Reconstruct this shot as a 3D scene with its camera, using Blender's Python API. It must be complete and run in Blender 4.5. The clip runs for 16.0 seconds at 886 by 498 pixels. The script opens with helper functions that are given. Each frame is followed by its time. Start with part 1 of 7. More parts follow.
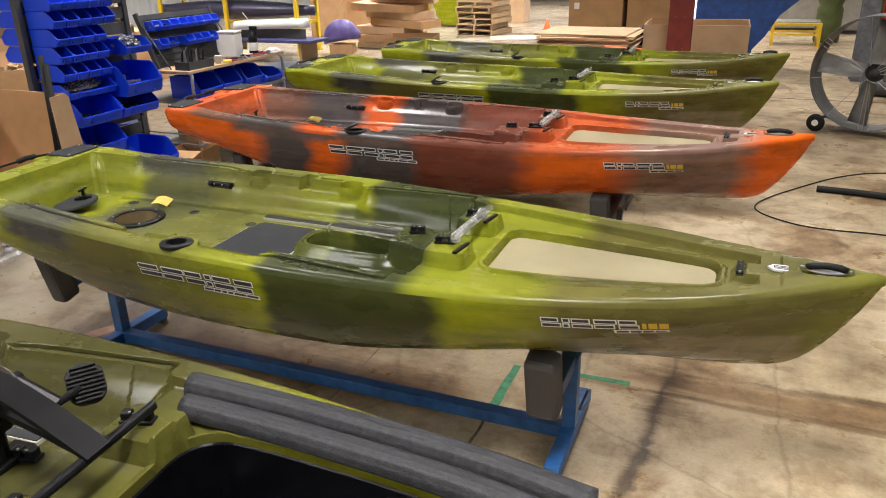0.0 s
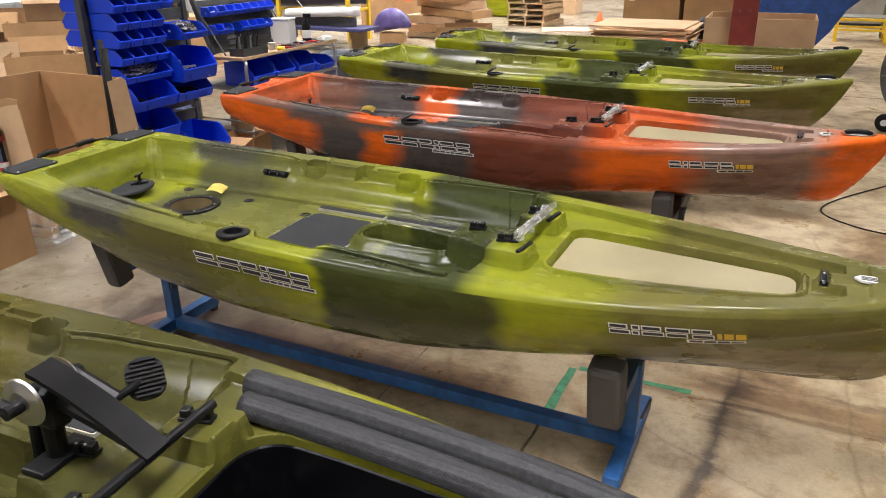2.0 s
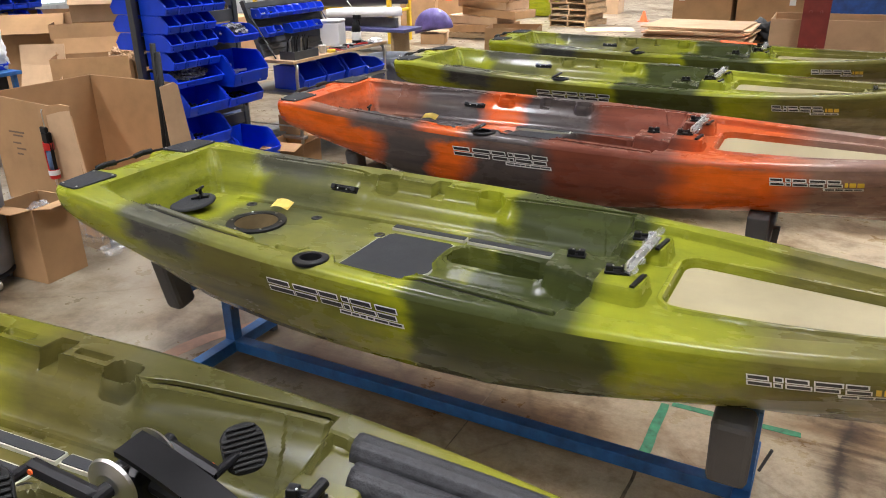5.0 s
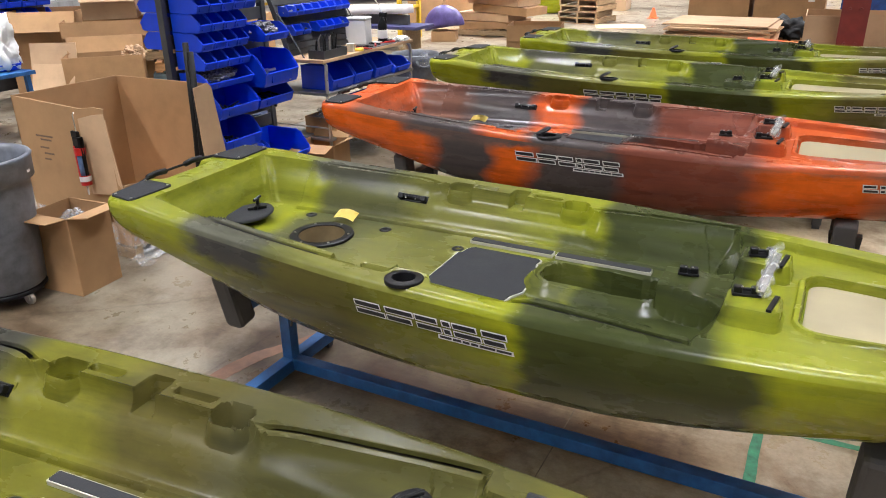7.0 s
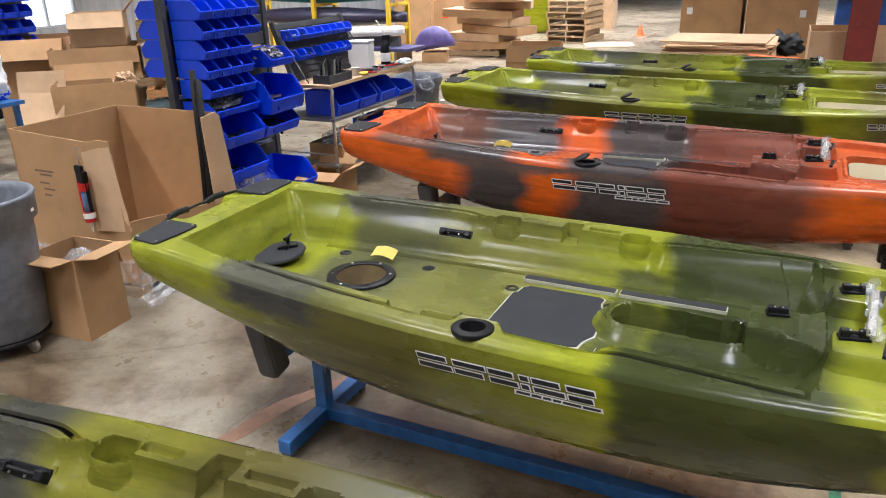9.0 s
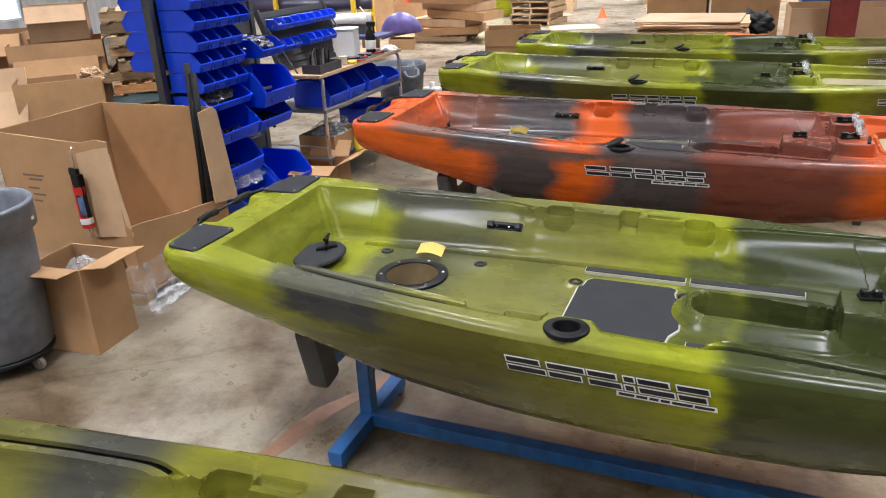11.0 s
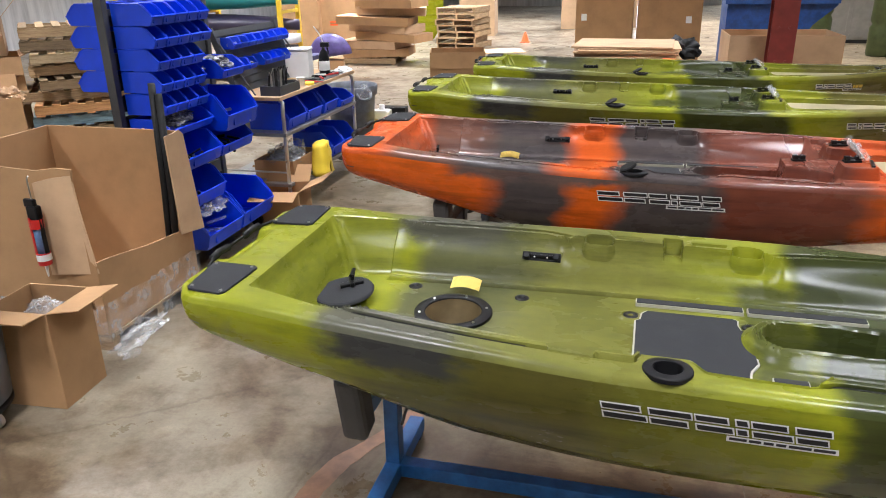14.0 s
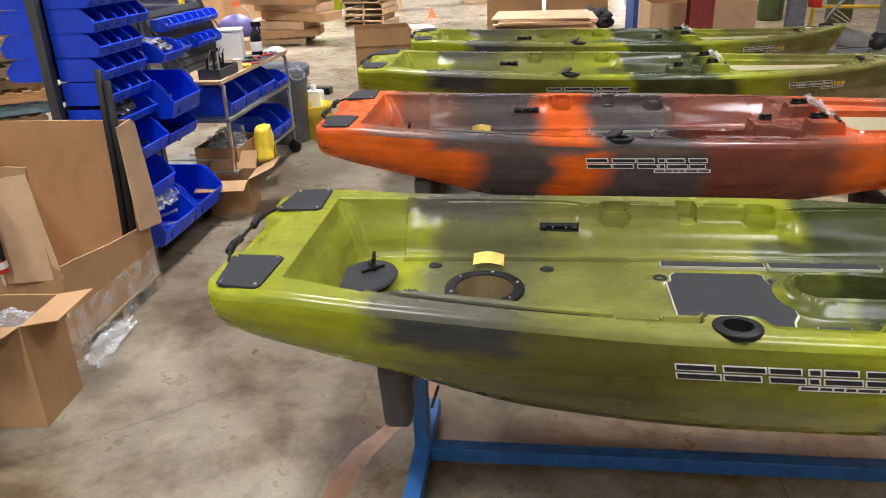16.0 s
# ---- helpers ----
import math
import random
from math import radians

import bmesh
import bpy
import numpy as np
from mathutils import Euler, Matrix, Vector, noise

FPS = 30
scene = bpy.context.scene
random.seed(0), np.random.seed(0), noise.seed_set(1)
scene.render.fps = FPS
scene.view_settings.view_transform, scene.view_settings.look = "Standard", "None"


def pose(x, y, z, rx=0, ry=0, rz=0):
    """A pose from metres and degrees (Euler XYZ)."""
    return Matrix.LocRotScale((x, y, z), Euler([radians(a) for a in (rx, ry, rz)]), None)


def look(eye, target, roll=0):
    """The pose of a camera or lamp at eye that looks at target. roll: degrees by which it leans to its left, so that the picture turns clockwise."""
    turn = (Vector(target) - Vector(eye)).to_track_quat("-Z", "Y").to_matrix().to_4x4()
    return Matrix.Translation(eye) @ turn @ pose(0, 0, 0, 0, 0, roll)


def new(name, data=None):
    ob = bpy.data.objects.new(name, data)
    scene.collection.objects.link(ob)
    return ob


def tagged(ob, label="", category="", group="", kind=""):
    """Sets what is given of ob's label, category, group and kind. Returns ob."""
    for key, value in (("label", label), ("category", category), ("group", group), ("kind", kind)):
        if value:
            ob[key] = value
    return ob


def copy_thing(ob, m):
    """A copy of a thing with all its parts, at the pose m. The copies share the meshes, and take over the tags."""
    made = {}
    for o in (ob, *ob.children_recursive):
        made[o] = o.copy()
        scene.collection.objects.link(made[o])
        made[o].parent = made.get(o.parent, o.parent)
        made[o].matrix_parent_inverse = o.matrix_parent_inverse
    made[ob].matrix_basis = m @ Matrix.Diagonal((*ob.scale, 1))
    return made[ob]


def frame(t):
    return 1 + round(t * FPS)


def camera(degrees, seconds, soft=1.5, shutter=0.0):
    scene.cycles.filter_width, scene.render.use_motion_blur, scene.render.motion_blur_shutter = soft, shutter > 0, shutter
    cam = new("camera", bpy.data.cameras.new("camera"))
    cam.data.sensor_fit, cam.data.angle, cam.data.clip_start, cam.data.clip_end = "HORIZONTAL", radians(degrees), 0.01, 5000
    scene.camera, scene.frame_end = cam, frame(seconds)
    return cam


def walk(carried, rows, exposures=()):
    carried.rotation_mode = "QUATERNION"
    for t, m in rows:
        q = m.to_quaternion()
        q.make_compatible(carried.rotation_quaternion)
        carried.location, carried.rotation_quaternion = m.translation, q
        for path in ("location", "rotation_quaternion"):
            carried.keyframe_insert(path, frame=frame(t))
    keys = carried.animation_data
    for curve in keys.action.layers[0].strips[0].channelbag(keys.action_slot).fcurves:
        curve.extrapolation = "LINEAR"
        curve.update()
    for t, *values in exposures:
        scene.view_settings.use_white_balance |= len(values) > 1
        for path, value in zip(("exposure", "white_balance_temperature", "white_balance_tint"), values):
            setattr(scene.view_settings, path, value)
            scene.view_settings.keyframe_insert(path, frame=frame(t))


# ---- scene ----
cam = camera(61.9, 16.0, soft=1.0)
PATH = [
    (0, (3.622, -2.656, 1.996), (2.906, -0.945, 1.249), -1.2),
    (0.5, (3.609, -2.664, 1.994), (2.871, -0.963, 1.245), -1.6),
    (1, (3.587, -2.657, 1.988), (2.825, -0.968, 1.236), -1.6),
    (1.5, (3.553, -2.636, 1.982), (2.771, -0.957, 1.226), -0.9),
    (2, (3.508, -2.597, 1.982), (2.696, -0.938, 1.214), -0.7),
    (2.5, (3.459, -2.554, 1.982), (2.625, -0.907, 1.211), -0.3),
    (3, (3.404, -2.508, 1.981), (2.526, -0.883, 1.213), -0.2),
    (3.5, (3.355, -2.473, 1.981), (2.45, -0.859, 1.222), -0.0),
    (3.7, (3.338, -2.458, 1.975), (2.426, -0.847, 1.218), 0.1),
    (5.8, (2.969, -2.448, 1.989), (2.115, -0.817, 1.208), -1.8),
    (6, (2.915, -2.451, 1.985), (2.051, -0.825, 1.205), -2.3),
    (6.5, (2.808, -2.449, 1.983), (1.92, -0.834, 1.206), -2.4),
    (7, (2.72, -2.422, 1.976), (1.858, -0.793, 1.199), -1.0),
    (7.5, (2.615, -2.386, 1.98), (1.785, -0.735, 1.214), -0.1),
    (8, (2.528, -2.359, 1.983), (1.668, -0.711, 1.245), -2.0),
    (8.2, (2.495, -2.353, 1.984), (1.631, -0.702, 1.259), -2.2),
    (10.3, (2.131, -2.329, 1.96), (1.411, -0.624, 1.202), -1.5),
    (10.5, (2.084, -2.334, 1.964), (1.375, -0.629, 1.198), -1.9),
    (11, (1.957, -2.357, 1.965), (1.243, -0.654, 1.198), -2.7),
    (11.5, (1.851, -2.374, 1.962), (1.149, -0.663, 1.2), -2.0),
    (12, (1.757, -2.362, 1.958), (1.082, -0.639, 1.2), -1.6),
    (12.5, (1.664, -2.346, 1.957), (1.026, -0.594, 1.233), -1.7),
    (13, (1.572, -2.336, 1.956), (0.897, -0.591, 1.25), -3.4),
    (13.5, (1.511, -2.328, 1.953), (0.89, -0.564, 1.244), -2.8),
    (14, (1.429, -2.315, 1.947), (0.939, -0.515, 1.226), -1.1),
    (14.5, (1.321, -2.31, 1.939), (0.928, -0.491, 1.207), -1.2),
    (15, (1.201, -2.315, 1.937), (0.911, -0.487, 1.179), -1.6),
    (15.5, (1.084, -2.328, 1.933), (0.822, -0.505, 1.155), -2.7),
    (16, (0.99, -2.335, 1.925), (0.754, -0.508, 1.146), -2.1),
]
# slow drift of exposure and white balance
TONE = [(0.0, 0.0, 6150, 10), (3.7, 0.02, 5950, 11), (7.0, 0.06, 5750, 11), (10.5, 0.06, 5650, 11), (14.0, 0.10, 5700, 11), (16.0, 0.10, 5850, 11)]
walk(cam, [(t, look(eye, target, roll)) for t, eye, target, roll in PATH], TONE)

# ---- light ----
world = bpy.data.worlds.new("world")
scene.world = world
world.use_nodes = True
wn = world.node_tree
sky = wn.nodes.new("ShaderNodeTexSky")
sky.sky_type = "NISHITA"
sky.sun_disc = False
sky.sun_elevation = radians(40)
sky.sun_rotation = radians(200)
wn.links.new(sky.outputs["Color"], wn.nodes["Background"].inputs["Color"])
wn.nodes["Background"].inputs["Strength"].default_value = 0.15
sun = new("sun", bpy.data.lights.new("sun", "SUN"))
sun.data.energy = 3.0
sun.data.angle = radians(0.5)
sun.data.color = (1.0, 0.95, 0.88)
sun.matrix_world = look((8, 40, 30), (4, 10, 0))
scene.view_settings.exposure = 0.0


def area_lamp(x, y, z, sx, sy, watts, colour):
    """A ceiling fixture's light, shining down."""
    lamp = new("lamp_light", bpy.data.lights.new("lamp_light", "AREA"))
    lamp.data.shape = "RECTANGLE"
    lamp.data.size, lamp.data.size_y = sx, sy
    lamp.data.energy, lamp.data.color, lamp.data.spread = watts, colour, radians(114)
    lamp.matrix_world = pose(x, y, z)
    return lamp


WARM = (1.0, 0.94, 0.885)
LAMPS = [(x, y) for x in (-8.6, -4.6, -0.6, 3.4, 7.4) for y in (-6.0, -2.0, 3.0, 8.1, 13.2, 18.3, 23.4)]
AGED = {-8.6: 1.8, -4.6: 1.65, -0.6: 1.12, 3.4: 0.86, 7.4: 0.22}  # power factor by column, set to balance brightness from left to right
NEWER = {(3.4, -2.0): 1.6, (3.4, -6.0): 1.4, (-0.6, -2.0): 1.1, (7.4, -2.0): 2.2, (7.4, -6.0): 2.2, (3.4, 3.0): 1.6, (-0.6, 3.0): 1.3, (3.4, 8.1): 0.75, (3.4, 13.2): 0.6, (3.4, 18.3): 0.6}  # further factors for single lamps, set to brighten or dim the area below
for lx, ly in LAMPS:
    area_lamp(lx, ly, 5.28, 0.5, 1.4, NEWER.get((lx, ly), 1.0) * (96 if ly < 0 else 84 if ly < 4 else 135 if ly < 10 else 235) * AGED[lx], WARM)

# daylight in the two loading doors at the far end
for dx, wide in ((0.0, 2.9), (7.0, 3.9)):
    lamp = new("door_light", bpy.data.lights.new("door_light", "AREA"))
    lamp.data.shape = "RECTANGLE"
    lamp.data.size, lamp.data.size_y = wide, 3.5
    lamp.data.energy, lamp.data.color = 350, (0.82, 0.91, 1.0)
    lamp.matrix_world = look((dx, 33.95, 1.8), (dx, 0.0, 1.0))


# ---- materials ----
def material(name):
    m = bpy.data.materials.new(name)
    m.use_nodes = True
    nt = m.node_tree
    return m, nt, nt.nodes["Principled BSDF"]


def node(nt, kind, **settings):
    n = nt.nodes.new(kind)
    for key, value in settings.items():
        n.inputs[key].default_value = value
    return n


def ramp(nt, source, stops):
    r = nt.nodes.new("ShaderNodeValToRGB")
    el = r.color_ramp.elements
    while len(el) < len(stops):
        el.new(0.5)
    for e, (p, c) in zip(el, stops):
        e.position, e.color = p, (*c, 1)
    nt.links.new(source, r.inputs["Fac"])
    return r


def bump(nt, bsdf, source, strength, distance=0.01):
    b = node(nt, "ShaderNodeBump", Strength=strength, Distance=distance)
    nt.links.new(source, b.inputs["Height"])
    nt.links.new(b.outputs["Normal"], bsdf.inputs["Normal"])
    return b


def mixed(nt, fac, a, b, blend="MIX"):
    m = nt.nodes.new("ShaderNodeMix")
    m.data_type, m.blend_type = "RGBA", blend
    if isinstance(fac, float):
        m.inputs[0].default_value = fac
    else:
        nt.links.new(fac, m.inputs[0])
    for value, slot in ((a, 6), (b, 7)):
        if isinstance(value, tuple):
            m.inputs[slot].default_value = (*value, 1)
        else:
            nt.links.new(value, m.inputs[slot])
    return m.outputs[2]


def surface(name, colour, rough=0.5, metal=0.0, vary=0.15, scale=6.0, fine=0.05, grain=120.0, coat=0.0, gloss=0.5):
    """A plain painted, moulded or metal surface with blotches, fine grain and uneven gloss."""
    m, nt, bsdf = material(name)
    tc = nt.nodes.new("ShaderNodeTexCoord")
    big = node(nt, "ShaderNodeTexNoise", Scale=scale, Detail=6.0, Roughness=0.6)
    small = node(nt, "ShaderNodeTexNoise", Scale=grain, Detail=3.0)
    for n in (big, small):
        nt.links.new(tc.outputs["Object"], n.inputs["Vector"])
    dark = tuple(max(0.0, c * (1 - vary)) for c in colour)
    light = tuple(min(1.0, c * (1 + vary)) for c in colour)
    r = ramp(nt, big.outputs["Fac"], [(0.3, dark), (0.7, light)])
    nt.links.new(r.outputs["Color"], bsdf.inputs["Base Color"])
    rr = ramp(nt, big.outputs["Fac"], [(0.35, (rough * 0.85,) * 3), (0.7, (min(1, rough * 1.2),) * 3)])
    nt.links.new(rr.outputs["Color"], bsdf.inputs["Roughness"])
    bsdf.inputs["Metallic"].default_value = metal
    bsdf.inputs["Coat Weight"].default_value = coat
    bsdf.inputs["Specular IOR Level"].default_value = gloss
    bump(nt, bsdf, small.outputs["Fac"], fine, 0.002)
    return m


def camo_plastic(name, bands, patches=(), pool=None):
    """Rotomoulded polyethylene whose colours run into each other along the hull: bands of (metres from the stern, colour).
    patches: streaks of another colour high on the sides, (from, to, lowest height, colour). pool: another low in the well, (from, to, highest, colour)."""
    m, nt, bsdf = material(name)
    tc = nt.nodes.new("ShaderNodeTexCoord")
    sep = nt.nodes.new("ShaderNodeSeparateXYZ")
    nt.links.new(tc.outputs["Object"], sep.inputs["Vector"])

    def cloud(scale, stretch, detail=5.0, rough=0.6):
        mp = node(nt, "ShaderNodeMapping", Scale=stretch)
        nt.links.new(tc.outputs["Object"], mp.inputs["Vector"])
        n = node(nt, "ShaderNodeTexNoise", Scale=scale, Detail=detail, Roughness=rough)
        nt.links.new(mp.outputs["Vector"], n.inputs["Vector"])
        return n.outputs["Fac"]

    def sums(a, k, c):
        q = nt.nodes.new("ShaderNodeMath")
        q.operation = "MULTIPLY_ADD"
        nt.links.new(a, q.inputs[0])
        q.inputs[1].default_value = k
        if isinstance(c, float):
            q.inputs[2].default_value = c
        else:
            nt.links.new(c, q.inputs[2])
        return q.outputs[0]

    def between(a, lo, hi):
        q = nt.nodes.new("ShaderNodeMapRange")
        q.interpolation_type = "SMOOTHSTEP"
        nt.links.new(a, q.inputs["Value"])
        q.inputs["From Min"].default_value, q.inputs["From Max"].default_value = lo, hi
        return q.outputs["Result"]

    wide = cloud(1.0, (0.8, 1.3, 5.5), 3.0, 0.5)
    torn = cloud(6.0, (0.9, 1.0, 2.4), 6.0, 0.62)
    along = sums(torn, 0.09, sums(wide, 0.26, sep.outputs["X"]))
    along = sums(along, 1 / 4.2, -0.175 / 4.2)
    base = ramp(nt, along, [(x / 4.2, c) for x, c in bands]).outputs["Color"]
    for lo, hi, low, colour in patches:
        px = sums(torn, 0.30, sums(wide, 0.25, sep.outputs["X"]))
        pz = sums(torn, 0.14, sep.outputs["Z"])
        f = nt.nodes.new("ShaderNodeMath")
        f.operation = "MULTIPLY"
        nt.links.new(between(px, lo + 0.20, lo + 0.36), f.inputs[0])
        nt.links.new(between(px, hi + 0.32, hi + 0.24), f.inputs[1])
        g = nt.nodes.new("ShaderNodeMath")
        g.operation = "MULTIPLY"
        nt.links.new(f.outputs[0], g.inputs[0])
        nt.links.new(between(pz, low + 0.05, low + 0.10), g.inputs[1])
        base = mixed(nt, g.outputs[0], base, colour)
    if pool:
        lo, hi, high, colour = pool
        px = sums(torn, 0.16, sep.outputs["X"])
        f = nt.nodes.new("ShaderNodeMath")
        f.operation = "MULTIPLY"
        nt.links.new(between(px, lo + 0.04, lo + 0.13), f.inputs[0])
        nt.links.new(between(sums(torn, 0.04, sep.outputs["Z"]), high + 0.035, high + 0.015), f.inputs[1])
        g = nt.nodes.new("ShaderNodeMath")
        g.operation = "MULTIPLY"
        nt.links.new(f.outputs[0], g.inputs[0])
        nt.links.new(between(px, hi + 0.12, hi + 0.04), g.inputs[1])
        base = mixed(nt, g.outputs[0], base, colour)
    # streaks drawn along the hull, and a fine mottle
    streak = ramp(nt, cloud(3.0, (0.7, 2.0, 7.0), 6.0, 0.66), [(0.32, (0.66, 0.67, 0.72)), (0.50, (1.0, 1.0, 1.0)), (0.70, (1.16, 1.16, 1.05))])
    mott = ramp(nt, cloud(16.0, (1.0, 1.0, 1.0), 6.0, 0.7), [(0.3, (0.88, 0.88, 0.88)), (0.7, (1.06, 1.06, 1.05))])
    col = mixed(nt, 1.0, base, streak.outputs["Color"], "MULTIPLY")
    col = mixed(nt, 1.0, col, mott.outputs["Color"], "MULTIPLY")
    nt.links.new(col, bsdf.inputs["Base Color"])
    rr = ramp(nt, cloud(5.0, (0.6, 1.0, 1.6), 5.0), [(0.3, (0.21,) * 3), (0.75, (0.34,) * 3)])
    nt.links.new(rr.outputs["Color"], bsdf.inputs["Roughness"])
    bump(nt, bsdf, cloud(30.0, (1.0, 1.0, 1.0), 3.0), 0.03, 0.004)
    bsdf.inputs["Specular IOR Level"].default_value = 0.20
    return m


LIME = (0.29, 0.315, 0.010)
OLIVE = (0.150, 0.150, 0.034)
MOSS = (0.044, 0.053, 0.015)
CHAR = (0.055, 0.058, 0.042)
KHAKI = (0.126, 0.114, 0.028)
GREEN = camo_plastic("green_camo_plastic", [
    (0.0, LIME), (0.48, LIME), (0.64, (0.20, 0.21, 0.020)), (0.76, (0.13, 0.13, 0.026)), (0.92, (0.115, 0.112, 0.026)), (1.02, (0.106, 0.095, 0.020)), (1.30, (0.101, 0.091, 0.019)), (1.45, (0.15, 0.15, 0.022)),
    (1.66, (0.17, 0.175, 0.020)), (1.80, (0.20, 0.21, 0.018)), (1.99, LIME), (2.04, (0.055, 0.064, 0.017)), (2.66, (0.057, 0.064, 0.017)), (2.73, LIME), (2.98, (0.24, 0.25, 0.016)),
    (3.12, KHAKI), (3.75, KHAKI), (3.95, (0.155, 0.15, 0.03)), (4.2, (0.19, 0.20, 0.025))], [(0.56, 0.95, 0.27, (0.050, 0.050, 0.046))], (3.36, 3.90, 0.195, (0.23, 0.198, 0.115)))
GREEN_DECK = camo_plastic("green_deck_plastic", [
    (0.0, (0.255, 0.275, 0.012)), (0.30, (0.20, 0.215, 0.020)), (0.42, (0.20, 0.215, 0.020)), (0.56, (0.235, 0.255, 0.013)), (0.66, (0.095, 0.098, 0.040)), (0.98, (0.10, 0.103, 0.038)), (1.10, OLIVE), (1.50, (0.165, 0.165, 0.032)),
    (1.66, (0.20, 0.212, 0.022)), (1.84, (0.235, 0.255, 0.012)), (1.95, (0.235, 0.255, 0.012)), (2.01, MOSS), (2.54, MOSS), (2.62, (0.23, 0.25, 0.016)), (2.98, (0.20, 0.21, 0.016)),
    (3.10, KHAKI), (3.75, KHAKI), (3.95, (0.155, 0.15, 0.03)), (4.2, (0.19, 0.20, 0.025))], [(0.50, 0.92, 0.345, (0.085, 0.085, 0.058))], (1.80, 2.02, 0.272, (0.088, 0.098, 0.022)))
ORANGE_C = (0.72, 0.128, 0.009)
SLATE = (0.075, 0.062, 0.060)
BROWN = (0.175, 0.050, 0.030)
TAUPE = (0.25, 0.15, 0.115)
ORANGE_DECK = camo_plastic("orange_deck_plastic", [
    (0.0, (0.60, 0.10, 0.020)), (0.22, (0.58, 0.10, 0.020)), (0.34, (0.19, 0.085, 0.055)), (0.62, (0.15, 0.075, 0.055)), (0.76, SLATE), (1.10, SLATE), (1.22, (0.58, 0.10, 0.014)), (1.38, (0.55, 0.10, 0.014)),
    (1.48, SLATE), (1.86, SLATE), (1.98, (0.17, 0.054, 0.034)), (2.58, (0.18, 0.055, 0.034)), (2.70, (0.48, 0.09, 0.022)), (3.02, (0.46, 0.09, 0.022)), (3.22, TAUPE), (3.72, TAUPE), (3.90, ORANGE_C), (4.2, ORANGE_C)])
ORANGE = camo_plastic("orange_camo_plastic", [
    (0.0, ORANGE_C), (0.76, ORANGE_C), (0.91, SLATE), (1.18, SLATE), (1.27, ORANGE_C), (1.39, ORANGE_C), (1.53, SLATE),
    (1.93, SLATE), (2.02, BROWN), (2.55, BROWN), (2.70, ORANGE_C), (3.05, ORANGE_C), (3.25, TAUPE), (3.72, TAUPE), (3.88, ORANGE_C), (4.2, ORANGE_C)],
    # first patch puts the rim's grey sheen into the colour; second is taupe plastic
    [(0.66, 1.92, 0.318, (0.135, 0.092, 0.080)), (2.45, 3.85, 0.322, (0.21, 0.125, 0.095))])

OLIVE_DECK = camo_plastic("olive_deck_plastic", [(x, (0.84 * c[0], 0.775 * c[1], 0.80 * c[2])) for x, c in [
    (0.0, (0.13, 0.132, 0.024)), (0.80, (0.12, 0.122, 0.024)), (0.92, CHAR), (1.06, CHAR), (1.18, (0.165, 0.172, 0.016)), (1.42, (0.150, 0.156, 0.016)), (1.54, (0.098, 0.092, 0.022)), (1.74, (0.098, 0.091, 0.022)),
    (1.84, (0.090, 0.090, 0.036)), (1.96, (0.072, 0.073, 0.020)), (2.10, (0.060, 0.061, 0.016)), (2.40, (0.070, 0.072, 0.018)), (2.56, (0.085, 0.087, 0.022)), (2.72, (0.13, 0.135, 0.024)), (2.94, (0.21, 0.225, 0.018)), (4.2, LIME)]])
BLACK = surface("black_plastic", (0.007, 0.007, 0.008), 0.38, vary=0.3, fine=0.1, gloss=0.22)
RUBBER = surface("black_rubber", (0.013, 0.013, 0.013), 0.6, vary=0.3, fine=0.2, gloss=0.25)
STRIP_FOAM = surface("mottled_bumper_foam", (0.027, 0.027, 0.030), 0.55, vary=0.55, scale=60, fine=0.8, grain=190, gloss=0.35)
FOAM = surface("charcoal_foam", (0.068, 0.065, 0.064), 0.8, vary=0.25, fine=0.8, grain=260)
MAT = surface("grey_deck_foam", (0.030, 0.031, 0.034), 0.85, vary=0.12, fine=0.5, grain=300, gloss=0.25)
STEEL = surface("bare_steel", (0.62, 0.61, 0.58), 0.32, 1.0, vary=0.1, fine=0.1)
BLUE_STEEL = surface("chipped_blue_paint", (0.024, 0.105, 0.30), 0.42, vary=0.35, scale=14, fine=0.15)
BIN_BLUE = surface("blue_bin_plastic", (0.010, 0.060, 0.72), 0.38, vary=0.12, fine=0.04)
BIN_DARK = surface("grey_bin_plastic", (0.150, 0.162, 0.188), 0.45, vary=0.34, scale=11, fine=0.06)
DARK_STEEL = surface("dark_grey_steel", (0.075, 0.078, 0.082), 0.5, 0.3, vary=0.25, fine=0.1)
WHITE = surface("white_plastic", (0.78, 0.78, 0.76), 0.5, vary=0.05)
DECAL_WHITE = surface("white_vinyl", (0.8, 0.8, 0.78), 0.4, vary=0.03)
DECAL_BLACK = surface("black_vinyl", (0.012, 0.012, 0.013), 0.35, vary=0.1)
DECAL_YELLOW = surface("yellow_vinyl", (0.75, 0.52, 0.03), 0.4, vary=0.05)
PAPER = surface("yellow_paper", (0.85, 0.66, 0.16), 0.8, vary=0.06)
PIT = surface("brown_hatch_inside", (0.17, 0.125, 0.06), 0.5, vary=0.3, scale=8)
FAN_GREY = surface("dull_grey_metal", (0.17, 0.17, 0.168), 0.5, 0.25, vary=0.25)
BLADE_GREY = surface("dusty_blade_metal", (0.40, 0.40, 0.39), 0.5, 0.2, vary=0.25)
PAN = surface("translucent_beige_liner", (0.33, 0.282, 0.165), 0.40, vary=0.14, scale=4)
CUT_EDGE = surface("pale_cut_foam", (0.42, 0.41, 0.33), 0.8, vary=0.1)
TUB = surface("glossy_black_liner", (0.004, 0.004, 0.005), 0.22, vary=0.3, gloss=0.12)
YELLOW_BAG = surface("yellow_plastic", (0.85, 0.62, 0.04), 0.5, vary=0.12)
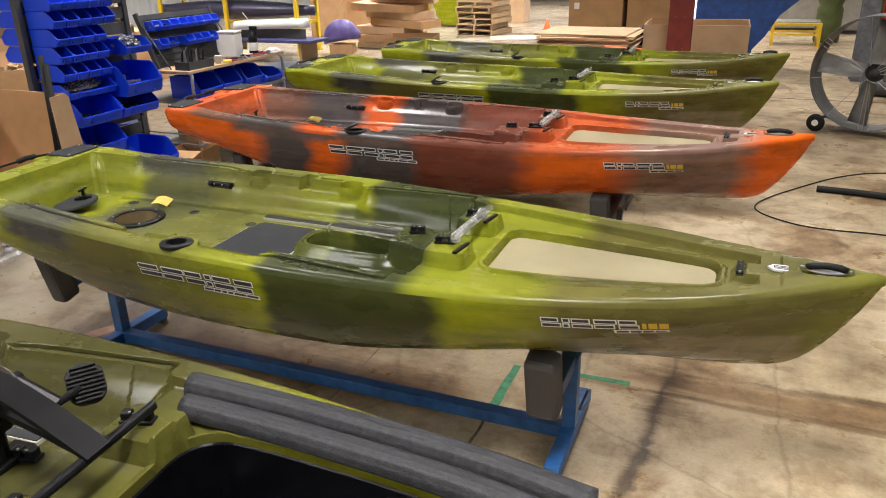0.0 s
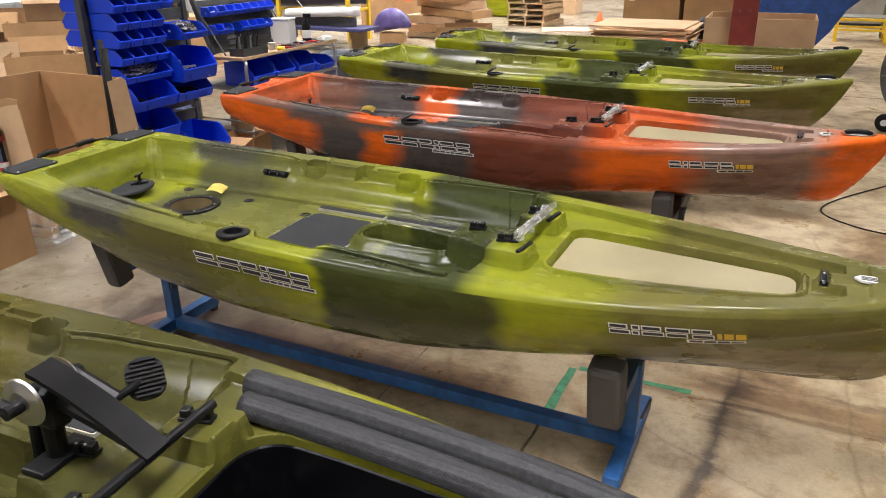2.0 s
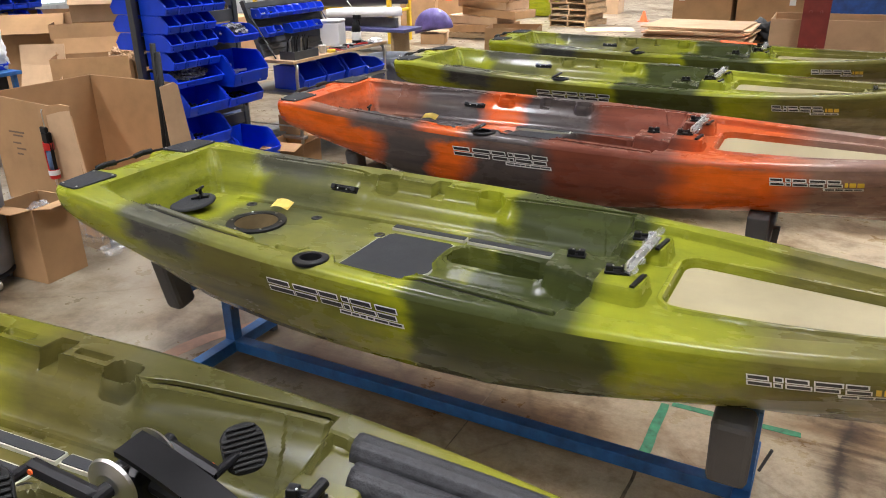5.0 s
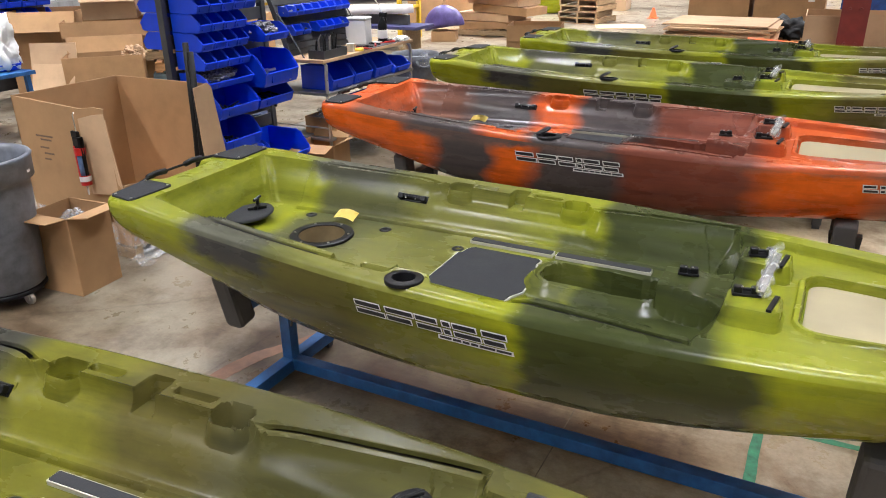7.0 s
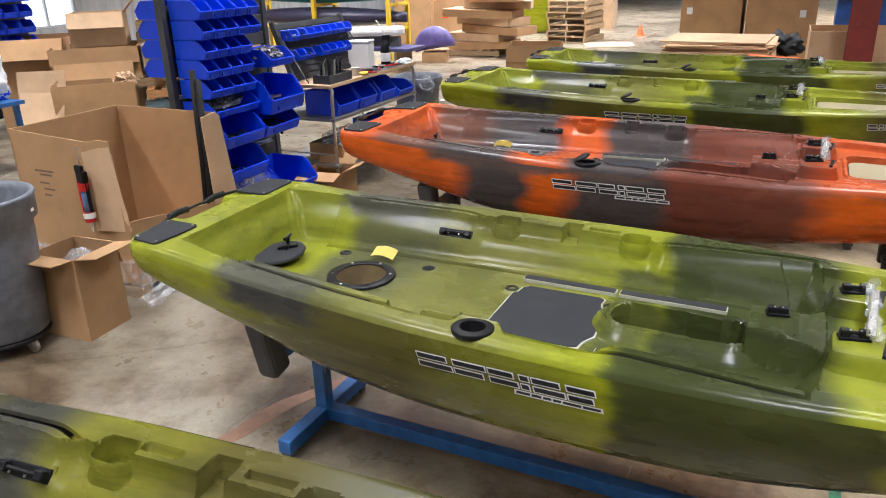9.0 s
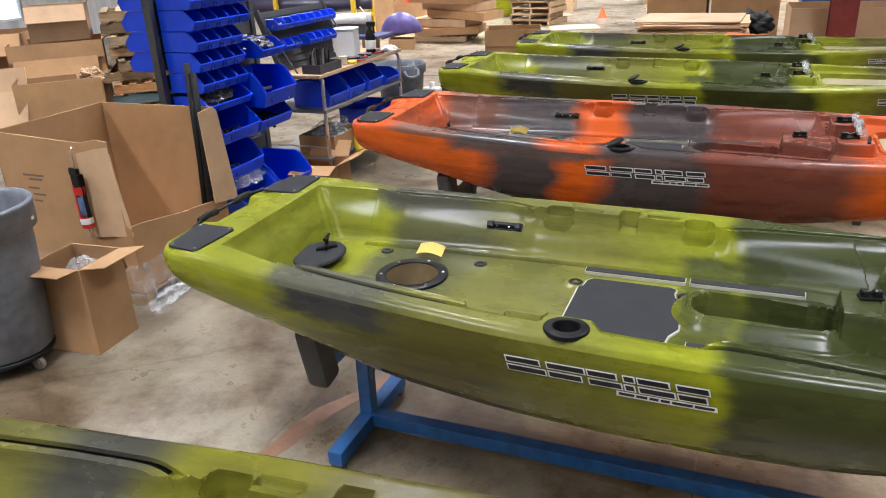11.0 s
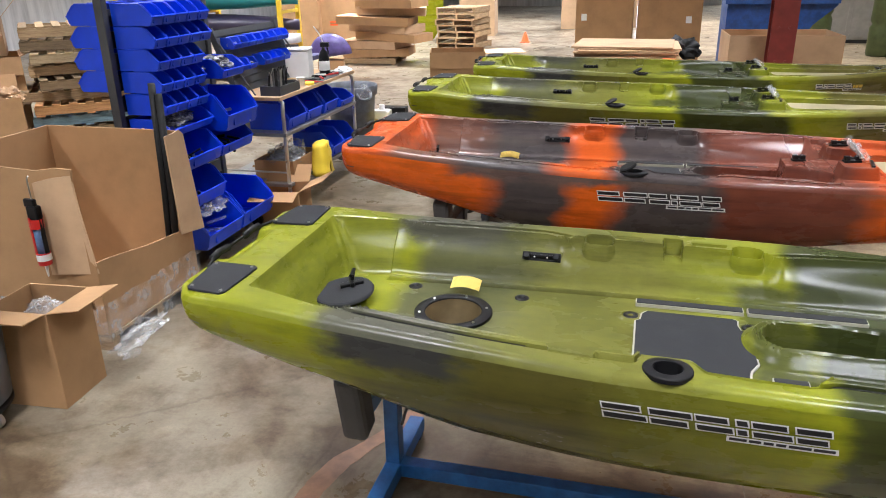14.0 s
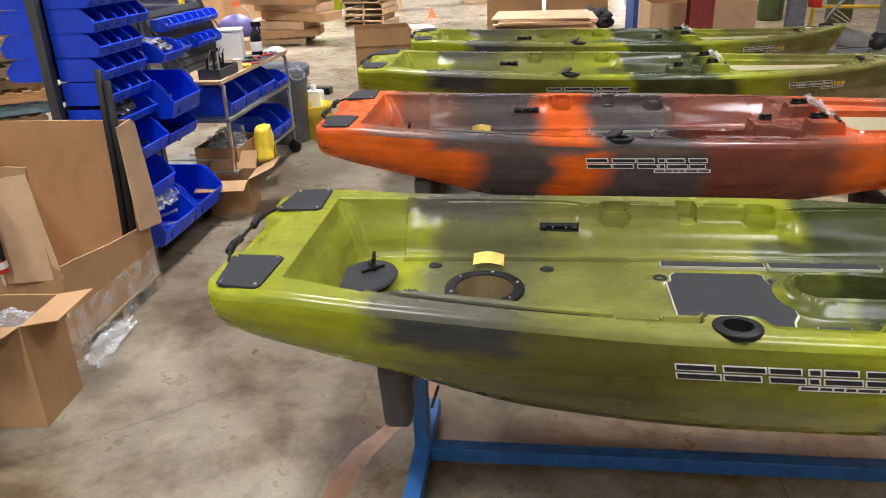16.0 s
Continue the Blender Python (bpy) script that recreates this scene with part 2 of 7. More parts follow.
YELLOW_PAINT = surface("yellow_paint", (0.72, 0.48, 0.02), 0.45, vary=0.12)
RED_PAINT = surface("red_oxide_paint", (0.20, 0.028, 0.022), 0.5, vary=0.25, fine=0.2)
RED = surface("red_plastic", (0.5, 0.02, 0.015), 0.4, vary=0.1)
TARP = surface("blue_tarpaulin", (0.015, 0.06, 0.23), 0.5, vary=0.4, scale=9, fine=0.5, grain=20)
PURPLE = surface("purple_plastic", (0.085, 0.062, 0.20), 0.35, vary=0.4)
CONE = surface("orange_cone_plastic", (0.8, 0.12, 0.02), 0.5)
GALV = surface("galvanised_metal", (0.30, 0.30, 0.29), 0.45, 0.8, vary=0.15, fine=0.1)


def cardboard(name, colour):
    m, nt, bsdf = material(name)
    tc = nt.nodes.new("ShaderNodeTexCoord")
    big = node(nt, "ShaderNodeTexNoise", Scale=3.0, Detail=7.0, Roughness=0.62)
    flute = node(nt, "ShaderNodeTexWave", Scale=42.0, Distortion=0.6)
    flute.bands_direction = "Z"
    fine = node(nt, "ShaderNodeTexNoise", Scale=180.0, Detail=2.0)
    for n in (big, flute, fine):
        nt.links.new(tc.outputs["Object"], n.inputs["Vector"])
    r = ramp(nt, big.outputs["Fac"], [(0.25, tuple(c * 0.78 for c in colour)), (0.5, colour), (0.75, tuple(min(1, c * 1.15) for c in colour))])
    info = nt.nodes.new("ShaderNodeObjectInfo")
    rr = ramp(nt, info.outputs["Random"], [(0.0, (0.84, 0.82, 0.80)), (1.0, (1.08, 1.06, 1.04))])
    nt.links.new(mixed(nt, 1.0, r.outputs["Color"], rr.outputs["Color"], "MULTIPLY"), bsdf.inputs["Base Color"])
    bsdf.inputs["Roughness"].default_value = 0.85
    add = nt.nodes.new("ShaderNodeMath")
    add.operation = "MULTIPLY_ADD"
    nt.links.new(flute.outputs["Fac"], add.inputs[0])
    add.inputs[1].default_value = 0.25
    nt.links.new(fine.outputs["Fac"], add.inputs[2])
    bump(nt, bsdf, add.outputs[0], 0.12, 0.003)
    return m


CARD = cardboard("brown_cardboard", (0.42, 0.252, 0.118))
CARD_PALE = cardboard("pale_cardboard", (0.55, 0.38, 0.225))


def pallet_wood(name, tone=1.0, tint=(1.0, 1.0, 1.0)):
    m, nt, bsdf = material(name)
    tc = nt.nodes.new("ShaderNodeTexCoord")
    mp = node(nt, "ShaderNodeMapping", Scale=(3.0, 40.0, 40.0))
    n = node(nt, "ShaderNodeTexNoise", Scale=2.0, Detail=8.0, Roughness=0.7)
    nt.links.new(tc.outputs["Object"], mp.inputs["Vector"])
    nt.links.new(mp.outputs["Vector"], n.inputs["Vector"])
    r = ramp(nt, n.outputs["Fac"], [(p, tuple(v * tone * k for v, k in zip(c, tint))) for p, c in ((0.3, (0.23, 0.15, 0.075)), (0.7, (0.52, 0.37, 0.20)))])
    info = nt.nodes.new("ShaderNodeObjectInfo")
    rr = ramp(nt, info.outputs["Random"], [(0.0, (0.7, 0.7, 0.7)), (1.0, (1.15, 1.12, 1.08))])
    nt.links.new(mixed(nt, 1.0, r.outputs["Color"], rr.outputs["Color"], "MULTIPLY"), bsdf.inputs["Base Color"])
    bsdf.inputs["Roughness"].default_value = 0.8
    bump(nt, bsdf, n.outputs["Fac"], 0.3, 0.003)
    return m


WOOD = pallet_wood("pallet_wood")
OLD_WOOD = pallet_wood("weathered_pallet_wood", 0.5)
GREY_WOOD = pallet_wood("pale_grey_pallet_wood", 1.2, (1.0, 1.08, 1.15))
PAINTED_WOOD = pallet_wood("pale_blue_pallet_paint", 1.0, (0.55, 1.25, 2.9))
RUSTY_WOOD = pallet_wood("orange_brown_pallet_wood", 1.0, (1.25, 0.95, 0.7))


def clear_film(name, rough=0.12):
    """Crumpled clear film: mostly see-through, with glints."""
    m, nt, bsdf = material(name)
    tc = nt.nodes.new("ShaderNodeTexCoord")
    n = node(nt, "ShaderNodeTexNoise", Scale=14.0, Detail=4.0)
    nt.links.new(tc.outputs["Object"], n.inputs["Vector"])
    bsdf.inputs["Base Color"].default_value = (0.85, 0.86, 0.86, 1)
    bsdf.inputs["Roughness"].default_value = rough
    bsdf.inputs["IOR"].default_value = 1.45
    bsdf.inputs["Specular IOR Level"].default_value = 0.9
    r = ramp(nt, n.outputs["Fac"], [(0.40, (0.06,) * 3), (0.75, (0.50,) * 3)])
    nt.links.new(r.outputs["Color"], bsdf.inputs["Alpha"])
    bump(nt, bsdf, n.outputs["Fac"], 0.7, 0.03)
    return m


FILM = clear_film("clear_film")
BAG_PARTS = surface("bagged_dark_parts", (0.20, 0.20, 0.21), 0.25, vary=0.9, scale=45, fine=0.9, grain=60)


def concrete():
    """Worn sealed concrete: sandy tan, darker scuffed lanes, rust stains, patchy gloss."""
    m, nt, bsdf = material("sealed_concrete")
    tc = nt.nodes.new("ShaderNodeTexCoord")
    big = node(nt, "ShaderNodeTexNoise", Scale=0.55, Detail=9.0, Roughness=0.66)
    mid = node(nt, "ShaderNodeTexNoise", Scale=3.2, Detail=8.0, Roughness=0.7)
    fine = node(nt, "ShaderNodeTexNoise", Scale=60.0, Detail=5.0, Roughness=0.7)
    mp = node(nt, "ShaderNodeMapping", Scale=(0.35, 2.2, 1.0), Rotation=(0, 0, radians(14)))
    streak = node(nt, "ShaderNodeTexNoise", Scale=2.0, Detail=8.0, Roughness=0.72)
    nt.links.new(tc.outputs["Object"], mp.inputs["Vector"])
    nt.links.new(mp.outputs["Vector"], streak.inputs["Vector"])
    for n in (big, mid, fine):
        nt.links.new(tc.outputs["Object"], n.inputs["Vector"])
    sep = nt.nodes.new("ShaderNodeSeparateXYZ")
    nt.links.new(tc.outputs["Object"], sep.inputs["Vector"])
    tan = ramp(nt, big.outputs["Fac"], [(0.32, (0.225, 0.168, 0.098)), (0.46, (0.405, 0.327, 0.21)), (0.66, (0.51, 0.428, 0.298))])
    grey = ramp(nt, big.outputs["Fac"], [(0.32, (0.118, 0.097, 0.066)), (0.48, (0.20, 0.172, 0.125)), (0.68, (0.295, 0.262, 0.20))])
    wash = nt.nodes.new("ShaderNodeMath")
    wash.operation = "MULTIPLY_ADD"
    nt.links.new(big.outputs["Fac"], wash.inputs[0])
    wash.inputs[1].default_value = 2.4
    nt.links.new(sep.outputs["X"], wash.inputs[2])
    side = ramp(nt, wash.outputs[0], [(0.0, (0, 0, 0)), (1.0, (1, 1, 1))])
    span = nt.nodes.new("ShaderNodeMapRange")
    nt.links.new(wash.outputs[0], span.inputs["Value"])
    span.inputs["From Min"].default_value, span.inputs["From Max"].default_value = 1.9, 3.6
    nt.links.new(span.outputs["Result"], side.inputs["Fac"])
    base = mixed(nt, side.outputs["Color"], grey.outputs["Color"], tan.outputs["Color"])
    spots = ramp(nt, mid.outputs["Fac"], [(0.30, (0.44, 0.37, 0.30)), (0.43, (0.80, 0.75, 0.69)), (0.52, (1.02, 1.01, 1.0)), (0.72, (1.26, 1.25, 1.22))])
    c = mixed(nt, 1.0, base, spots.outputs["Color"], "MULTIPLY")
    lanes = ramp(nt, streak.outputs["Fac"], [(0.34, (0.58, 0.50, 0.44)), (0.5, (1, 1, 1)), (0.8, (1.08, 1.07, 1.05))])
    c = mixed(nt, 0.35, c, lanes.outputs["Color"], "MULTIPLY")
    spill = node(nt, "ShaderNodeTexNoise", Scale=1.35, Detail=10.0, Roughness=0.62)
    spill.inputs["Distortion"].default_value = 0.6
    nt.links.new(tc.outputs["Object"], spill.inputs["Vector"])
    sr = ramp(nt, spill.outputs["Fac"], [(0.37, (0.40, 0.30, 0.21)), (0.43, (0.74, 0.64, 0.54)), (0.49, (0.98, 0.96, 0.94)), (0.60, (1.05, 1.05, 1.05)), (0.66, (1.24, 1.22, 1.19))])
    c = mixed(nt, 0.9, c, sr.outputs["Color"], "MULTIPLY")
    vein = node(nt, "ShaderNodeTexVoronoi", Scale=0.9)
    vein.feature = "DISTANCE_TO_EDGE"
    warp = mixed(nt, 0.12, tc.outputs["Object"], mid.outputs["Color"])
    nt.links.new(warp, vein.inputs["Vector"])
    vr = ramp(nt, vein.outputs["Distance"], [(0.0, (0.55, 0.5, 0.46)), (0.010, (1, 1, 1))])
    c = mixed(nt, 0.55, c, vr.outputs["Color"], "MULTIPLY")

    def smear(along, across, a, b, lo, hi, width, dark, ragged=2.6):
        """Dark band, such as an oil-stained joint: across = a + b * along, between lo and hi, of uneven width."""
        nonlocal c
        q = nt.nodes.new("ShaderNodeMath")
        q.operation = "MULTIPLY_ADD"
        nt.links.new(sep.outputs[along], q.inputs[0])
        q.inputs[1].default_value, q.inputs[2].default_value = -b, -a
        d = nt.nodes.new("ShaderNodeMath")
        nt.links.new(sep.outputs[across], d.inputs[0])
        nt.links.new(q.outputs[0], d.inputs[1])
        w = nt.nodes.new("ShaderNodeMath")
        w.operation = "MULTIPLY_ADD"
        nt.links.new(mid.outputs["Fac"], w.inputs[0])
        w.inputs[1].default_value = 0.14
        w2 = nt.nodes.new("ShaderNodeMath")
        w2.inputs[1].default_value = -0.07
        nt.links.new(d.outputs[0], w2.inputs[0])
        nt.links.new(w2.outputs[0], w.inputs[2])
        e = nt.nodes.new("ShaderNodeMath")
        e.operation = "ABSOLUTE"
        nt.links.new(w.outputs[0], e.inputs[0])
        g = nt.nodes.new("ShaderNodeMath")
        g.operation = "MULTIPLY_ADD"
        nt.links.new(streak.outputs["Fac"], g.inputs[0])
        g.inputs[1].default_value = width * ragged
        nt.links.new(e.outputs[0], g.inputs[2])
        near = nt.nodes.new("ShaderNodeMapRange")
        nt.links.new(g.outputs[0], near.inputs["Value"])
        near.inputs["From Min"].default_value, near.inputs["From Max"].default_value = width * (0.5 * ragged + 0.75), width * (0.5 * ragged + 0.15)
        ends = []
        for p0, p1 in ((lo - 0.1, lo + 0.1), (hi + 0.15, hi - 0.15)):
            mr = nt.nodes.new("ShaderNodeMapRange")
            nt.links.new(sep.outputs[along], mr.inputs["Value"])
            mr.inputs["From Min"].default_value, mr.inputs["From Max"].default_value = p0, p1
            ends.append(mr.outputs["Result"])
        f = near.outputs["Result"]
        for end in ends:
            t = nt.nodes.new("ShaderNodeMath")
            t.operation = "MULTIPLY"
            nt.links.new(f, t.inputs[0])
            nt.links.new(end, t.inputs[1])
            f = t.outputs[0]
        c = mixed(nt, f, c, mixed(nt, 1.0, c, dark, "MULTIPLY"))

    smear("Y", "X", 3.375, 0.075, -1.6, 0.75, 0.060, (0.30, 0.28, 0.28))
    smear("Y", "X", 3.375, 0.075, 0.4, 2.6, 0.025, (0.60, 0.56, 0.52))
    smear("Y", "X", 3.41, 0.075, 0.30, 0.85, 0.190, (0.42, 0.37, 0.33))
    smear("X", "Y", 0.50, 0.045, 3.1, 6.5, 0.230, (0.60, 0.49, 0.38))
    smear("X", "Y", 0.60, 0.045, 3.8, 6.5, 0.060, (0.50, 0.47, 0.46))
    # wide brown band along the stand's beam, with a darker core
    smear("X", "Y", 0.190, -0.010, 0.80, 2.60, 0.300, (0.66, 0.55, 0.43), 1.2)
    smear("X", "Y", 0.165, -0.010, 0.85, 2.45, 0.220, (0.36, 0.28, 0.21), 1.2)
    smear("X", "Y", 0.55, 0.0, 2.9, 5.2, 0.050, (0.62, 0.56, 0.50))
    sp = ramp(nt, fine.outputs["Fac"], [(0.3, (0.8, 0.79, 0.78)), (0.6, (1.05, 1.05, 1.05))])
    c = mixed(nt, 0.6, c, sp.outputs["Color"], "MULTIPLY")
    nt.links.new(c, bsdf.inputs["Base Color"])
    rr = ramp(nt, mid.outputs["Fac"], [(0.3, (0.46,) * 3), (0.7, (0.22,) * 3)])
    nt.links.new(rr.outputs["Color"], bsdf.inputs["Roughness"])
    bump(nt, bsdf, fine.outputs["Fac"], 0.08, 0.004)
    return m


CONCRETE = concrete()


def wall_panels():
    """Pale ribbed metal sheeting with streaks running down."""
    m, nt, bsdf = material("pale_wall_panels")
    tc = nt.nodes.new("ShaderNodeTexCoord")
    mp = node(nt, "ShaderNodeMapping", Scale=(2.4, 2.4, 0.22))
    nt.links.new(tc.outputs["Object"], mp.inputs["Vector"])
    n = node(nt, "ShaderNodeTexNoise", Scale=2.0, Detail=7.0, Roughness=0.65)
    nt.links.new(mp.outputs["Vector"], n.inputs["Vector"])
    r = ramp(nt, n.outputs["Fac"], [(0.32, (0.42, 0.42, 0.42)), (0.52, (0.60, 0.60, 0.60)), (0.70, (0.70, 0.70, 0.69))])
    nt.links.new(r.outputs["Color"], bsdf.inputs["Base Color"])
    bsdf.inputs["Roughness"].default_value = 0.55
    rib = node(nt, "ShaderNodeTexWave", Scale=1.6)
    rib.bands_direction = "DIAGONAL"
    flat = node(nt, "ShaderNodeMapping", Scale=(1.0, 1.0, 0.0))
    nt.links.new(tc.outputs["Object"], flat.inputs["Vector"])
    nt.links.new(flat.outputs["Vector"], rib.inputs["Vector"])
    bump(nt, bsdf, rib.outputs["Fac"], 0.5, 0.03)
    return m


WALL_PAINT = wall_panels()
# unseen ceiling's paint, kept dark so that less light bounces down
CEIL_PAINT = surface("grey_deck_paint", (0.15, 0.145, 0.14), 0.7, vary=0.08, scale=1.0)
JOINT = surface("dark_joint_filler", (0.175, 0.135, 0.092), 0.7, vary=0.6, scale=11)
TAPE = surface("worn_green_tape", (0.05, 0.24, 0.115), 0.6, vary=0.5, scale=24)
RUST_LINE = surface("faded_red_floor_paint", (0.25, 0.135, 0.080), 0.5, vary=0.4, scale=7)


# ---- building blocks ----
def part(name, bm, mat, parent, label="", smooth=False):
    """Links a bmesh as one mesh object under a thing or a part."""
    me = bpy.data.meshes.new(name)
    bmesh.ops.recalc_face_normals(bm, faces=bm.faces)
    bm.to_mesh(me)
    bm.free()
    if smooth:
        me.polygons.foreach_set("use_smooth", [True] * len(me.polygons))
    me.materials.append(mat)
    ob = new(name, me)
    ob.parent = parent
    if label:
        tagged(ob, label)
    return ob


def root(name, x, y, z, label, category, group="", turn=0.0, kind=""):
    """An Empty at the base of a thing."""
    ob = new(name)
    ob.empty_display_size = 0.1
    ob.matrix_world = pose(x, y, z, 0, 0, turn)
    return tagged(ob, label, category, group, kind)


def box(bm, lo, hi, bevel=0.0, m=None):
    """Adds a box between two corners, its edges rounded."""
    g = bmesh.ops.create_cube(bm, size=1.0)
    vs = g["verts"]
    for v in vs:
        v.co = Vector([lo[i] + (v.co[i] + 0.5) * (hi[i] - lo[i]) for i in range(3)])
    if bevel:
        es = list({e for v in vs for e in v.link_edges})
        r = bmesh.ops.bevel(bm, geom=es, offset=bevel, segments=2, affect="EDGES", profile=0.5)
        vs = list({v for f in r["faces"] for v in f.verts} | {v for v in vs if v.is_valid})
    if m is not None:
        bmesh.ops.transform(bm, matrix=m, verts=[v for v in vs if v.is_valid])
    return bm


def boxed(lo, hi, bevel=0.0, m=None):
    return box(bmesh.new(), lo, hi, bevel, m)


def tube(bm, points, r, sides=10, r_end=None, caps=True):
    """Adds a round bar along a line of points."""
    pts = [Vector(p) for p in points]
    rings = []
    side = None
    for i, p in enumerate(pts):
        way = (pts[min(i + 1, len(pts) - 1)] - pts[max(i - 1, 0)]).normalized()
        if side is None:
            side = way.orthogonal().normalized()
        side = (side - way * side.dot(way)).normalized()
        up = way.cross(side)
        k = r if r_end is None else r + (r_end - r) * i / (len(pts) - 1)
        rings.append([bm.verts.new(p + k * (math.cos(a) * side + math.sin(a) * up)) for a in (2 * math.pi * j / sides for j in range(sides))])
    for a, b in zip(rings, rings[1:]):
        for j in range(sides):
            bm.faces.new((a[j], a[(j + 1) % sides], b[(j + 1) % sides], b[j]))
    if caps:
        bm.faces.new(rings[0][::-1])
        bm.faces.new(rings[-1])
    return bm


def tubed(points, r, sides=10, r_end=None):
    return tube(bmesh.new(), points, r, sides, r_end)


def lathe(bm, profile, sides=32, m=None):
    """Adds a turned shape from (radius, height) pairs about the z axis."""
    rings = []
    made = []
    for r, z in profile:
        ring = [bm.verts.new((max(r, 1e-4) * math.cos(a), max(r, 1e-4) * math.sin(a), z)) for a in (2 * math.pi * j / sides for j in range(sides))]
        rings.append(ring)
        made += ring
    for a, b in zip(rings, rings[1:]):
        for j in range(sides):
            bm.faces.new((a[j], a[(j + 1) % sides], b[(j + 1) % sides], b[j]))
    if m is not None:
        bmesh.ops.transform(bm, matrix=m, verts=made)
    return bm


def turned(profile, sides=32, m=None):
    return lathe(bmesh.new(), profile, sides, m)


def slab(outline, z0, z1, bevel=0.0):
    """A flat piece of any outline (x, y) between two heights."""
    bm = bmesh.new()
    low = [bm.verts.new((x, y, z0)) for x, y in outline]
    high = [bm.verts.new((x, y, z1)) for x, y in outline]
    n = len(outline)
    bm.faces.new(low[::-1])
    top = bm.faces.new(high)
    for i in range(n):
        bm.faces.new((low[i], low[(i + 1) % n], high[(i + 1) % n], high[i]))
    if bevel:
        bmesh.ops.bevel(bm, geom=list(top.edges), offset=bevel, segments=2, affect="EDGES", profile=0.5)
    return bm


def rounded(x0, y0, x1, y1, r, steps=5):
    """The outline of a rectangle with round corners."""
    out = []
    for cx, cy, a0 in ((x1 - r, y1 - r, 0), (x0 + r, y1 - r, 90), (x0 + r, y0 + r, 180), (x1 - r, y0 + r, 270)):
        for i in range(steps + 1):
            a = radians(a0 + 90 * i / steps)
            out.append((cx + r * math.cos(a), cy + r * math.sin(a)))
    return out


def crumple(centre, size, seed, rounds=2, squash=1.0):
    """A crumpled lump of film or cloth."""
    bm = bmesh.new()
    bmesh.ops.create_icosphere(bm, subdivisions=4, radius=1.0)
    for v in bm.verts:
        p = v.co.copy()
        k = 1 + 0.55 * noise.noise(p * 1.7 + Vector((seed, 0, 0))) + 0.35 * noise.noise(p * 4.3 + Vector((0, seed, 0))) + 0.22 * noise.noise(p * 9.0 + Vector((0, 0, seed)))
        v.co = Vector(centre) + Vector((p.x * size[0], p.y * size[1], max(p.z, -0.55) * size[2])) * k
    return bm


# ---- kayaks ----
KEEL = 0.55  # height of the first kayak's keel line over the floor


def curve(pairs):
    xs, ys = [p[0] for p in pairs], [p[1] for p in pairs]
    # monotone-ish smooth interpolation
    n = len(xs)
    d = [(ys[i + 1] - ys[i]) / (xs[i + 1] - xs[i]) for i in range(n - 1)]
    t = [d[0]] + [0.0 if d[i - 1] * d[i] <= 0 else 2 * d[i - 1] * d[i] / (d[i - 1] + d[i]) for i in range(1, n - 1)] + [d[-1]]

    def f(x):
        if x <= xs[0]:
            return ys[0]
        if x >= xs[-1]:
            return ys[-1]
        i = max(k for k in range(n - 1) if xs[k] <= x)
        h = xs[i + 1] - xs[i]
        s = (x - xs[i]) / h
        return (ys[i] * (1 + 2 * s) * (1 - s) ** 2 + h * t[i] * s * (1 - s) ** 2 + ys[i + 1] * s * s * (3 - 2 * s) + h * t[i + 1] * s * s * (s - 1))
    return f


half_beam = curve([(0, 0.392), (0.03, 0.434), (0.10, 0.462), (0.25, 0.478), (0.5, 0.494), (1.0, 0.532), (1.4, 0.560), (1.9, 0.566), (2.3, 0.548), (2.73, 0.500),
                   (3.13, 0.425), (3.49, 0.322), (3.75, 0.215), (3.95, 0.108), (4.06, 0.046), (4.12, 0.010)])
sheer = curve([(0, 0.424), (0.2, 0.432), (0.5, 0.413), (1.3, 0.385), (1.9, 0.375), (2.5, 0.362), (3.0, 0.358), (3.5, 0.368), (3.8, 0.386), (4.0, 0.405), (4.12, 0.420)])
keel = curve([(0, 0.24), (0.3, 0.155), (0.6, 0.085), (1.0, 0.02), (1.6, -0.02), (2.2, -0.02), (3.0, -0.005), (3.6, 0.0), (3.79, 0.012), (3.87, 0.034), (3.94, 0.092), (4.01, 0.185), (4.06, 0.265), (4.10, 0.345), (4.12, 0.392)])
chine = curve([(0, 0.27), (0.3, 0.20), (0.57, 0.14), (1.03, 0.045), (1.66, 0.015), (2.2, 0.02), (2.7, 0.075), (3.1, 0.15), (3.5, 0.225), (3.8, 0.275), (4.0, 0.325), (4.12, 0.40)])
LENGTH = 4.12


def section(x):
    """Half the hull's section at x, from keel to gunwale: (y, z)."""
    b, s, k, c = half_beam(x), sheer(x), keel(x), chine(x)
    top = s - 0.028
    c = min(max(c, k + 0.004), top - 0.012)
    knots = [(0, k), (0.30, k + 0.10 * (c - k)), (0.55, k + 0.34 * (c - k)), (0.74, k + 0.72 * (c - k)), (0.84, c + 0.03 * (top - c)), (0.905, c + 0.18 * (top - c)),
             (0.95, c + 0.38 * (top - c)), (0.982, c + 0.60 * (top - c)), (0.998, c + 0.82 * (top - c)), (1.0, top)]
    return [(y * b, z) for y, z in knots]


def hull_side(x, z):
    """Half-width of the hull at x and height z."""
    pts = section(x)[4:]
    return float(np.interp(z, [p[1] for p in pts], [p[0] for p in pts]))


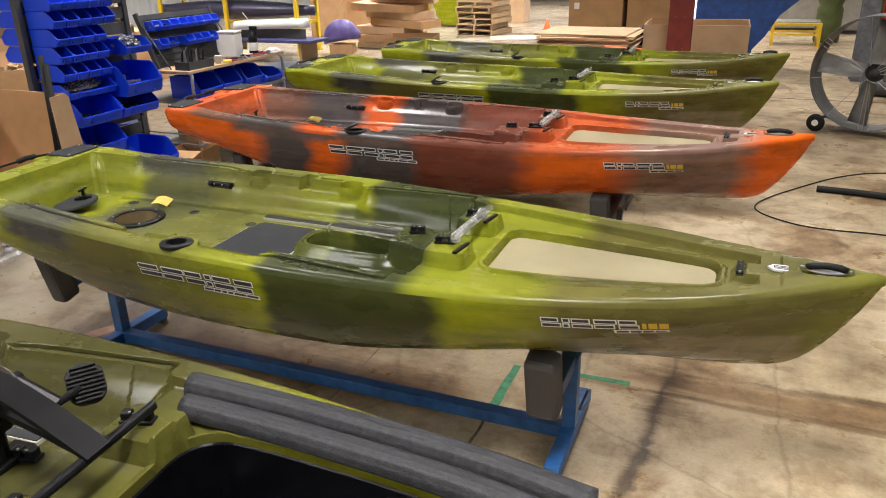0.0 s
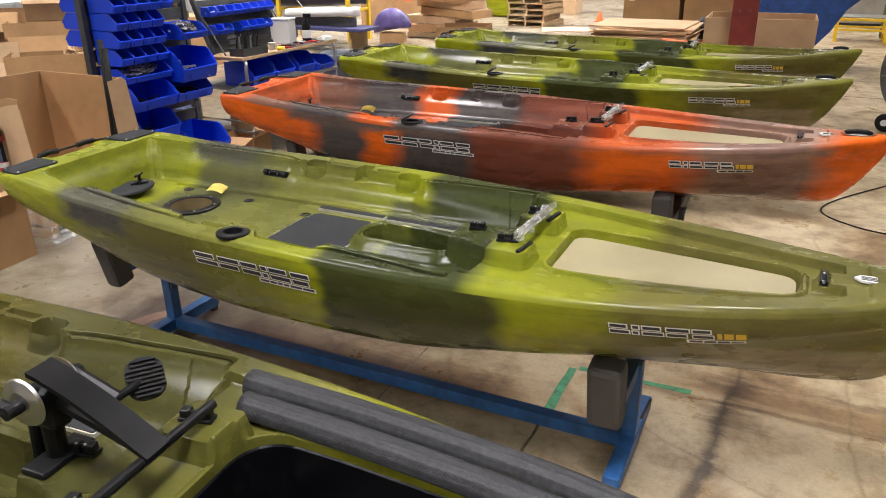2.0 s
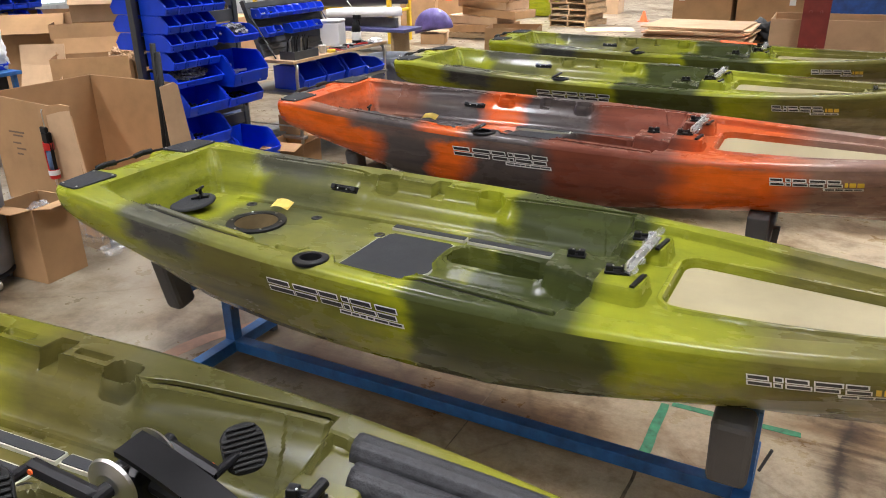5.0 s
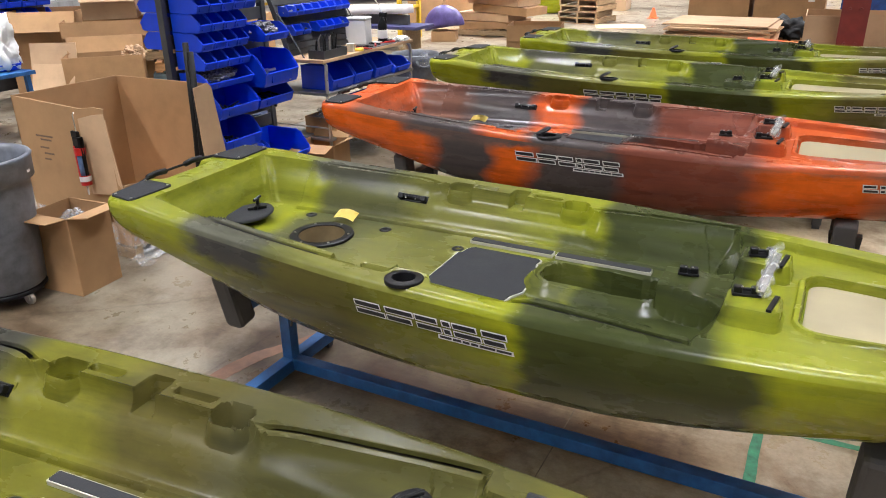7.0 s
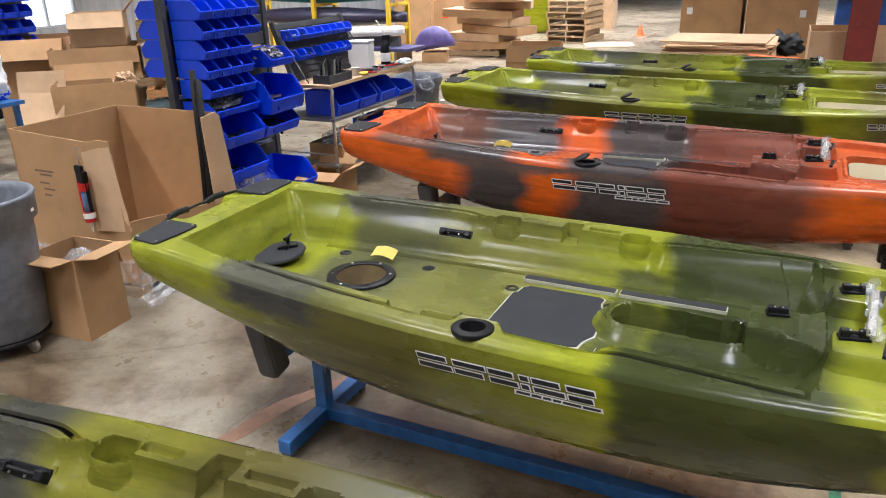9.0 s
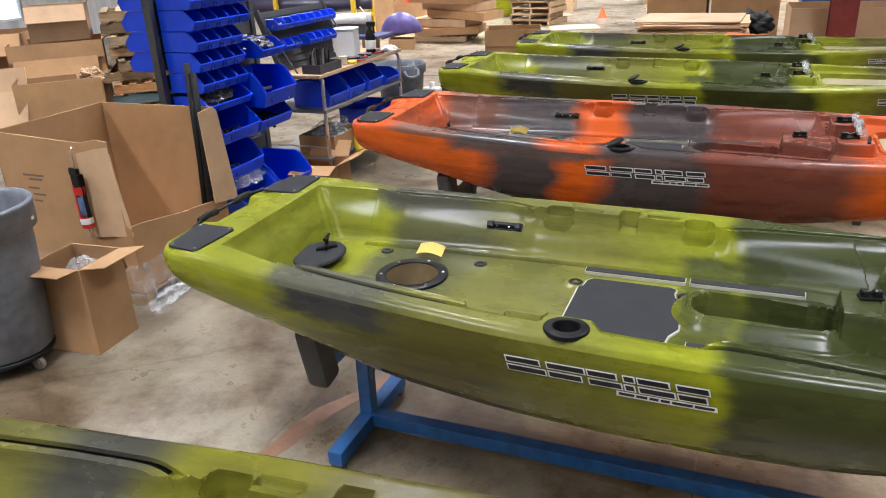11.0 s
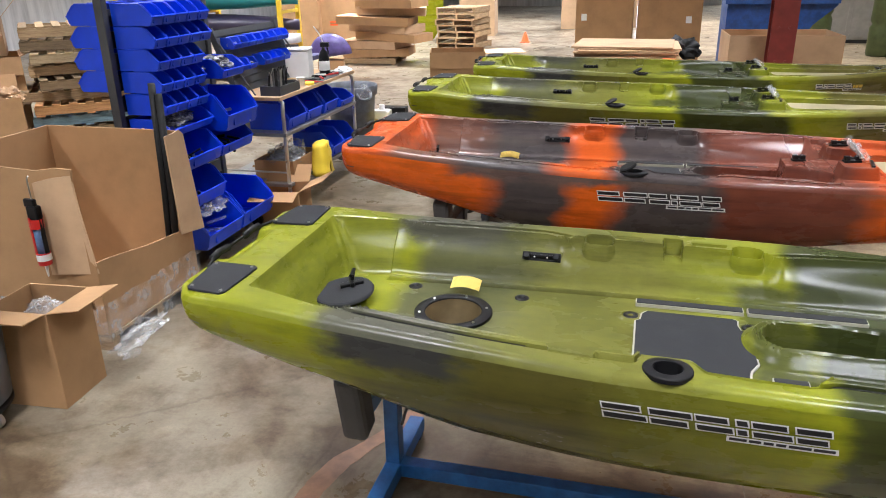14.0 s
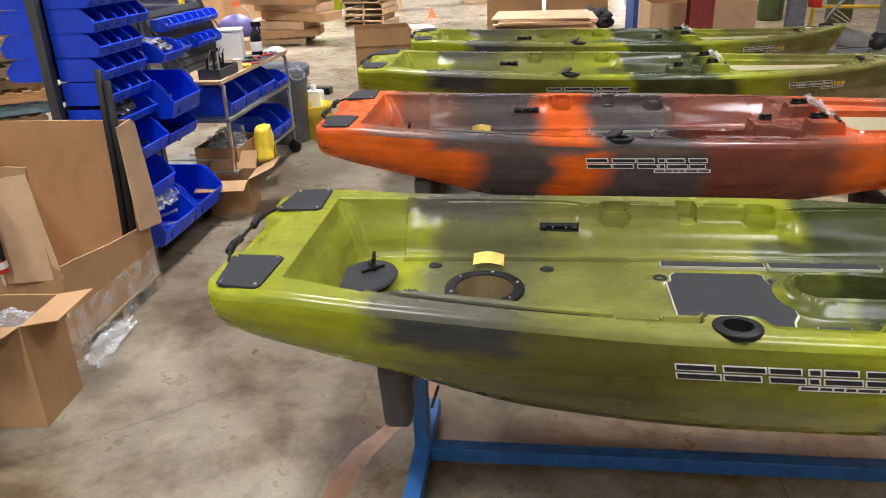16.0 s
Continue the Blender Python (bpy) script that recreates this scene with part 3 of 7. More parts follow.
def hull_mesh():
    bm = bmesh.new()
    xs = [0.0, 0.012, 0.03] + [0.06 + i * 0.05 for i in range(76)] + [3.86, 3.90, 3.94, 3.97, 4.0, 4.03, 4.06, 4.085, 4.105, 4.12]
    xs = sorted(set(round(x, 4) for x in xs))
    rows = []
    for x in xs:
        half = section(x)
        ring = [(y, z) for y, z in half[::-1]] + [(-y, z) for y, z in half[1:]]
        rows.append([bm.verts.new((x, y, z)) for y, z in ring])
    for a, b in zip(rows, rows[1:]):
        for j in range(len(a) - 1):
            bm.faces.new((a[j], a[j + 1], b[j + 1], b[j]))
    bm.faces.new(rows[0])
    return bm


def step(a, b, v):
    """Smooth 0 to 1 between a and b."""
    t = min(1.0, max(0.0, (v - a) / (b - a)))
    return t * t * (3 - 2 * t)


def rbox(x, y, cx, cy, hx, hy, r):
    """Signed distance to a rounded rectangle."""
    qx, qy = abs(x - cx) - hx + r, abs(y - cy) - hy + r
    return math.hypot(max(qx, 0), max(qy, 0)) + min(max(qx, qy), 0) - r


floor_half = curve([(0.3, 0.248), (0.5, 0.262), (1.0, 0.282), (1.9, 0.300), (2.2, 0.290), (2.5, 0.265)])
lip_half = curve([(0.2, 0.345), (0.3, 0.362), (0.45, 0.392), (0.58, 0.416), (1.0, 0.460), (1.10, 0.464), (1.25, 0.424), (1.27, 0.422), (1.88, 0.422), (1.90, 0.424),
                  (2.02, 0.452), (2.2, 0.472), (2.48, 0.492), (2.6, 0.470)])
near_lip = curve([(0.2, 0.345), (0.3, 0.362), (0.45, 0.392), (0.58, 0.416), (1.0, 0.462), (1.19, 0.476), (1.30, 0.484), (1.46, 0.486), (1.485, 0.440), (1.61, 0.438), (1.66, 0.492),
                  (1.90, 0.500), (2.0, 0.476), (2.2, 0.480), (2.48, 0.492), (2.6, 0.470)])


def lip_at(x, y):
    """Half-width of the well at its lip; the near side has a narrower shelf."""
    return lip_half(x) if y >= 0 else near_lip(x)


hatch_half = curve([(2.70, 0.200), (2.80, 0.203), (3.0, 0.190), (3.3, 0.155), (3.6, 0.105)])
tub_half = curve([(2.65, 0.252), (2.80, 0.254), (3.15, 0.224), (3.4, 0.182), (3.6, 0.135)])
deck_half = curve([(2.5, 0.43), (2.73, 0.405), (3.1, 0.325), (3.49, 0.215), (3.75, 0.125)])
wall_fall = curve([(0, 0), (0.10, 0.17), (0.20, 0.27), (0.52, 0.52), (0.60, 0.60), (0.90, 0.955), (1.0, 1.0)])
shelf_fall = curve([(0, 0), (0.07, 0.24), (0.14, 0.36), (0.52, 0.58), (0.60, 0.65), (0.90, 0.955), (1.0, 1.0)])


TUB_CORNER = 0.11


def hatch_edge(x, y, tub):
    """Signed distance to the front hatch opening, a rounded wedge; the tub is a larger one."""
    lo, hi, h = (2.700, 3.60, tub_half(x)) if tub else (2.752, 3.60, hatch_half(x))
    ex, ey = max(lo - x, x - hi), abs(y) - h
    r = TUB_CORNER if tub and x < 3.2 else 0.06
    if ex > -r and ey > -r:
        return math.hypot(max(ex + r, 0), max(ey + r, 0)) - r
    return max(ex, ey)


def deck_height(x, y, tub=False):
    """Height of the moulded deck at (x, y)."""
    b, s = half_beam(x), sheer(x)
    ay = abs(y)
    edge = b - ay
    z = s - 0.028 * (1 - math.sqrt(max(0.0, 1 - max(0.0, 1 - edge / 0.034) ** 2)))
    if x > 3.68:
        z += 0.010 * step(0.0, 0.1, edge)
    # dip of the stern deck under the carry handle
    z -= 0.030 * step(0.075, 0.02, x) * step(0.16, 0.12, ay)
    rim = z
    # main well: a channel under the lip, sloping side walls with a crease, a rounded front end
    low = 0.222
    lip, f = lip_at(x, y), floor_half(x)
    shelf = 1.215 < x < 1.925
    aft = step(1.230, 1.150, x) if y > 0 else step(1.232, 1.222, x) + step(1.348, 1.358, x) * step(1.486, 1.476, x)
    track = step(0.500, 0.660, x) * aft + step(1.90, 1.97, x) * step(2.49, 2.475, x)
    flat = step(1.10, 1.26, x) * step(2.00, 1.88, x)
    front = 2.540 - 0.05 * step(0.25, 0.46, ay) ** 2
    inner = lip - 0.046 * track
    in_side = (inner - ay) / max(inner - f, 0.02)
    in_back = (x - 0.235) / 0.105
    in_front = (front - x) / (0.055 + 0.07 * step(0.12, 0.34, ay))
    p = min(in_side, in_back, in_front)
    if p > 0:
        top = rim
        p = min(p, 1.0)
        k = shelf_fall(p) * flat + wall_fall(p) * (1 - flat)
        z = top + (low - top) * k
        # bead along the floor's edge
        if in_front > 1 and x > 0.5:
            z += 0.009 * step(f - 0.024, f - 0.014, ay) - 0.011 * step(0.009, 0.004, abs(ay - f + 0.030))
        # diagonal gussets in the stern corners
        if x < 0.62 and ay > 0.15:
            g = abs((ay - 0.350) + (x - 0.238) * 0.95) * 0.72
            z += 0.020 * step(0.034, 0.012, g) * step(0.02, 0.12, p) * step(1.0, 0.85, p)
    # narrow slot for the gear track, with a lip on either side
    if track > 0 and x < front:
        u = lip - ay
        z -= 0.017 * track * step(0.002, 0.007, u) * step(0.026, 0.021, u)
    # cups, notch and slots of the wide shelf amidships
    if shelf:
        for cx0, both in ((1.308, False), (1.846, False)):
            if y < 0 and not both:
                continue
            d = rbox(x, ay, cx0, 0.430, 0.054, 0.040, 0.034)
            if d < 0.030:
                z = max(z, rim - 0.010 - 0.050 * step(0.0, 0.016, d)) if ay < 0.43 and d < 0.016 else z
            if d < 0:
                z = rim - 0.010 - 0.056 * step(0.0, -0.010, d)
        if y > 0:
            d = rbox(x, ay, 1.583, 0.430, 0.034, 0.060, 0.008)
            if d < 0.004:
                z = min(z, rim - 0.058 * step(0.003, -0.003, d))
        for cx0, hx in ((1.712, 0.062), (1.418, 0.056)) if y > 0 else ((1.418, 0.056),):
            d = rbox(x, ay, cx0, 0.462, hx, 0.011, 0.009)
            z -= 0.020 * step(0.003, -0.003, d)
    # openings under the rod holder and the round hatch
    if y < 0:
        z -= 0.085 * step(0.044, 0.038, math.hypot(x - 1.555, y + 0.495))
    z -= 0.150 * step(0.108, 0.100, math.hypot(x - 0.83, y))
    # shallow bolster pads round the scupper plugs
    for px, py in ((1.837, 0.098), (1.845, -0.272), (1.447, 0.112)):
        z += 0.006 * step(0.042, 0.034, math.hypot(x - px, y - py))
    # pedal pod: raised oval rim and pit, with the console rising in front of it
    if 1.7 < x < 2.62 and ay < 0.30:
        d = rbox(x, y, 2.09, 0, 0.250, 0.108, 0.10)
        pod = step(0.055, 0.004, d)
        z = max(z, 0.222 + 0.034 * pod + 0.011 * step(0.0075, 0.002, abs(d + 0.001)) + 0.010 * step(0.0070, 0.002, abs(d + 0.020)))
        z -= 0.110 * step(-0.025, -0.034, d) * step(2.296, 2.286, x)
        half = 0.080 + 0.020 * step(2.32, 2.45, x) + 0.05 * step(2.44, 2.53, x) ** 2
        con = step(2.292, 2.306, x) * step(half + 0.045, half - 0.004, ay)
        if con > 0.001:
            z = max(z, 0.190 + (0.145 - 0.012 * step(2.40, 2.46, x)) * con)
    # front deck, lower than the rim, with two bracket blocks
    if 2.46 < x < 3.80:
        d = max(ay - deck_half(x), x - 3.735, 2.50 - x)
        block = step(3.640, 3.656, x) * step(0.060, 0.048, ay)
        z = min(z, s - 0.034 * step(0.0, -0.016, d) * (1 - block))
    if 2.45 < x < 2.75:
        for cy0 in (0.180, -0.180):
            d = rbox(x, y, 2.614, cy0, 0.076, 0.066, 0.018)
            if d < 0.03:
                z = max(z, 0.290 + 0.097 * step(0.026, 0.0, d))
    if 2.64 < x < 3.8:
        # hatch coaming and opening
        d = hatch_edge(x, y, tub)
        if d < 0.05:
            z += 0.012 * step(0.026, 0.018, d) * step(-0.006, 0.004, d)
            z += ((0.10 if tub else s - 0.066) - z) * step(0.006, -0.006, d)
        d = rbox(x, y, 3.668, 0, 0.017, 0.056, 0.006)
        z -= 0.010 * step(0.004, -0.004, d)
    # hand recess under the bow handle
    if x > 3.8:
        d = rbox(x, y, 3.945, 0, 0.075, 0.032, 0.03)
        z -= 0.035 * step(0.01, -0.012, d)
    return z


def stations():
    """Lengths along the deck, closer together where it is more shaped."""
    out, x = [], 0.0
    while x < LENGTH - 0.004:
        out.append(x)
        x += 0.006 if 0.2 < x < 0.65 else 0.0048 if 1.19 < x < 2.78 else 0.009 if 2.78 < x < 3.8 else 0.011
    return out + [LENGTH]


def crossings(x, tub):
    """Places across the deck at x, drawn together along its edges."""
    b = half_beam(x)
    m = step(2.685, 2.735, x)
    k = min(1.0, b / 0.40)
    out = []
    for side in (-1, 1):
        f = floor_half(x) * (1 - m) + (tub_half if tub else hatch_half)(x) * m
        lip = min(lip_at(x, side) * (1 - m) + deck_half(x) * m, b * 0.92)
        f = min(f, lip * 0.86)
        marks = [(f - 0.042 * k, 30), (f - 0.016 * k, 8), (f + 0.012 * k, 8), (lip - 0.052 * k, 18), (lip - 0.040 * k, 4), (lip - 0.027 * k, 3), (lip - 0.020 * k, 4), (lip - 0.008 * k, 3), (lip - 0.001 * k, 4), (b - 0.036 * k, 14), (b, 7)]
        ys = [0.0]
        for c, n in marks:
            c = max(c, ys[-1] + 1e-4)
            a = ys[-1]
            ys += [a + (c - a) * i / n for i in range(1, n + 1)]
        ys = [side * y * b / ys[-1] for y in ys]
        out += ys[:0:-1] if side < 0 else ys
    return out


def deck_mesh(tub=False):
    me = bpy.data.meshes.new("deck")
    vs, fs = [], []
    xs = stations()
    w = 0
    for x in xs:
        ys = crossings(x, tub)
        w = len(ys)
        vs += [(x, y, deck_height(x, y, tub)) for y in ys]
    for i in range(len(xs) - 1):
        for j in range(w - 1):
            fs.append((i * w + j, (i + 1) * w + j, (i + 1) * w + j + 1, i * w + j + 1))
    me.from_pydata(vs, [], fs)
    me.polygons.foreach_set("use_smooth", [True] * len(fs))
    me.set_sharp_from_angle(angle=radians(34))
    return me


def side_patch(x0, x1, x2, x3, z0, z1, lift):
    """A vinyl patch on the hull's side: a leaning four-sided shape (lower x0 to x1, upper x2 to x3)."""
    bm = bmesh.new()
    nx, nz = max(2, int((x1 - x0) / 0.03) + 1), 4
    rows = []
    for j in range(nz + 1):
        f = j / nz
        a, b = x0 + (x2 - x0) * f, x1 + (x3 - x1) * f
        z = z0 + (z1 - z0) * f
        rows.append([bm.verts.new((x, -hull_side(x, z) - lift, z)) for x in (a + (b - a) * i / nx for i in range(nx + 1))])
    for a, b in zip(rows, rows[1:]):
        for i in range(nx):
            bm.faces.new((a[i], a[i + 1], b[i + 1], b[i]))
    return bm


def merged(meshes):
    """One bmesh out of several."""
    out = bmesh.new()
    for bm in meshes:
        me = bpy.data.meshes.new("piece")
        bm.to_mesh(me)
        bm.free()
        out.from_mesh(me)
        bpy.data.meshes.remove(me)
    return out


def shift(bm, x, y, z, rx=0, ry=0, rz=0):
    bmesh.ops.transform(bm, matrix=pose(x, y, z, rx, ry, rz), verts=bm.verts)
    return bm


def bracket(name, x, y, z, parent, turn=0, tilt=0, long=0.10):
    """A black accessory bracket: a base plate with two clamps and bolts."""
    b = merged([shift(boxed((-long / 2, -0.018, 0), (long / 2, 0.018, 0.010), 0.003), 0, 0, 0),
                shift(boxed((-long / 2 + 0.004, -0.013, 0.008), (-long / 2 + 0.030, 0.013, 0.030), 0.004), 0, 0, 0),
                shift(boxed((long / 2 - 0.030, -0.013, 0.008), (long / 2 - 0.004, 0.013, 0.030), 0.004), 0, 0, 0),
                tubed([(-long / 2 + 0.02, 0, 0.02), (long / 2 - 0.02, 0, 0.02)], 0.006, 8)])
    shift(b, x, y, z, tilt, 0, turn)
    ob = part(name, b, BLACK, parent, "black plastic bracket with two clamps")
    for sx in (-0.3, 0.3):
        s = turned([(0, 0.003), (0.0028, 0.003), (0.0036, 0.001), (0.0036, 0)], 10)
        shift(s, sx * long * 0.55, -0.008, 0.030)
        shift(s, x, y, z, tilt, 0, turn)
        part("bolt", s, STEEL, ob)
    return ob


def wedge(half, lo, hi, inset, back=0.06):
    """The outline of a hatch opening drawn in by inset, with round corners; back: the radius of the aft ones."""
    out = []
    for a0 in (0, 90):
        r = (back if a0 else 0.06) - inset * 0.5
        cx = lo + inset + r if a0 else hi - inset - r
        for i in range(7):
            a = radians(a0 + 15 * i)
            x = cx + r * math.cos(a)
            out.append((x, half(x) - inset - r + r * math.sin(a)))
        if a0 == 0:
            out += [(x, half(x) - inset) for x in np.linspace(hi - inset - r - 0.04, lo + inset + back + 0.04, 10)]
    return out + [(x, -y) for x, y in out[::-1]]


def kayak(name, label, group):
    k = root(name, 0, 0, 0, label, "kayak", group)
    h = part("hull", hull_mesh(), GREEN, k, smooth=True)
    me = deck_mesh()
    me.materials.append(GREEN_DECK)
    deck = new("deck", me)
    deck.parent = k
    tagged(deck, "moulded plastic deck with an open well and hatch")
    # stern pads with screws
    for sgn in (1, -1):
        o = [(0.022, 0.222), (0.032, 0.208), (0.182, 0.212), (0.196, 0.226), (0.188, 0.424), (0.176, 0.440), (0.056, 0.426), (0.044, 0.412)]
        o = [(x, sgn * y) for x, y in o]
        o = o if sgn > 0 else o[::-1]
        zz = sheer(0.19) + 0.001
        pad = part("stern_pad", slab(o, zz - 0.002, zz + 0.006, 0.002), MAT, k, "dark grey rubbery stern pad with screws")
        for sx, sy in ((0.038, 0.225), (0.178, 0.229), (0.172, 0.422), (0.060, 0.408)):
            part("screw", shift(turned([(0, 0.003), (0.005, 0.003), (0.006, 0)], 10), sx, sgn * sy, zz + 0.006), STEEL, pad)
    # stern carry handle: cord and two grips
    zz = sheer(0.0)
    cord = [(0.015, -0.24, zz + 0.005), (-0.012, -0.16, zz + 0.006), (-0.016, 0, zz + 0.006), (-0.012, 0.16, zz + 0.006), (0.015, 0.24, zz + 0.005)]
    sh = part("stern_handle", tubed(cord, 0.006, 8), RUBBER, k, "black webbing stern handle with two grips", True)
    for ya, yb in ((-0.17, -0.06), (0.06, 0.17)):
        part("grip", tubed([(-0.012, ya, zz + 0.006), (-0.018, (ya + yb) / 2, zz + 0.009), (-0.015, yb, zz + 0.006)], 0.014, 12), RUBBER, sh, smooth=True)
    # bow handle over its recess
    zz = sheer(3.95) + 0.012
    bh = part("bow_handle", tubed([(3.878, 0, zz), (3.898, 0, zz + 0.008), (3.940, 0, zz + 0.013), (3.982, 0, zz + 0.010), (4.004, 0, zz + 0.002)], 0.0125, 12), RUBBER, k, "black moulded bow handle", True)
    for xx in (3.866, 4.016):
        part("screw", shift(turned([(0, 0.006), (0.007, 0.005), (0.009, 0)], 12), xx, 0, zz - 0.002), STEEL, bh)
    # round hatch opening with a flange ring, and its lid standing behind
    ring = part("hatch_ring", shift(turned([(0.1015, -0.035), (0.102, 0.0075), (0.1022, 0.0085), (0.1034, 0.0095), (0.105, 0.0097), (0.120, 0.0098), (0.138, 0.0082), (0.1395, 0.0078), (0.1405, 0.0065), (0.141, 0.005), (0.141, -0.002)], 48), 0.83, 0.0, 0.224), BLACK, k, "black round hatch flange with screws", True)
    for i in range(6):
        a = radians(20 + 60 * i)
        part("screw", shift(turned([(0, 0.004), (0.005, 0.003), (0.006, 0)], 10), 0.83 + 0.121 * math.cos(a), 0.121 * math.sin(a), 0.2335), STEEL, ring)
    part("hatch_pit", shift(turned([(0.0, -0.140), (0.08, -0.138), (0.094, -0.12), (0.1015, 0.004)], 40), 0.83, 0.0, 0.224), PIT, k, "beige inside of the hatch", True)
    lid = turned([(0, 0.010), (0.102, 0.010), (0.109, 0.007), (0.112, 0.0), (0.110, -0.004), (0, -0.004)], 48)
    shift(lid, 0.405, 0.020, 0.252, 3, -6, 20)
    ld = part("hatch_lid", lid, MAT, k, "dark round hatch lid, lying loose")
    part("latch", shift(merged([boxed((-0.045, -0.012, 0), (0.045, 0.012, 0.016), 0.004), boxed((-0.008, -0.035, 0.01), (0.008, 0.035, 0.028), 0.004), tubed([(0, 0, 0.015), (0.012, 0, 0.055)], 0.008, 8), tubed([(0.0, -0.025, 0.055), (0.02, 0.025, 0.055)], 0.007, 8)]), 0.420, 0.058, 0.262, 3, -6, 30), BLACK, ld)
    # deck mats
    mat_outline = [(1.467, -0.225), (1.467, 0.072), (1.482, 0.082), (1.487, 0.130), (1.505, 0.152), (1.785, 0.152), (1.802, 0.140), (1.798, 0.105), (1.806, 0.072), (1.828, 0.056),
                   (1.816, 0.030), (1.810, 0.0), (1.815, -0.035), (1.836, -0.085), (1.838, -0.140), (1.812, -0.190), (1.806, -0.232), (1.780, -0.240), (1.485, -0.240)]
    fz = 0.2265
    part("deck_mat", slab(mat_outline[::-1], fz - 0.004, fz + 0.005, 0.001), MAT, k, "dark grey foam deck mat")
    part("mat_edge", slab([(x + (0.006 if x > 1.66 else -0.006), y * 1.02 + (0.002 if y > 0 else -0.002)) for x, y in mat_outline[::-1]], fz - 0.006, fz + 0.002), CUT_EDGE, k, "pale cut edge of the deck mat")
    for x0, x1, y0 in ((1.465, 1.825, 0.200), (1.845, 2.22, 0.200), (1.872, 1.965, -0.262)):
        part("deck_strip", slab(rounded(x0, y0, x1, y0 + 0.034, 0.004), fz + 0.003, fz + 0.012, 0.001), MAT, k, "narrow grey foam strip")
        part("strip_edge", slab(rounded(x0 - 0.004, y0 - 0.004, x1 + 0.004, y0 + 0.038, 0.004), fz - 0.004, fz + 0.009), CUT_EDGE, k, "pale cut edge of the strip")
    # scupper plugs
    for x, y in ((0.63, 0.19), (1.05, 0.175), (1.447, 0.112), (1.837, 0.098), (1.845, -0.272), (0.63, -0.19), (1.05, -0.21)):
        part("scupper_plug", shift(turned([(0, -0.001), (0.010, -0.001), (0.012, 0.0025), (0.020, 0.0030), (0.025, 0.0020), (0.027, -0.002)], 24), x, y, 0.2285 if x > 1.4 else 0.2235), BLACK, k, "black rubber scupper plug", True)
    # cup holder on the near rim
    cz = sheer(1.55)
    part("cup_holder", shift(turned([(0.0, -0.10), (0.036, -0.10), (0.0395, 0.005), (0.0402, 0.0075), (0.0420, 0.0085), (0.0440, 0.0086), (0.0620, 0.0062), (0.0650, 0.0055), (0.0668, 0.0040), (0.0672, 0.0020), (0.0672, -0.008)], 40), 1.555, -0.497, cz, -3), BLACK, k, "black rubber-lipped rod holder in the rim", True)
    # side brackets in the well wall
    bracket("side_bracket", 1.095, 0.360, 0.3150, k, 0, 52, 0.15)
    part("bracket_plate", shift(boxed((-0.082, -0.034, 0), (0.082, 0.030, 0.004), 0.0015), 1.095, 0.359, 0.3110, 50), GREEN_DECK, k)
    # console and block brackets, and the film-wrapped bar across
    bracket("console_bracket", 2.385, 0.035, 0.335, k, 10, 0, 0.07)
    bracket("block_bracket", 2.598, 0.178, 0.387, k, 12, 0, 0.085)
    bracket("block_bracket", 2.590, -0.150, 0.387, k, 12, 0, 0.085)
    for yy in (0.150, -0.190):
        part("track", shift(boxed((-0.008, -0.055, 0), (0.008, 0.055, 0.010), 0.002), 2.672, yy, 0.387, 0, 0, -8), BLACK, k, "short black gear track")
    bar = merged([boxed((-0.012, -0.165, 0.0), (0.012, 0.165, 0.006), 0.002), boxed((-0.012, -0.165, 0.0), (-0.007, 0.165, 0.024), 0.002)])
    part("cross_bar", shift(bar, 2.640, 0.0, 0.408, 0, 0, -4), STEEL, k, "bare metal bar across the blocks")
    wrapm = bmesh.new()
    tube(wrapm, [(2.640 + 0.006 * math.sin(i * 0.9), -0.19 + 0.40 * i / 30, 0.420 + 0.004 * math.sin(i * 1.3)) for i in range(31)], 0.017, 14)
    for v in wrapm.verts:
        v.co += Vector((noise.noise(v.co * 38), 0.5 * noise.noise(v.co * 35 + Vector((3, 0, 0))), noise.noise(v.co * 36 + Vector((0, 5, 0))))) * 0.013
    part("film_wrap", wrapm, FILM, k, "crumpled clear film round the bar", True)
    # gear tracks in the slots
    for x0, x1 in ((0.615, 1.165), (1.965, 2.465)):
        for sgn in (1, -1):
            bm = bmesh.new()
            lines = []
            for i in range(25):
                x = x0 + (x1 - x0) * i / 24
                lines.append([bm.verts.new((x, sgn * (lip_at(x, sgn) - o), sheer(x) - (0.011 if sgn > 0 else 0.008))) for o in (0.0225, 0.0055)])
            for a, b in zip(lines, lines[1:]):
                bm.faces.new((a[0], a[1], b[1], b[0]))
            bmesh.ops.solidify(bm, geom=list(bm.faces), thickness=0.004)
            part("gear_track", bm, BLACK, k, "dark track sunk in the rim")
    # front hatch liner and bracket
    liner = slab(wedge(hatch_half, 2.752, 3.60, 0.010)[::-1], -0.075, -0.054, 0.0)
    for v in liner.verts:
        v.co.z += sheer(v.co.x)
    part("hatch_liner", liner, PAN, k, "pale beige translucent liner in the front hatch")
    zz = sheer(3.67) - 0.004
    bt = part("bow_track", shift(merged([boxed((-0.013, -0.052, 0.0), (-0.005, 0.052, 0.014), 0.002), boxed((0.005, -0.052, 0.0), (0.013, 0.052, 0.014), 0.002), boxed((-0.013, -0.052, 0.0), (0.013, 0.052, 0.006), 0.002)]), 3.668, 0.0, zz), BLACK, k, "short black gear track across the bow")
    for sy in (-0.034, 0.034):
        part("screw", shift(turned([(0, 0.004), (0.005, 0.003), (0.006, 0)], 10), 3.668, sy, zz + 0.005), STEEL, bt)
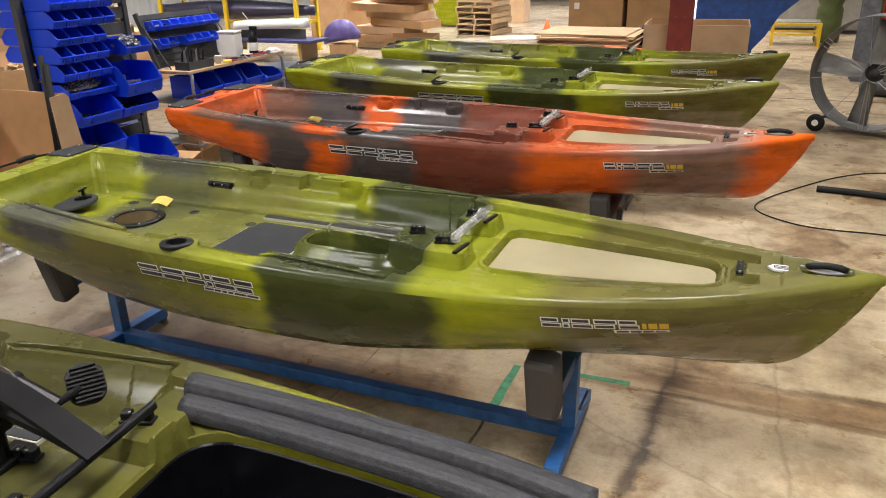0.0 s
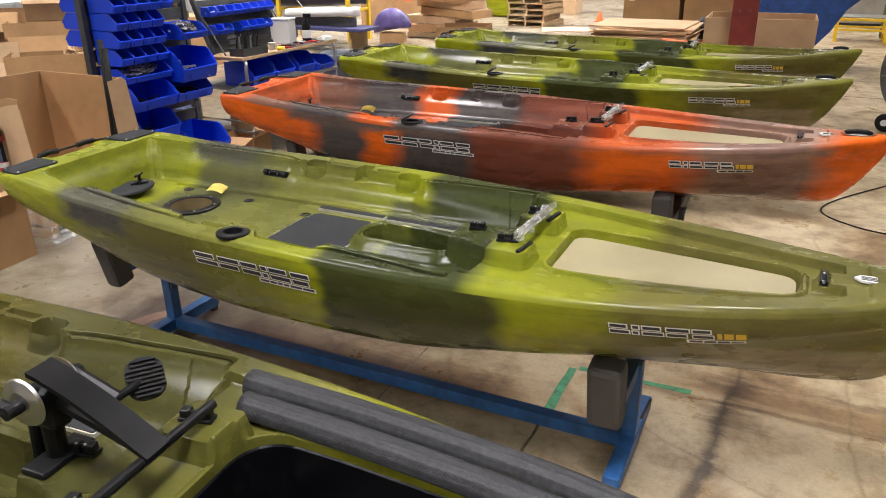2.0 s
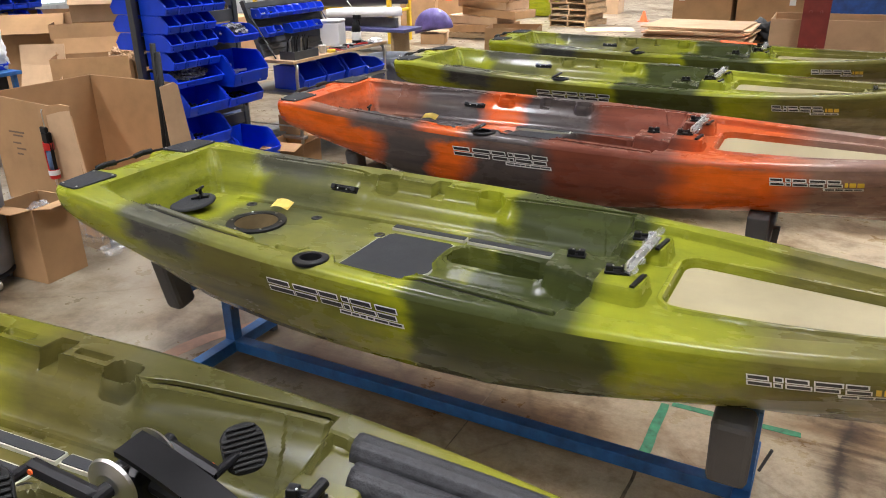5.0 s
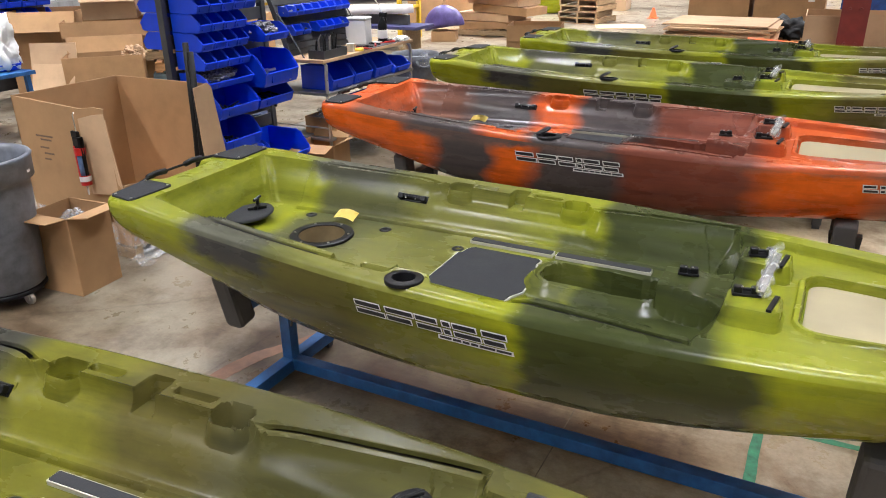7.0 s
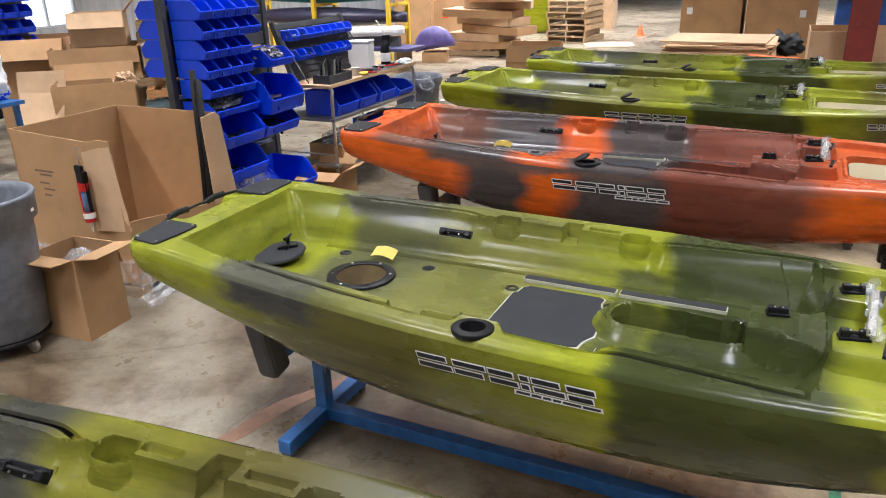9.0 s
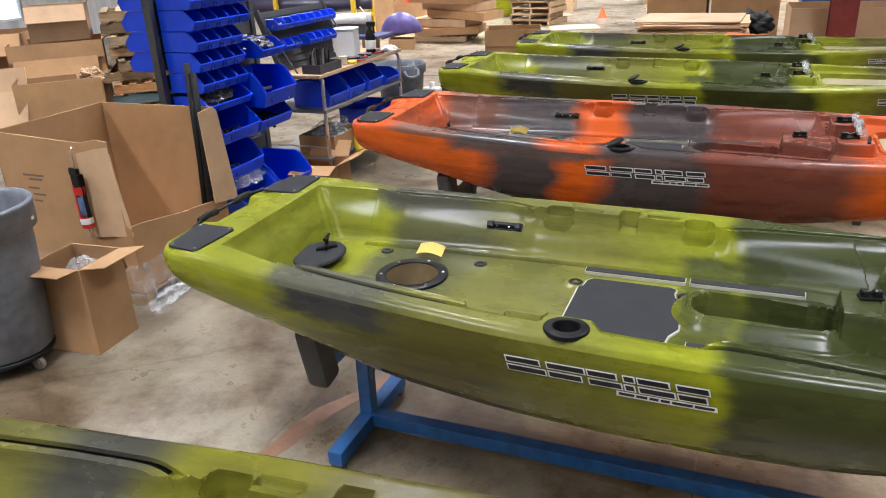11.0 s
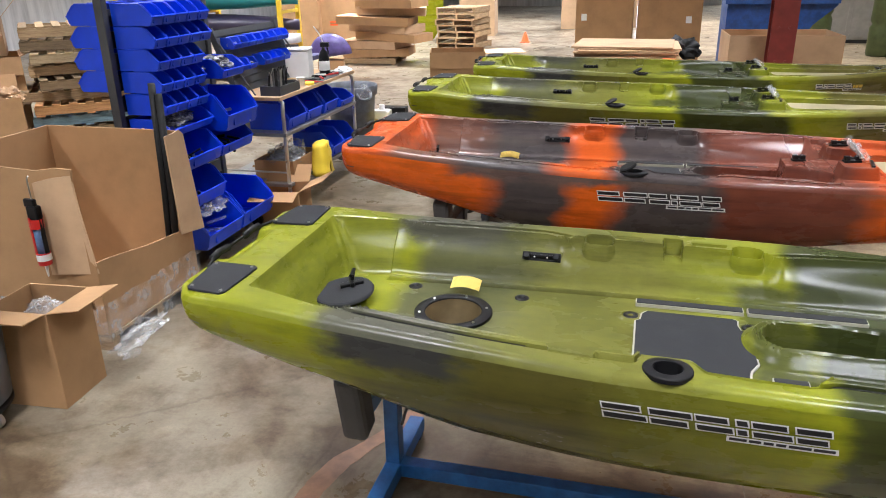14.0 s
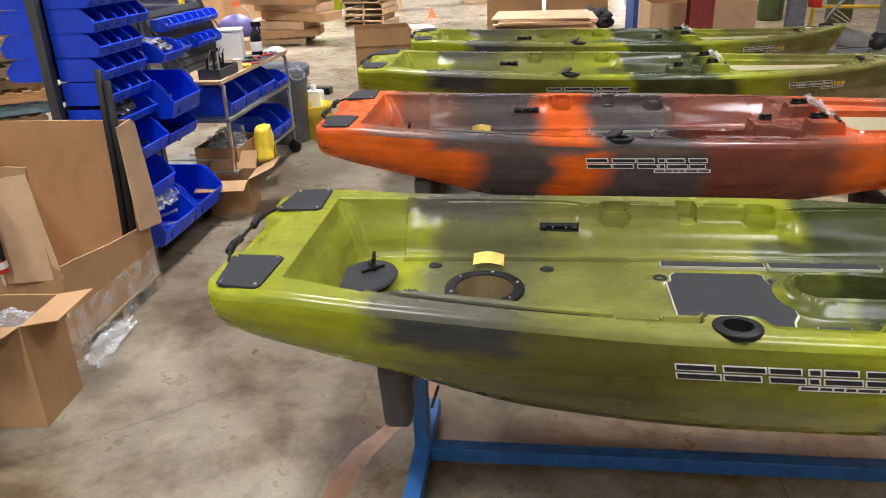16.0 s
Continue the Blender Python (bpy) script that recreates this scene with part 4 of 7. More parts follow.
    dish = turned([(0, -0.020), (0.5, -0.017), (0.85, -0.008), (1.0, 0.0), (1.04, 0.001), (1.04, -0.004)], 28)
    bmesh.ops.transform(dish, matrix=Matrix.Diagonal((0.064, 0.030, 1.0, 1.0)), verts=dish.verts)
    part("handle_dish", shift(dish, 3.941, 0.0, sheer(3.94) + 0.0115), GALV, k, "dull metal dish under the bow handle", True)
    lg = part("bow_emblem", slab([(3.755, 0.0), (3.775, 0.022), (3.815, 0.026), (3.845, 0.0), (3.815, -0.026), (3.775, -0.022)], sheer(3.8) + 0.004, sheer(3.8) + 0.0118), DECAL_WHITE, k, "white and dark emblem sticker")
    for yy in (-0.011, 0.0, 0.011):
        part("emblem_bar", slab([(3.775, yy - 0.003), (3.775, yy + 0.003), (3.825, yy + 0.003), (3.825, yy - 0.003)], sheer(3.8) + 0.0118, sheer(3.8) + 0.0128), DECAL_BLACK, lg)
    # side emblems: rows of leaning black bars in pairs, each with a white edge
    def emblem(widths, x, z0, z1, lean, gap, parent):
        """Pairs of short leaning bars one over the other, side by side, black over a white edge."""
        tall = (z1 - z0 - gap) / 2
        for i, wide in enumerate(widths):
            for j in (0, 1):
                lo = z0 + j * (tall + gap)
                a0, a1, tip = x + j * lean / 2, x + wide + j * lean / 2 - (0.12 * wide if (i + j) % 2 else 0.0), lean * 0.4
                part("emblem_edge", side_patch(a0 - 0.0045, a1 + 0.0045, a0 + tip - 0.0045, a1 + tip + 0.0045, lo - 0.0042, lo + tall + 0.0042, 0.0012 + 0.0002 * j), DECAL_WHITE, parent)
                part("emblem_shape", side_patch(a0, a1, a0 + tip, a1 + tip, lo, lo + tall, 0.0022), DECAL_BLACK, parent)
            x += wide + 0.0125

    big = part("side_emblem", side_patch(1.715, 1.985, 1.715, 1.982, 0.224, 0.2425, 0.0012), DECAL_WHITE, k, "white-edged side emblem with black bars")
    emblem((0.112, 0.105, 0.088, 0.026, 0.092, 0.080), 1.400, 0.250, 0.296, -0.012, 0.014, big)
    for x0, x1 in ((1.722, 1.765), (1.770, 1.80), (1.806, 1.83), (1.836, 1.86), (1.866, 1.92), (1.925, 1.976)):
        part("emblem_bar", side_patch(x0, x1, x0, x1, 0.2295, 0.2385, 0.0022), DECAL_BLACK, big)
    low = part("bow_side_emblem", side_patch(3.30, 3.475, 3.295, 3.47, 0.2260, 0.2440, 0.0012), DECAL_WHITE, k, "white-edged emblem with black and yellow shapes")
    emblem((0.058, 0.018, 0.060, 0.066, 0.058), 3.066, 0.252, 0.286, -0.006, 0.011, low)
    for x0, x1 in ((3.388, 3.402), (3.408, 3.436), (3.442, 3.472)):
        part("emblem_shape", side_patch(x0, x1, x0 - 0.003, x1 - 0.003, 0.2500, 0.2770, 0.0022), DECAL_YELLOW, low, "yellow emblem shape")
    for x0, x1 in ((3.306, 3.345), (3.350, 3.385), (3.390, 3.425), (3.430, 3.465)):
        part("emblem_bar", side_patch(x0, x1, x0, x1, 0.2300, 0.2400, 0.0022), DECAL_BLACK, low)
    part("drain_slot", side_patch(0.035, 0.085, 0.038, 0.088, 0.318, 0.324, 0.0010), DECAL_BLACK, k, "short dark slit in the hull side")
    # paper tag by the hatch
    tag = bmesh.new()
    rows = []
    for i in range(7):
        u = i / 6
        rows.append([tag.verts.new((0.775 + 0.115 * u, 0.165 + 0.055 * w - 0.01 * u, 0.240 + 0.012 * math.sin(u * 3.0) + 0.022 * w)) for w in (0.0, 0.5, 1.0)])
    for a, b in zip(rows, rows[1:]):
        for j in range(2):
            tag.faces.new((a[j], b[j], b[j + 1], a[j + 1]))
    bmesh.ops.solidify(tag, geom=list(tag.faces), thickness=0.001)
    part("paper_tag", tag, PAPER, k, "yellow paper tag by the hatch", True)
    return k


def place(roll, yaw, x, y, z, pitch=0.0):
    return pose(x, y, z, roll, pitch, yaw)


GREEN_LABEL = "lime, olive and charcoal camouflage plastic fishing kayak on a padded stand"
kayak_a = kayak("kayak", GREEN_LABEL, "kayaks on stands")
kayak_g3 = copy_thing(kayak_a, place(0.5, 0.0, -0.303, 3.505, 0.625))
kayak_g4 = copy_thing(kayak_a, place(0.5, 3.0, -0.18, 5.15, 0.61))
kayak_o = copy_thing(kayak_a, place(1.0, 0.4, -0.14, 1.765, 0.615))
kayak_e = copy_thing(kayak_a, place(-1.0, 4.5, -0.235, -1.930, 0.562))
kayak_a.matrix_world = place(1.0, -0.5, 0.0, 0.020, KEEL)
tagged(kayak_g3, "green camouflage plastic fishing kayak behind the orange one")
tagged(kayak_g4, "green camouflage plastic fishing kayak at the row's far end")
tagged(kayak_o, "orange, brown and charcoal camouflage plastic fishing kayak on a stand")
tagged(kayak_e, "green camouflage kayak with a pedal drive and black hatch liner")
for ob in kayak_o.children_recursive:
    if ob.name.split(".")[0] in ("hull", "deck", "bracket_plate"):
        ob.material_slots[0].link = "OBJECT"
        ob.material_slots[0].material = ORANGE if ob.name.startswith("hull") else ORANGE_DECK
# the other kayaks' rod holders have their round caps tipped open
for boat in (kayak_o, kayak_g3, kayak_g4):
    cap = turned([(0, 0.007), (0.036, 0.007), (0.043, 0.003), (0.043, -0.004), (0, -0.004)], 28)
    ob = part("holder_cap", shift(cap, 1.525, -0.498, sheer(1.5) + 0.026, 6, -26, 0), BLACK, boat, "black round holder cap tipped open")
e_deck = deck_mesh(True)
e_deck.materials.append(OLIVE_DECK)
for ob in kayak_e.children:
    if ob.name.startswith("deck."):
        ob.data = e_deck
for ob in kayak_e.children_recursive:
    if ob.name.split(".")[0] in ("hull", "bracket_plate"):
        ob.material_slots[0].link = "OBJECT"
        ob.material_slots[0].material = OLIVE_DECK
GONE = ("track", "cross_bar", "film_wrap", "paper_tag", "hatch_liner")
for ob in [o for o in kayak_e.children if o.name.split(".")[0] in GONE]:
    for c in list(ob.children):
        bpy.data.objects.remove(c)
    bpy.data.objects.remove(ob)


# ---- kayak stands ----
def kayak_stand(name, x, y, paint, label, lift=0.0, sx=0.58, bx=3.08, post=False):
    s = root(name, x, y, 0, label, "kayak stand", "kayak stands")
    part("base_beam", boxed((sx + 0.03, -0.03, 0.035), (bx - 0.03, 0.03, 0.095), 0.004), paint, s)
    for cx, top in ((sx, 0.585 + lift), (bx, 0.50 + lift)):
        wide = post and cx == bx
        part("foot", boxed((cx - 0.032, -0.31, 0.03), (cx + 0.032, 0.31, 0.094), 0.004), paint, s)
        for sg in (1, -1):
            part("foot_pad", boxed((cx - 0.026, sg * 0.285 - 0.02, 0.0), (cx + 0.026, sg * 0.285 + 0.02, 0.03), 0.003), DARK_STEEL, s)
        if wide:
            bm = boxed((cx - 0.11, -0.029, 0.094), (cx + 0.05, 0.029, top - 0.06), 0.003)
            for v in bm.verts:
                v.co.x = cx + (v.co.x - cx) * (0.5 + 0.5 * min(1.0, (v.co.z - 0.094) / 0.35))
            part("upright", bm, paint, s)
        else:
            part("upright", boxed((cx - 0.029, -0.029, 0.094), (cx + 0.029, 0.029, top - 0.06), 0.003), paint, s)
        part("arm", boxed((cx - 0.045, -0.27, top - 0.12), (cx + 0.015, 0.27, top - 0.058), 0.003), paint, s)
        part("brace", tubed([(cx + 0.045, -0.03, top - 0.30), (cx + 0.075, -0.03, top - 0.20)], 0.006, 8), DARK_STEEL, s)
        for sg in (1, -1):
            part("foam_pad", shift(boxed((-0.055 if wide else -0.065 if cx == bx else -0.030, -0.045 if wide else -0.055, -0.15), (0.050 if wide else 0.065, 0.045 if wide else 0.055, 0.13), 0.008 if wide else 0.022), cx - 0.045, sg * (0.26 if wide else 0.30), top - 0.03, sg * -12, 0, 0), FOAM, s, "worn charcoal foam pad")
    return s


kayak_stand("kayak_stand", 0.0, 0.01, BLUE_STEEL, "chipped blue steel kayak stand with foam pads")
kayak_stand("kayak_stand", -0.14, 1.75, DARK_STEEL, "dark steel kayak stand with foam pads on the floor", 0.065, post=True)
kayak_stand("kayak_stand", -0.30, 3.50, DARK_STEEL, "dark steel kayak stand with foam pads on the floor", 0.075, post=True)
kayak_stand("kayak_stand", -0.19, 5.20, DARK_STEEL, "dark steel kayak stand with foam pads on the floor", 0.06, post=True)
kayak_stand("kayak_stand", -0.243, -1.80, BLUE_STEEL, "blue steel kayak stand with foam pads")


# ---- setting ----
X0, X1, Y0, Y1, HIGH = -14.0, 15.0, -8.0, 34.0, 5.6
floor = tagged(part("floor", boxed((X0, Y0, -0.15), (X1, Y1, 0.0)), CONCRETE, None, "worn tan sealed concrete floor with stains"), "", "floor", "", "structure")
tagged(part("ceiling", boxed((X0, Y0, HIGH), (X1, Y1, HIGH + 0.2)), CEIL_PAINT, None, "white painted metal deck ceiling"), "", "ceiling", "", "structure")


def wall(name, lo, hi, label="pale grey streaked wall panels"):
    return tagged(part(name, boxed(lo, hi), WALL_PAINT, None, label), "", "wall", "", "structure")


# the west wall has one window
wall("wall_west_1", (X0 - 0.2, Y0, 0), (X0, 9.3, HIGH))
wall("wall_west_2", (X0 - 0.2, 9.3, 0), (X0, 10.9, 0.7))
wall("wall_west_3", (X0 - 0.2, 9.3, 2.2), (X0, 10.9, HIGH))
wall("wall_west_4", (X0 - 0.2, 10.9, 0), (X0, Y1, HIGH))
win = root("window_1", X0 - 0.1, 10.1, 0.7, "plain white-framed window in the far side wall", "window", "", 0, "structure")
for wy in (-0.77, 0.0, 0.77):
    part("window_frame", boxed((-0.04, wy - 0.025, 0.0), (0.04, wy + 0.025, 1.5), 0.004), WHITE, win)
for wz in (0.025, 1.475):
    for wy in (-0.385, 0.385):
        part("window_frame", boxed((-0.036, wy - 0.358, wz - 0.025), (0.036, wy + 0.358, wz + 0.025), 0.004), WHITE, win)
DAY, dnt, db = material("daylight")
db.inputs["Base Color"].default_value = (0.8, 0.85, 0.9, 1)
db.inputs["Emission Color"].default_value = (0.92, 0.97, 1.0, 1)
db.inputs["Emission Strength"].default_value = 2.0
tagged(part("backdrop", boxed((X0 - 1.6, 8.4, -0.1), (X0 - 1.5, 12.6, 3.2)), DAY, None, "bright overcast daylight outside the window"), "", "backdrop", "", "structure")
wall("wall_east", (X1, Y0, 0), (X1 + 0.2, Y1, HIGH))
wall("wall_south", (X0, Y0 - 0.2, 0), (X1, Y0, HIGH))
wall("wall_north_1", (X0, Y1, 0), (-1.5, Y1 + 0.2, HIGH))
wall("wall_north_2", (-1.5, Y1, 3.6), (1.5, Y1 + 0.2, HIGH))
wall("wall_north_3", (1.5, Y1, 0), (5.0, Y1 + 0.2, HIGH))
wall("wall_north_4", (5.0, Y1, 3.6), (9.0, Y1 + 0.2, HIGH))
wall("wall_north_5", (9.0, Y1, 0), (X1, Y1 + 0.2, HIGH))
tagged(part("ground", boxed((-300, -300, -0.5), (300, 600, -0.16)), CONCRETE, None, "pale yard outside the loading doors"), "", "ground", "", "structure")
GLOW, gnt, gb = material("lamp_diffuser")
gb.inputs["Emission Color"].default_value = (1.0, 0.87, 0.68, 1)
gb.inputs["Emission Strength"].default_value = 6.0
for lx, ly in LAMPS:
    f = root("ceiling_light", lx, ly, 5.3, "long white fluorescent ceiling light", "ceiling light", "ceiling lights")
    part("housing", boxed((-0.28, -0.75, 0.02), (0.28, 0.75, 0.10), 0.01), WHITE, f)
    part("diffuser", boxed((-0.25, -0.7, 0.0), (0.25, 0.7, 0.018)), GLOW, f)
    for s in (-0.9, 0.9):
        part("hanger", tubed([(0, s, 0.10), (0, s, 0.30)], 0.006, 6), STEEL, f)


def cord(name, points, r, mat, label, category):
    c = bpy.data.curves.new(name, "CURVE")
    c.dimensions = "3D"
    c.bevel_depth, c.bevel_resolution = r, 3
    sp = c.splines.new("NURBS")
    sp.points.add(len(points) - 1)
    for p, q in zip(sp.points, points):
        p.co = (*q, 1)
    sp.use_endpoint_u, sp.order_u = True, 3
    c.materials.append(mat)
    return tagged(new(name, c), label, category)


def strip(name, pts, width, mat, label, z=0.004, ragged=0.0):
    """A painted or taped strip on the floor along a line; ragged makes its edges wander."""
    if ragged:
        fine = []
        for a, b in zip(pts, pts[1:]):
            n = max(2, int(math.dist(a, b) / 0.025))
            fine += [(a[0] + (b[0] - a[0]) * i / n, a[1] + (b[1] - a[1]) * i / n) for i in range(n)]
        pts = [(x + 0.02 * ragged * noise.noise(Vector((x * 5, y * 5, 2))), y) for x, y in fine]
    bm = bmesh.new()
    rows = []
    for i, p in enumerate(pts):
        a, b = Vector((*pts[max(i - 1, 0)], 0)), Vector((*pts[min(i + 1, len(pts) - 1)], 0))
        n = Vector((-(b - a).y, (b - a).x, 0)).normalized() * width / 2 * (1 + ragged * (noise.noise(Vector((p[0] * 4, p[1] * 4, 4))) + 0.25 * noise.noise(Vector((p[0] * 23, p[1] * 23, 8)))))
        q = Vector((*p, 0))
        rows.append([bm.verts.new(q + n + Vector((0, 0, 0.0005))), bm.verts.new(q - n + Vector((0, 0, 0.0005))), bm.verts.new(q - n + Vector((0, 0, z))), bm.verts.new(q + n + Vector((0, 0, z)))])
    for a, b in zip(rows, rows[1:]):
        for j in range(4):
            bm.faces.new((a[j], a[(j + 1) % 4], b[(j + 1) % 4], b[j]))
    bm.faces.new(rows[0])
    bm.faces.new(rows[-1][::-1])
    return tagged(part(name, bm, mat, None, label), "", "floor marking", "", "structure")


# ---- open-front bins ----
def bin_mesh(w, d, h):
    """A stacking bin: open front with a low lip, sloped front corners, rim. Opens towards +x; its back stands at x = 0."""
    t = 0.004
    bm = bmesh.new()
    prof = [(0, 0), (d * 0.90, 0), (d * 0.96, h * 0.10), (d, h * 0.42), (d * 0.99, h * 0.52), (d * 0.80, h * 0.94), (d * 0.72, h), (0, h)]
    n = len(prof)
    for y in (0, w - t):
        a = [bm.verts.new((x, y, z)) for x, z in prof]
        b = [bm.verts.new((x, y + t, z)) for x, z in prof]
        bm.faces.new(a[::-1])
        bm.faces.new(b)
        for i in range(n):
            bm.faces.new((a[i], a[(i + 1) % n], b[(i + 1) % n], b[i]))
    box(bm, (0, t, 0), (d * 0.93, w - t, t))
    box(bm, (0, t, t), (t, w - t, h))
    fr = [(d * 0.93 - t, t), (d * 0.93, 0), (d, h * 0.42), (d - t, h * 0.42)]
    a = [bm.verts.new((x, t, z)) for x, z in fr]
    b = [bm.verts.new((x, w - t, z)) for x, z in fr]
    bm.faces.new(a[::-1])
    bm.faces.new(b)
    for i in range(4):
        bm.faces.new((a[i], a[(i + 1) % 4], b[(i + 1) % 4], b[i]))
    # rolled rim along the front lip and the sides
    tube(bm, [(d + 0.002, 0, h * 0.42), (d + 0.002, w, h * 0.42)], 0.006, 6)
    for y in (0.002, w - 0.002):
        tube(bm, [(0, y, h), (d * 0.72, y, h), (d, y, h * 0.42)], 0.005, 6)
    box(bm, (d * 0.955, w * 0.2, h * 0.10), (d * 0.985, w * 0.8, h * 0.34))
    bmesh.ops.recalc_face_normals(bm, faces=bm.faces)
    return bm


BIN_MESHES = {}


def add_bin(x, y, z, w, d, h, turn, fill, label="blue plastic open-front storage bin"):
    key = (round(w, 3), round(d, 3), round(h, 3))
    if key not in BIN_MESHES:
        me = bpy.data.meshes.new("storage_bin")
        bm = bin_mesh(w, d, h)
        bm.to_mesh(me)
        bm.free()
        me.materials.append(BIN_BLUE)
        BIN_MESHES[key] = me
    ob = new("storage_bin", BIN_MESHES[key])
    ob.matrix_world = pose(x, y, z, 0, 0, turn)
    tagged(ob, label, "storage bin", "blue storage bins")
    if fill:
        rnd = random.Random(int(abs(x * 91 + y * 57 + z * 33) * 100))
        bm = bmesh.new()
        for _ in range(14):
            px, py = rnd.uniform(0.15, 0.8) * d, rnd.uniform(0.15, 0.85) * w
            a = Vector((px, py, 0.012 + rnd.uniform(0, 0.35) * h))
            way = Vector((rnd.uniform(-1, 1), rnd.uniform(-1, 1), rnd.uniform(-0.3, 0.5))).normalized() * min(w, d) * 0.16
            tube(bm, [a - way, a + way], rnd.uniform(0.006, 0.014), 6)
        f = part("hardware", bm, {1: BLACK, 2: STEEL, 3: FILM}[fill], ob, {1: "small black fittings", 2: "small metal fittings", 3: "clear bags of fittings"}[fill])
        tagged(f, "", "", "", "stuff")
    return ob


# ---- cardboard ----
def carton(name, x, y, z, sx, sy, sz, label, turn=0.0, mat=None, flaps=(), t=0.006, top=False, group=""):
    """A carton open at the top. flaps: (side, length, degrees open) with side n, s, e or w; top closes it."""
    mat = mat or CARD
    c = root(name, x, y, z, label, "cardboard box", group, turn)
    part("side_panel", boxed((-sx / 2, -sy / 2, 0), (sx / 2, -sy / 2 + t, sz), 0.002), mat, c)
    part("side_panel", boxed((-sx / 2, sy / 2 - t, 0), (sx / 2, sy / 2, sz), 0.002), mat, c)
    part("end_panel", boxed((-sx / 2, -sy / 2 + t, 0), (-sx / 2 + t, sy / 2 - t, sz), 0.002), mat, c)
    part("end_panel", boxed((sx / 2 - t, -sy / 2 + t, 0), (sx / 2, sy / 2 - t, sz), 0.002), mat, c)
    part("bottom_panel", boxed((-sx / 2 + t, -sy / 2 + t, 0.002), (sx / 2 - t, sy / 2 - t, 0.008)), mat, c)
    if top:
        part("flap", boxed((-sx / 2, -sy / 2, sz + 0.001), (sx / 2, -0.002, sz + 0.006), 0.001), mat, c)
        part("flap", boxed((-sx / 2, 0.002, sz + 0.001), (sx / 2, sy / 2, sz + 0.006), 0.001), mat, c)
        part("tape", boxed((-sx / 2 - 0.0005, -0.03, sz + 0.006), (sx / 2 + 0.0005, 0.03, sz + 0.0072)), FILM, c, "clear packing tape")
    for side, lng, deg in flaps:
        ns = side in "ns"
        wdt = (sx if ns else sy) - 0.01
        bm = boxed((-wdt / 2, 0, -t / 2), (wdt / 2, lng, t / 2), 0.001)
        # bend the flap a little
        for v in bm.verts:
            v.co.z -= 0.05 * lng * (v.co.y / lng) ** 2
        turn_z = {"n": 0, "s": 180, "e": -90, "w": 90}[side]
        off = sy / 2 if ns else sx / 2
        m = pose(0, 0, 0, 0, 0, turn_z) @ pose(0, off, sz, 90 - deg, 0, 0)
        bmesh.ops.transform(bm, matrix=m, verts=bm.verts)
        part("flap", bm, mat, c)
    return c


# floor joints, markings and loose lines
strip("floor_joint", [(1.94, -2.6), (1.93, 0.45), (1.91, 0.86), (1.88, 7.0)], 0.005, JOINT, "hairline joint in the concrete", 0.002)
strip("floor_joint", [(2.68, -2.2), (2.685, 0.1)], 0.014, JOINT, "dark joint in the concrete", 0.002, 0.8)
strip("floor_joint", [(-9.0, 8.6), (9.0, 8.75)], 0.010, JOINT, "saw-cut joint in the concrete")
strip("floor_tape", [(2.690, 0.06), (2.684, 0.30), (2.683, 0.575)], 0.040, TAPE, "worn green tape on the floor", 0.002, 0.35)
strip("floor_tape", [(2.712, 0.563), (2.95, 0.566), (3.28, 0.575)], 0.036, TAPE, "worn green tape on the floor", 0.002, 0.35)
strip("floor_line", [(0.16, -0.62), (0.27, -0.21), (0.32, 0.06), (0.47, 0.33), (0.62, 0.70)], 0.080, RUST_LINE, "faded red painted floor line", 0.0015, 0.5)
PALE_GREY = surface("pale_grey_enamel", (0.42, 0.42, 0.40), 0.45, vary=0.12)
DARK_PRINT = surface("faded_dark_print", (0.16, 0.10, 0.06), 0.85)


# ---- pedal drive, foam strips and black liner on the nearest kayak ----
def e_part(name, bm, mat, label="", smooth=False):
    return part(name, bm, mat, kayak_e, label, smooth)


strip_line = curve([(2.5, 0.405), (2.62, 0.398), (2.9, 0.376), (3.17, 0.340), (3.45, 0.284), (3.69, 0.208), (3.8, 0.17)])
for off, x0 in ((0.0, 2.590), (0.083, 2.630)):
    bm = bmesh.new()
    n = 44
    rings = []
    for i in range(n + 1):
        x = x0 + (3.70 - x0) * i / n
        c = strip_line(x) - off
        z0 = sheer(x) - 0.012 - 0.10 * off
        rings.append([bm.verts.new((x, c + 0.0405 * math.copysign(abs(math.cos(a)) ** 0.85, math.cos(a)), z0 + 0.044 * math.sin(a) + 0.0008 * math.cos(a * 14))) for a in (math.pi * min(0.999, max(0.001, j / 54)) for j in range(55))])
    for a, b in zip(rings, rings[1:]):
        for j in range(54):
            bm.faces.new((a[j], a[j + 1], b[j + 1], b[j]))
        bm.faces.new((a[54], a[0], b[0], b[54]))
    bm.faces.new(rings[0])
    bm.faces.new(rings[-1])
    fs = e_part("foam_strip", bm, STRIP_FOAM, "dark grey foam bumper strip along the deck", True)
bm = bmesh.new()
loops = [[bm.verts.new((x, y, z)) for x, y in wedge(tub_half, 2.700, 3.60, inset, TUB_CORNER)] for inset, z in ((0.003, 0.318), (0.008, 0.322), (0.012, 0.318), (0.018, 0.16), (0.05, 0.145))]
for a, b in zip(loops, loops[1:]):
    for j in range(len(a)):
        bm.faces.new((a[j], a[(j + 1) % len(a)], b[(j + 1) % len(a)], b[j]))
bm.faces.new(loops[-1])
e_part("hatch_liner", bm, TUB, "black liner tub in the front hatch")
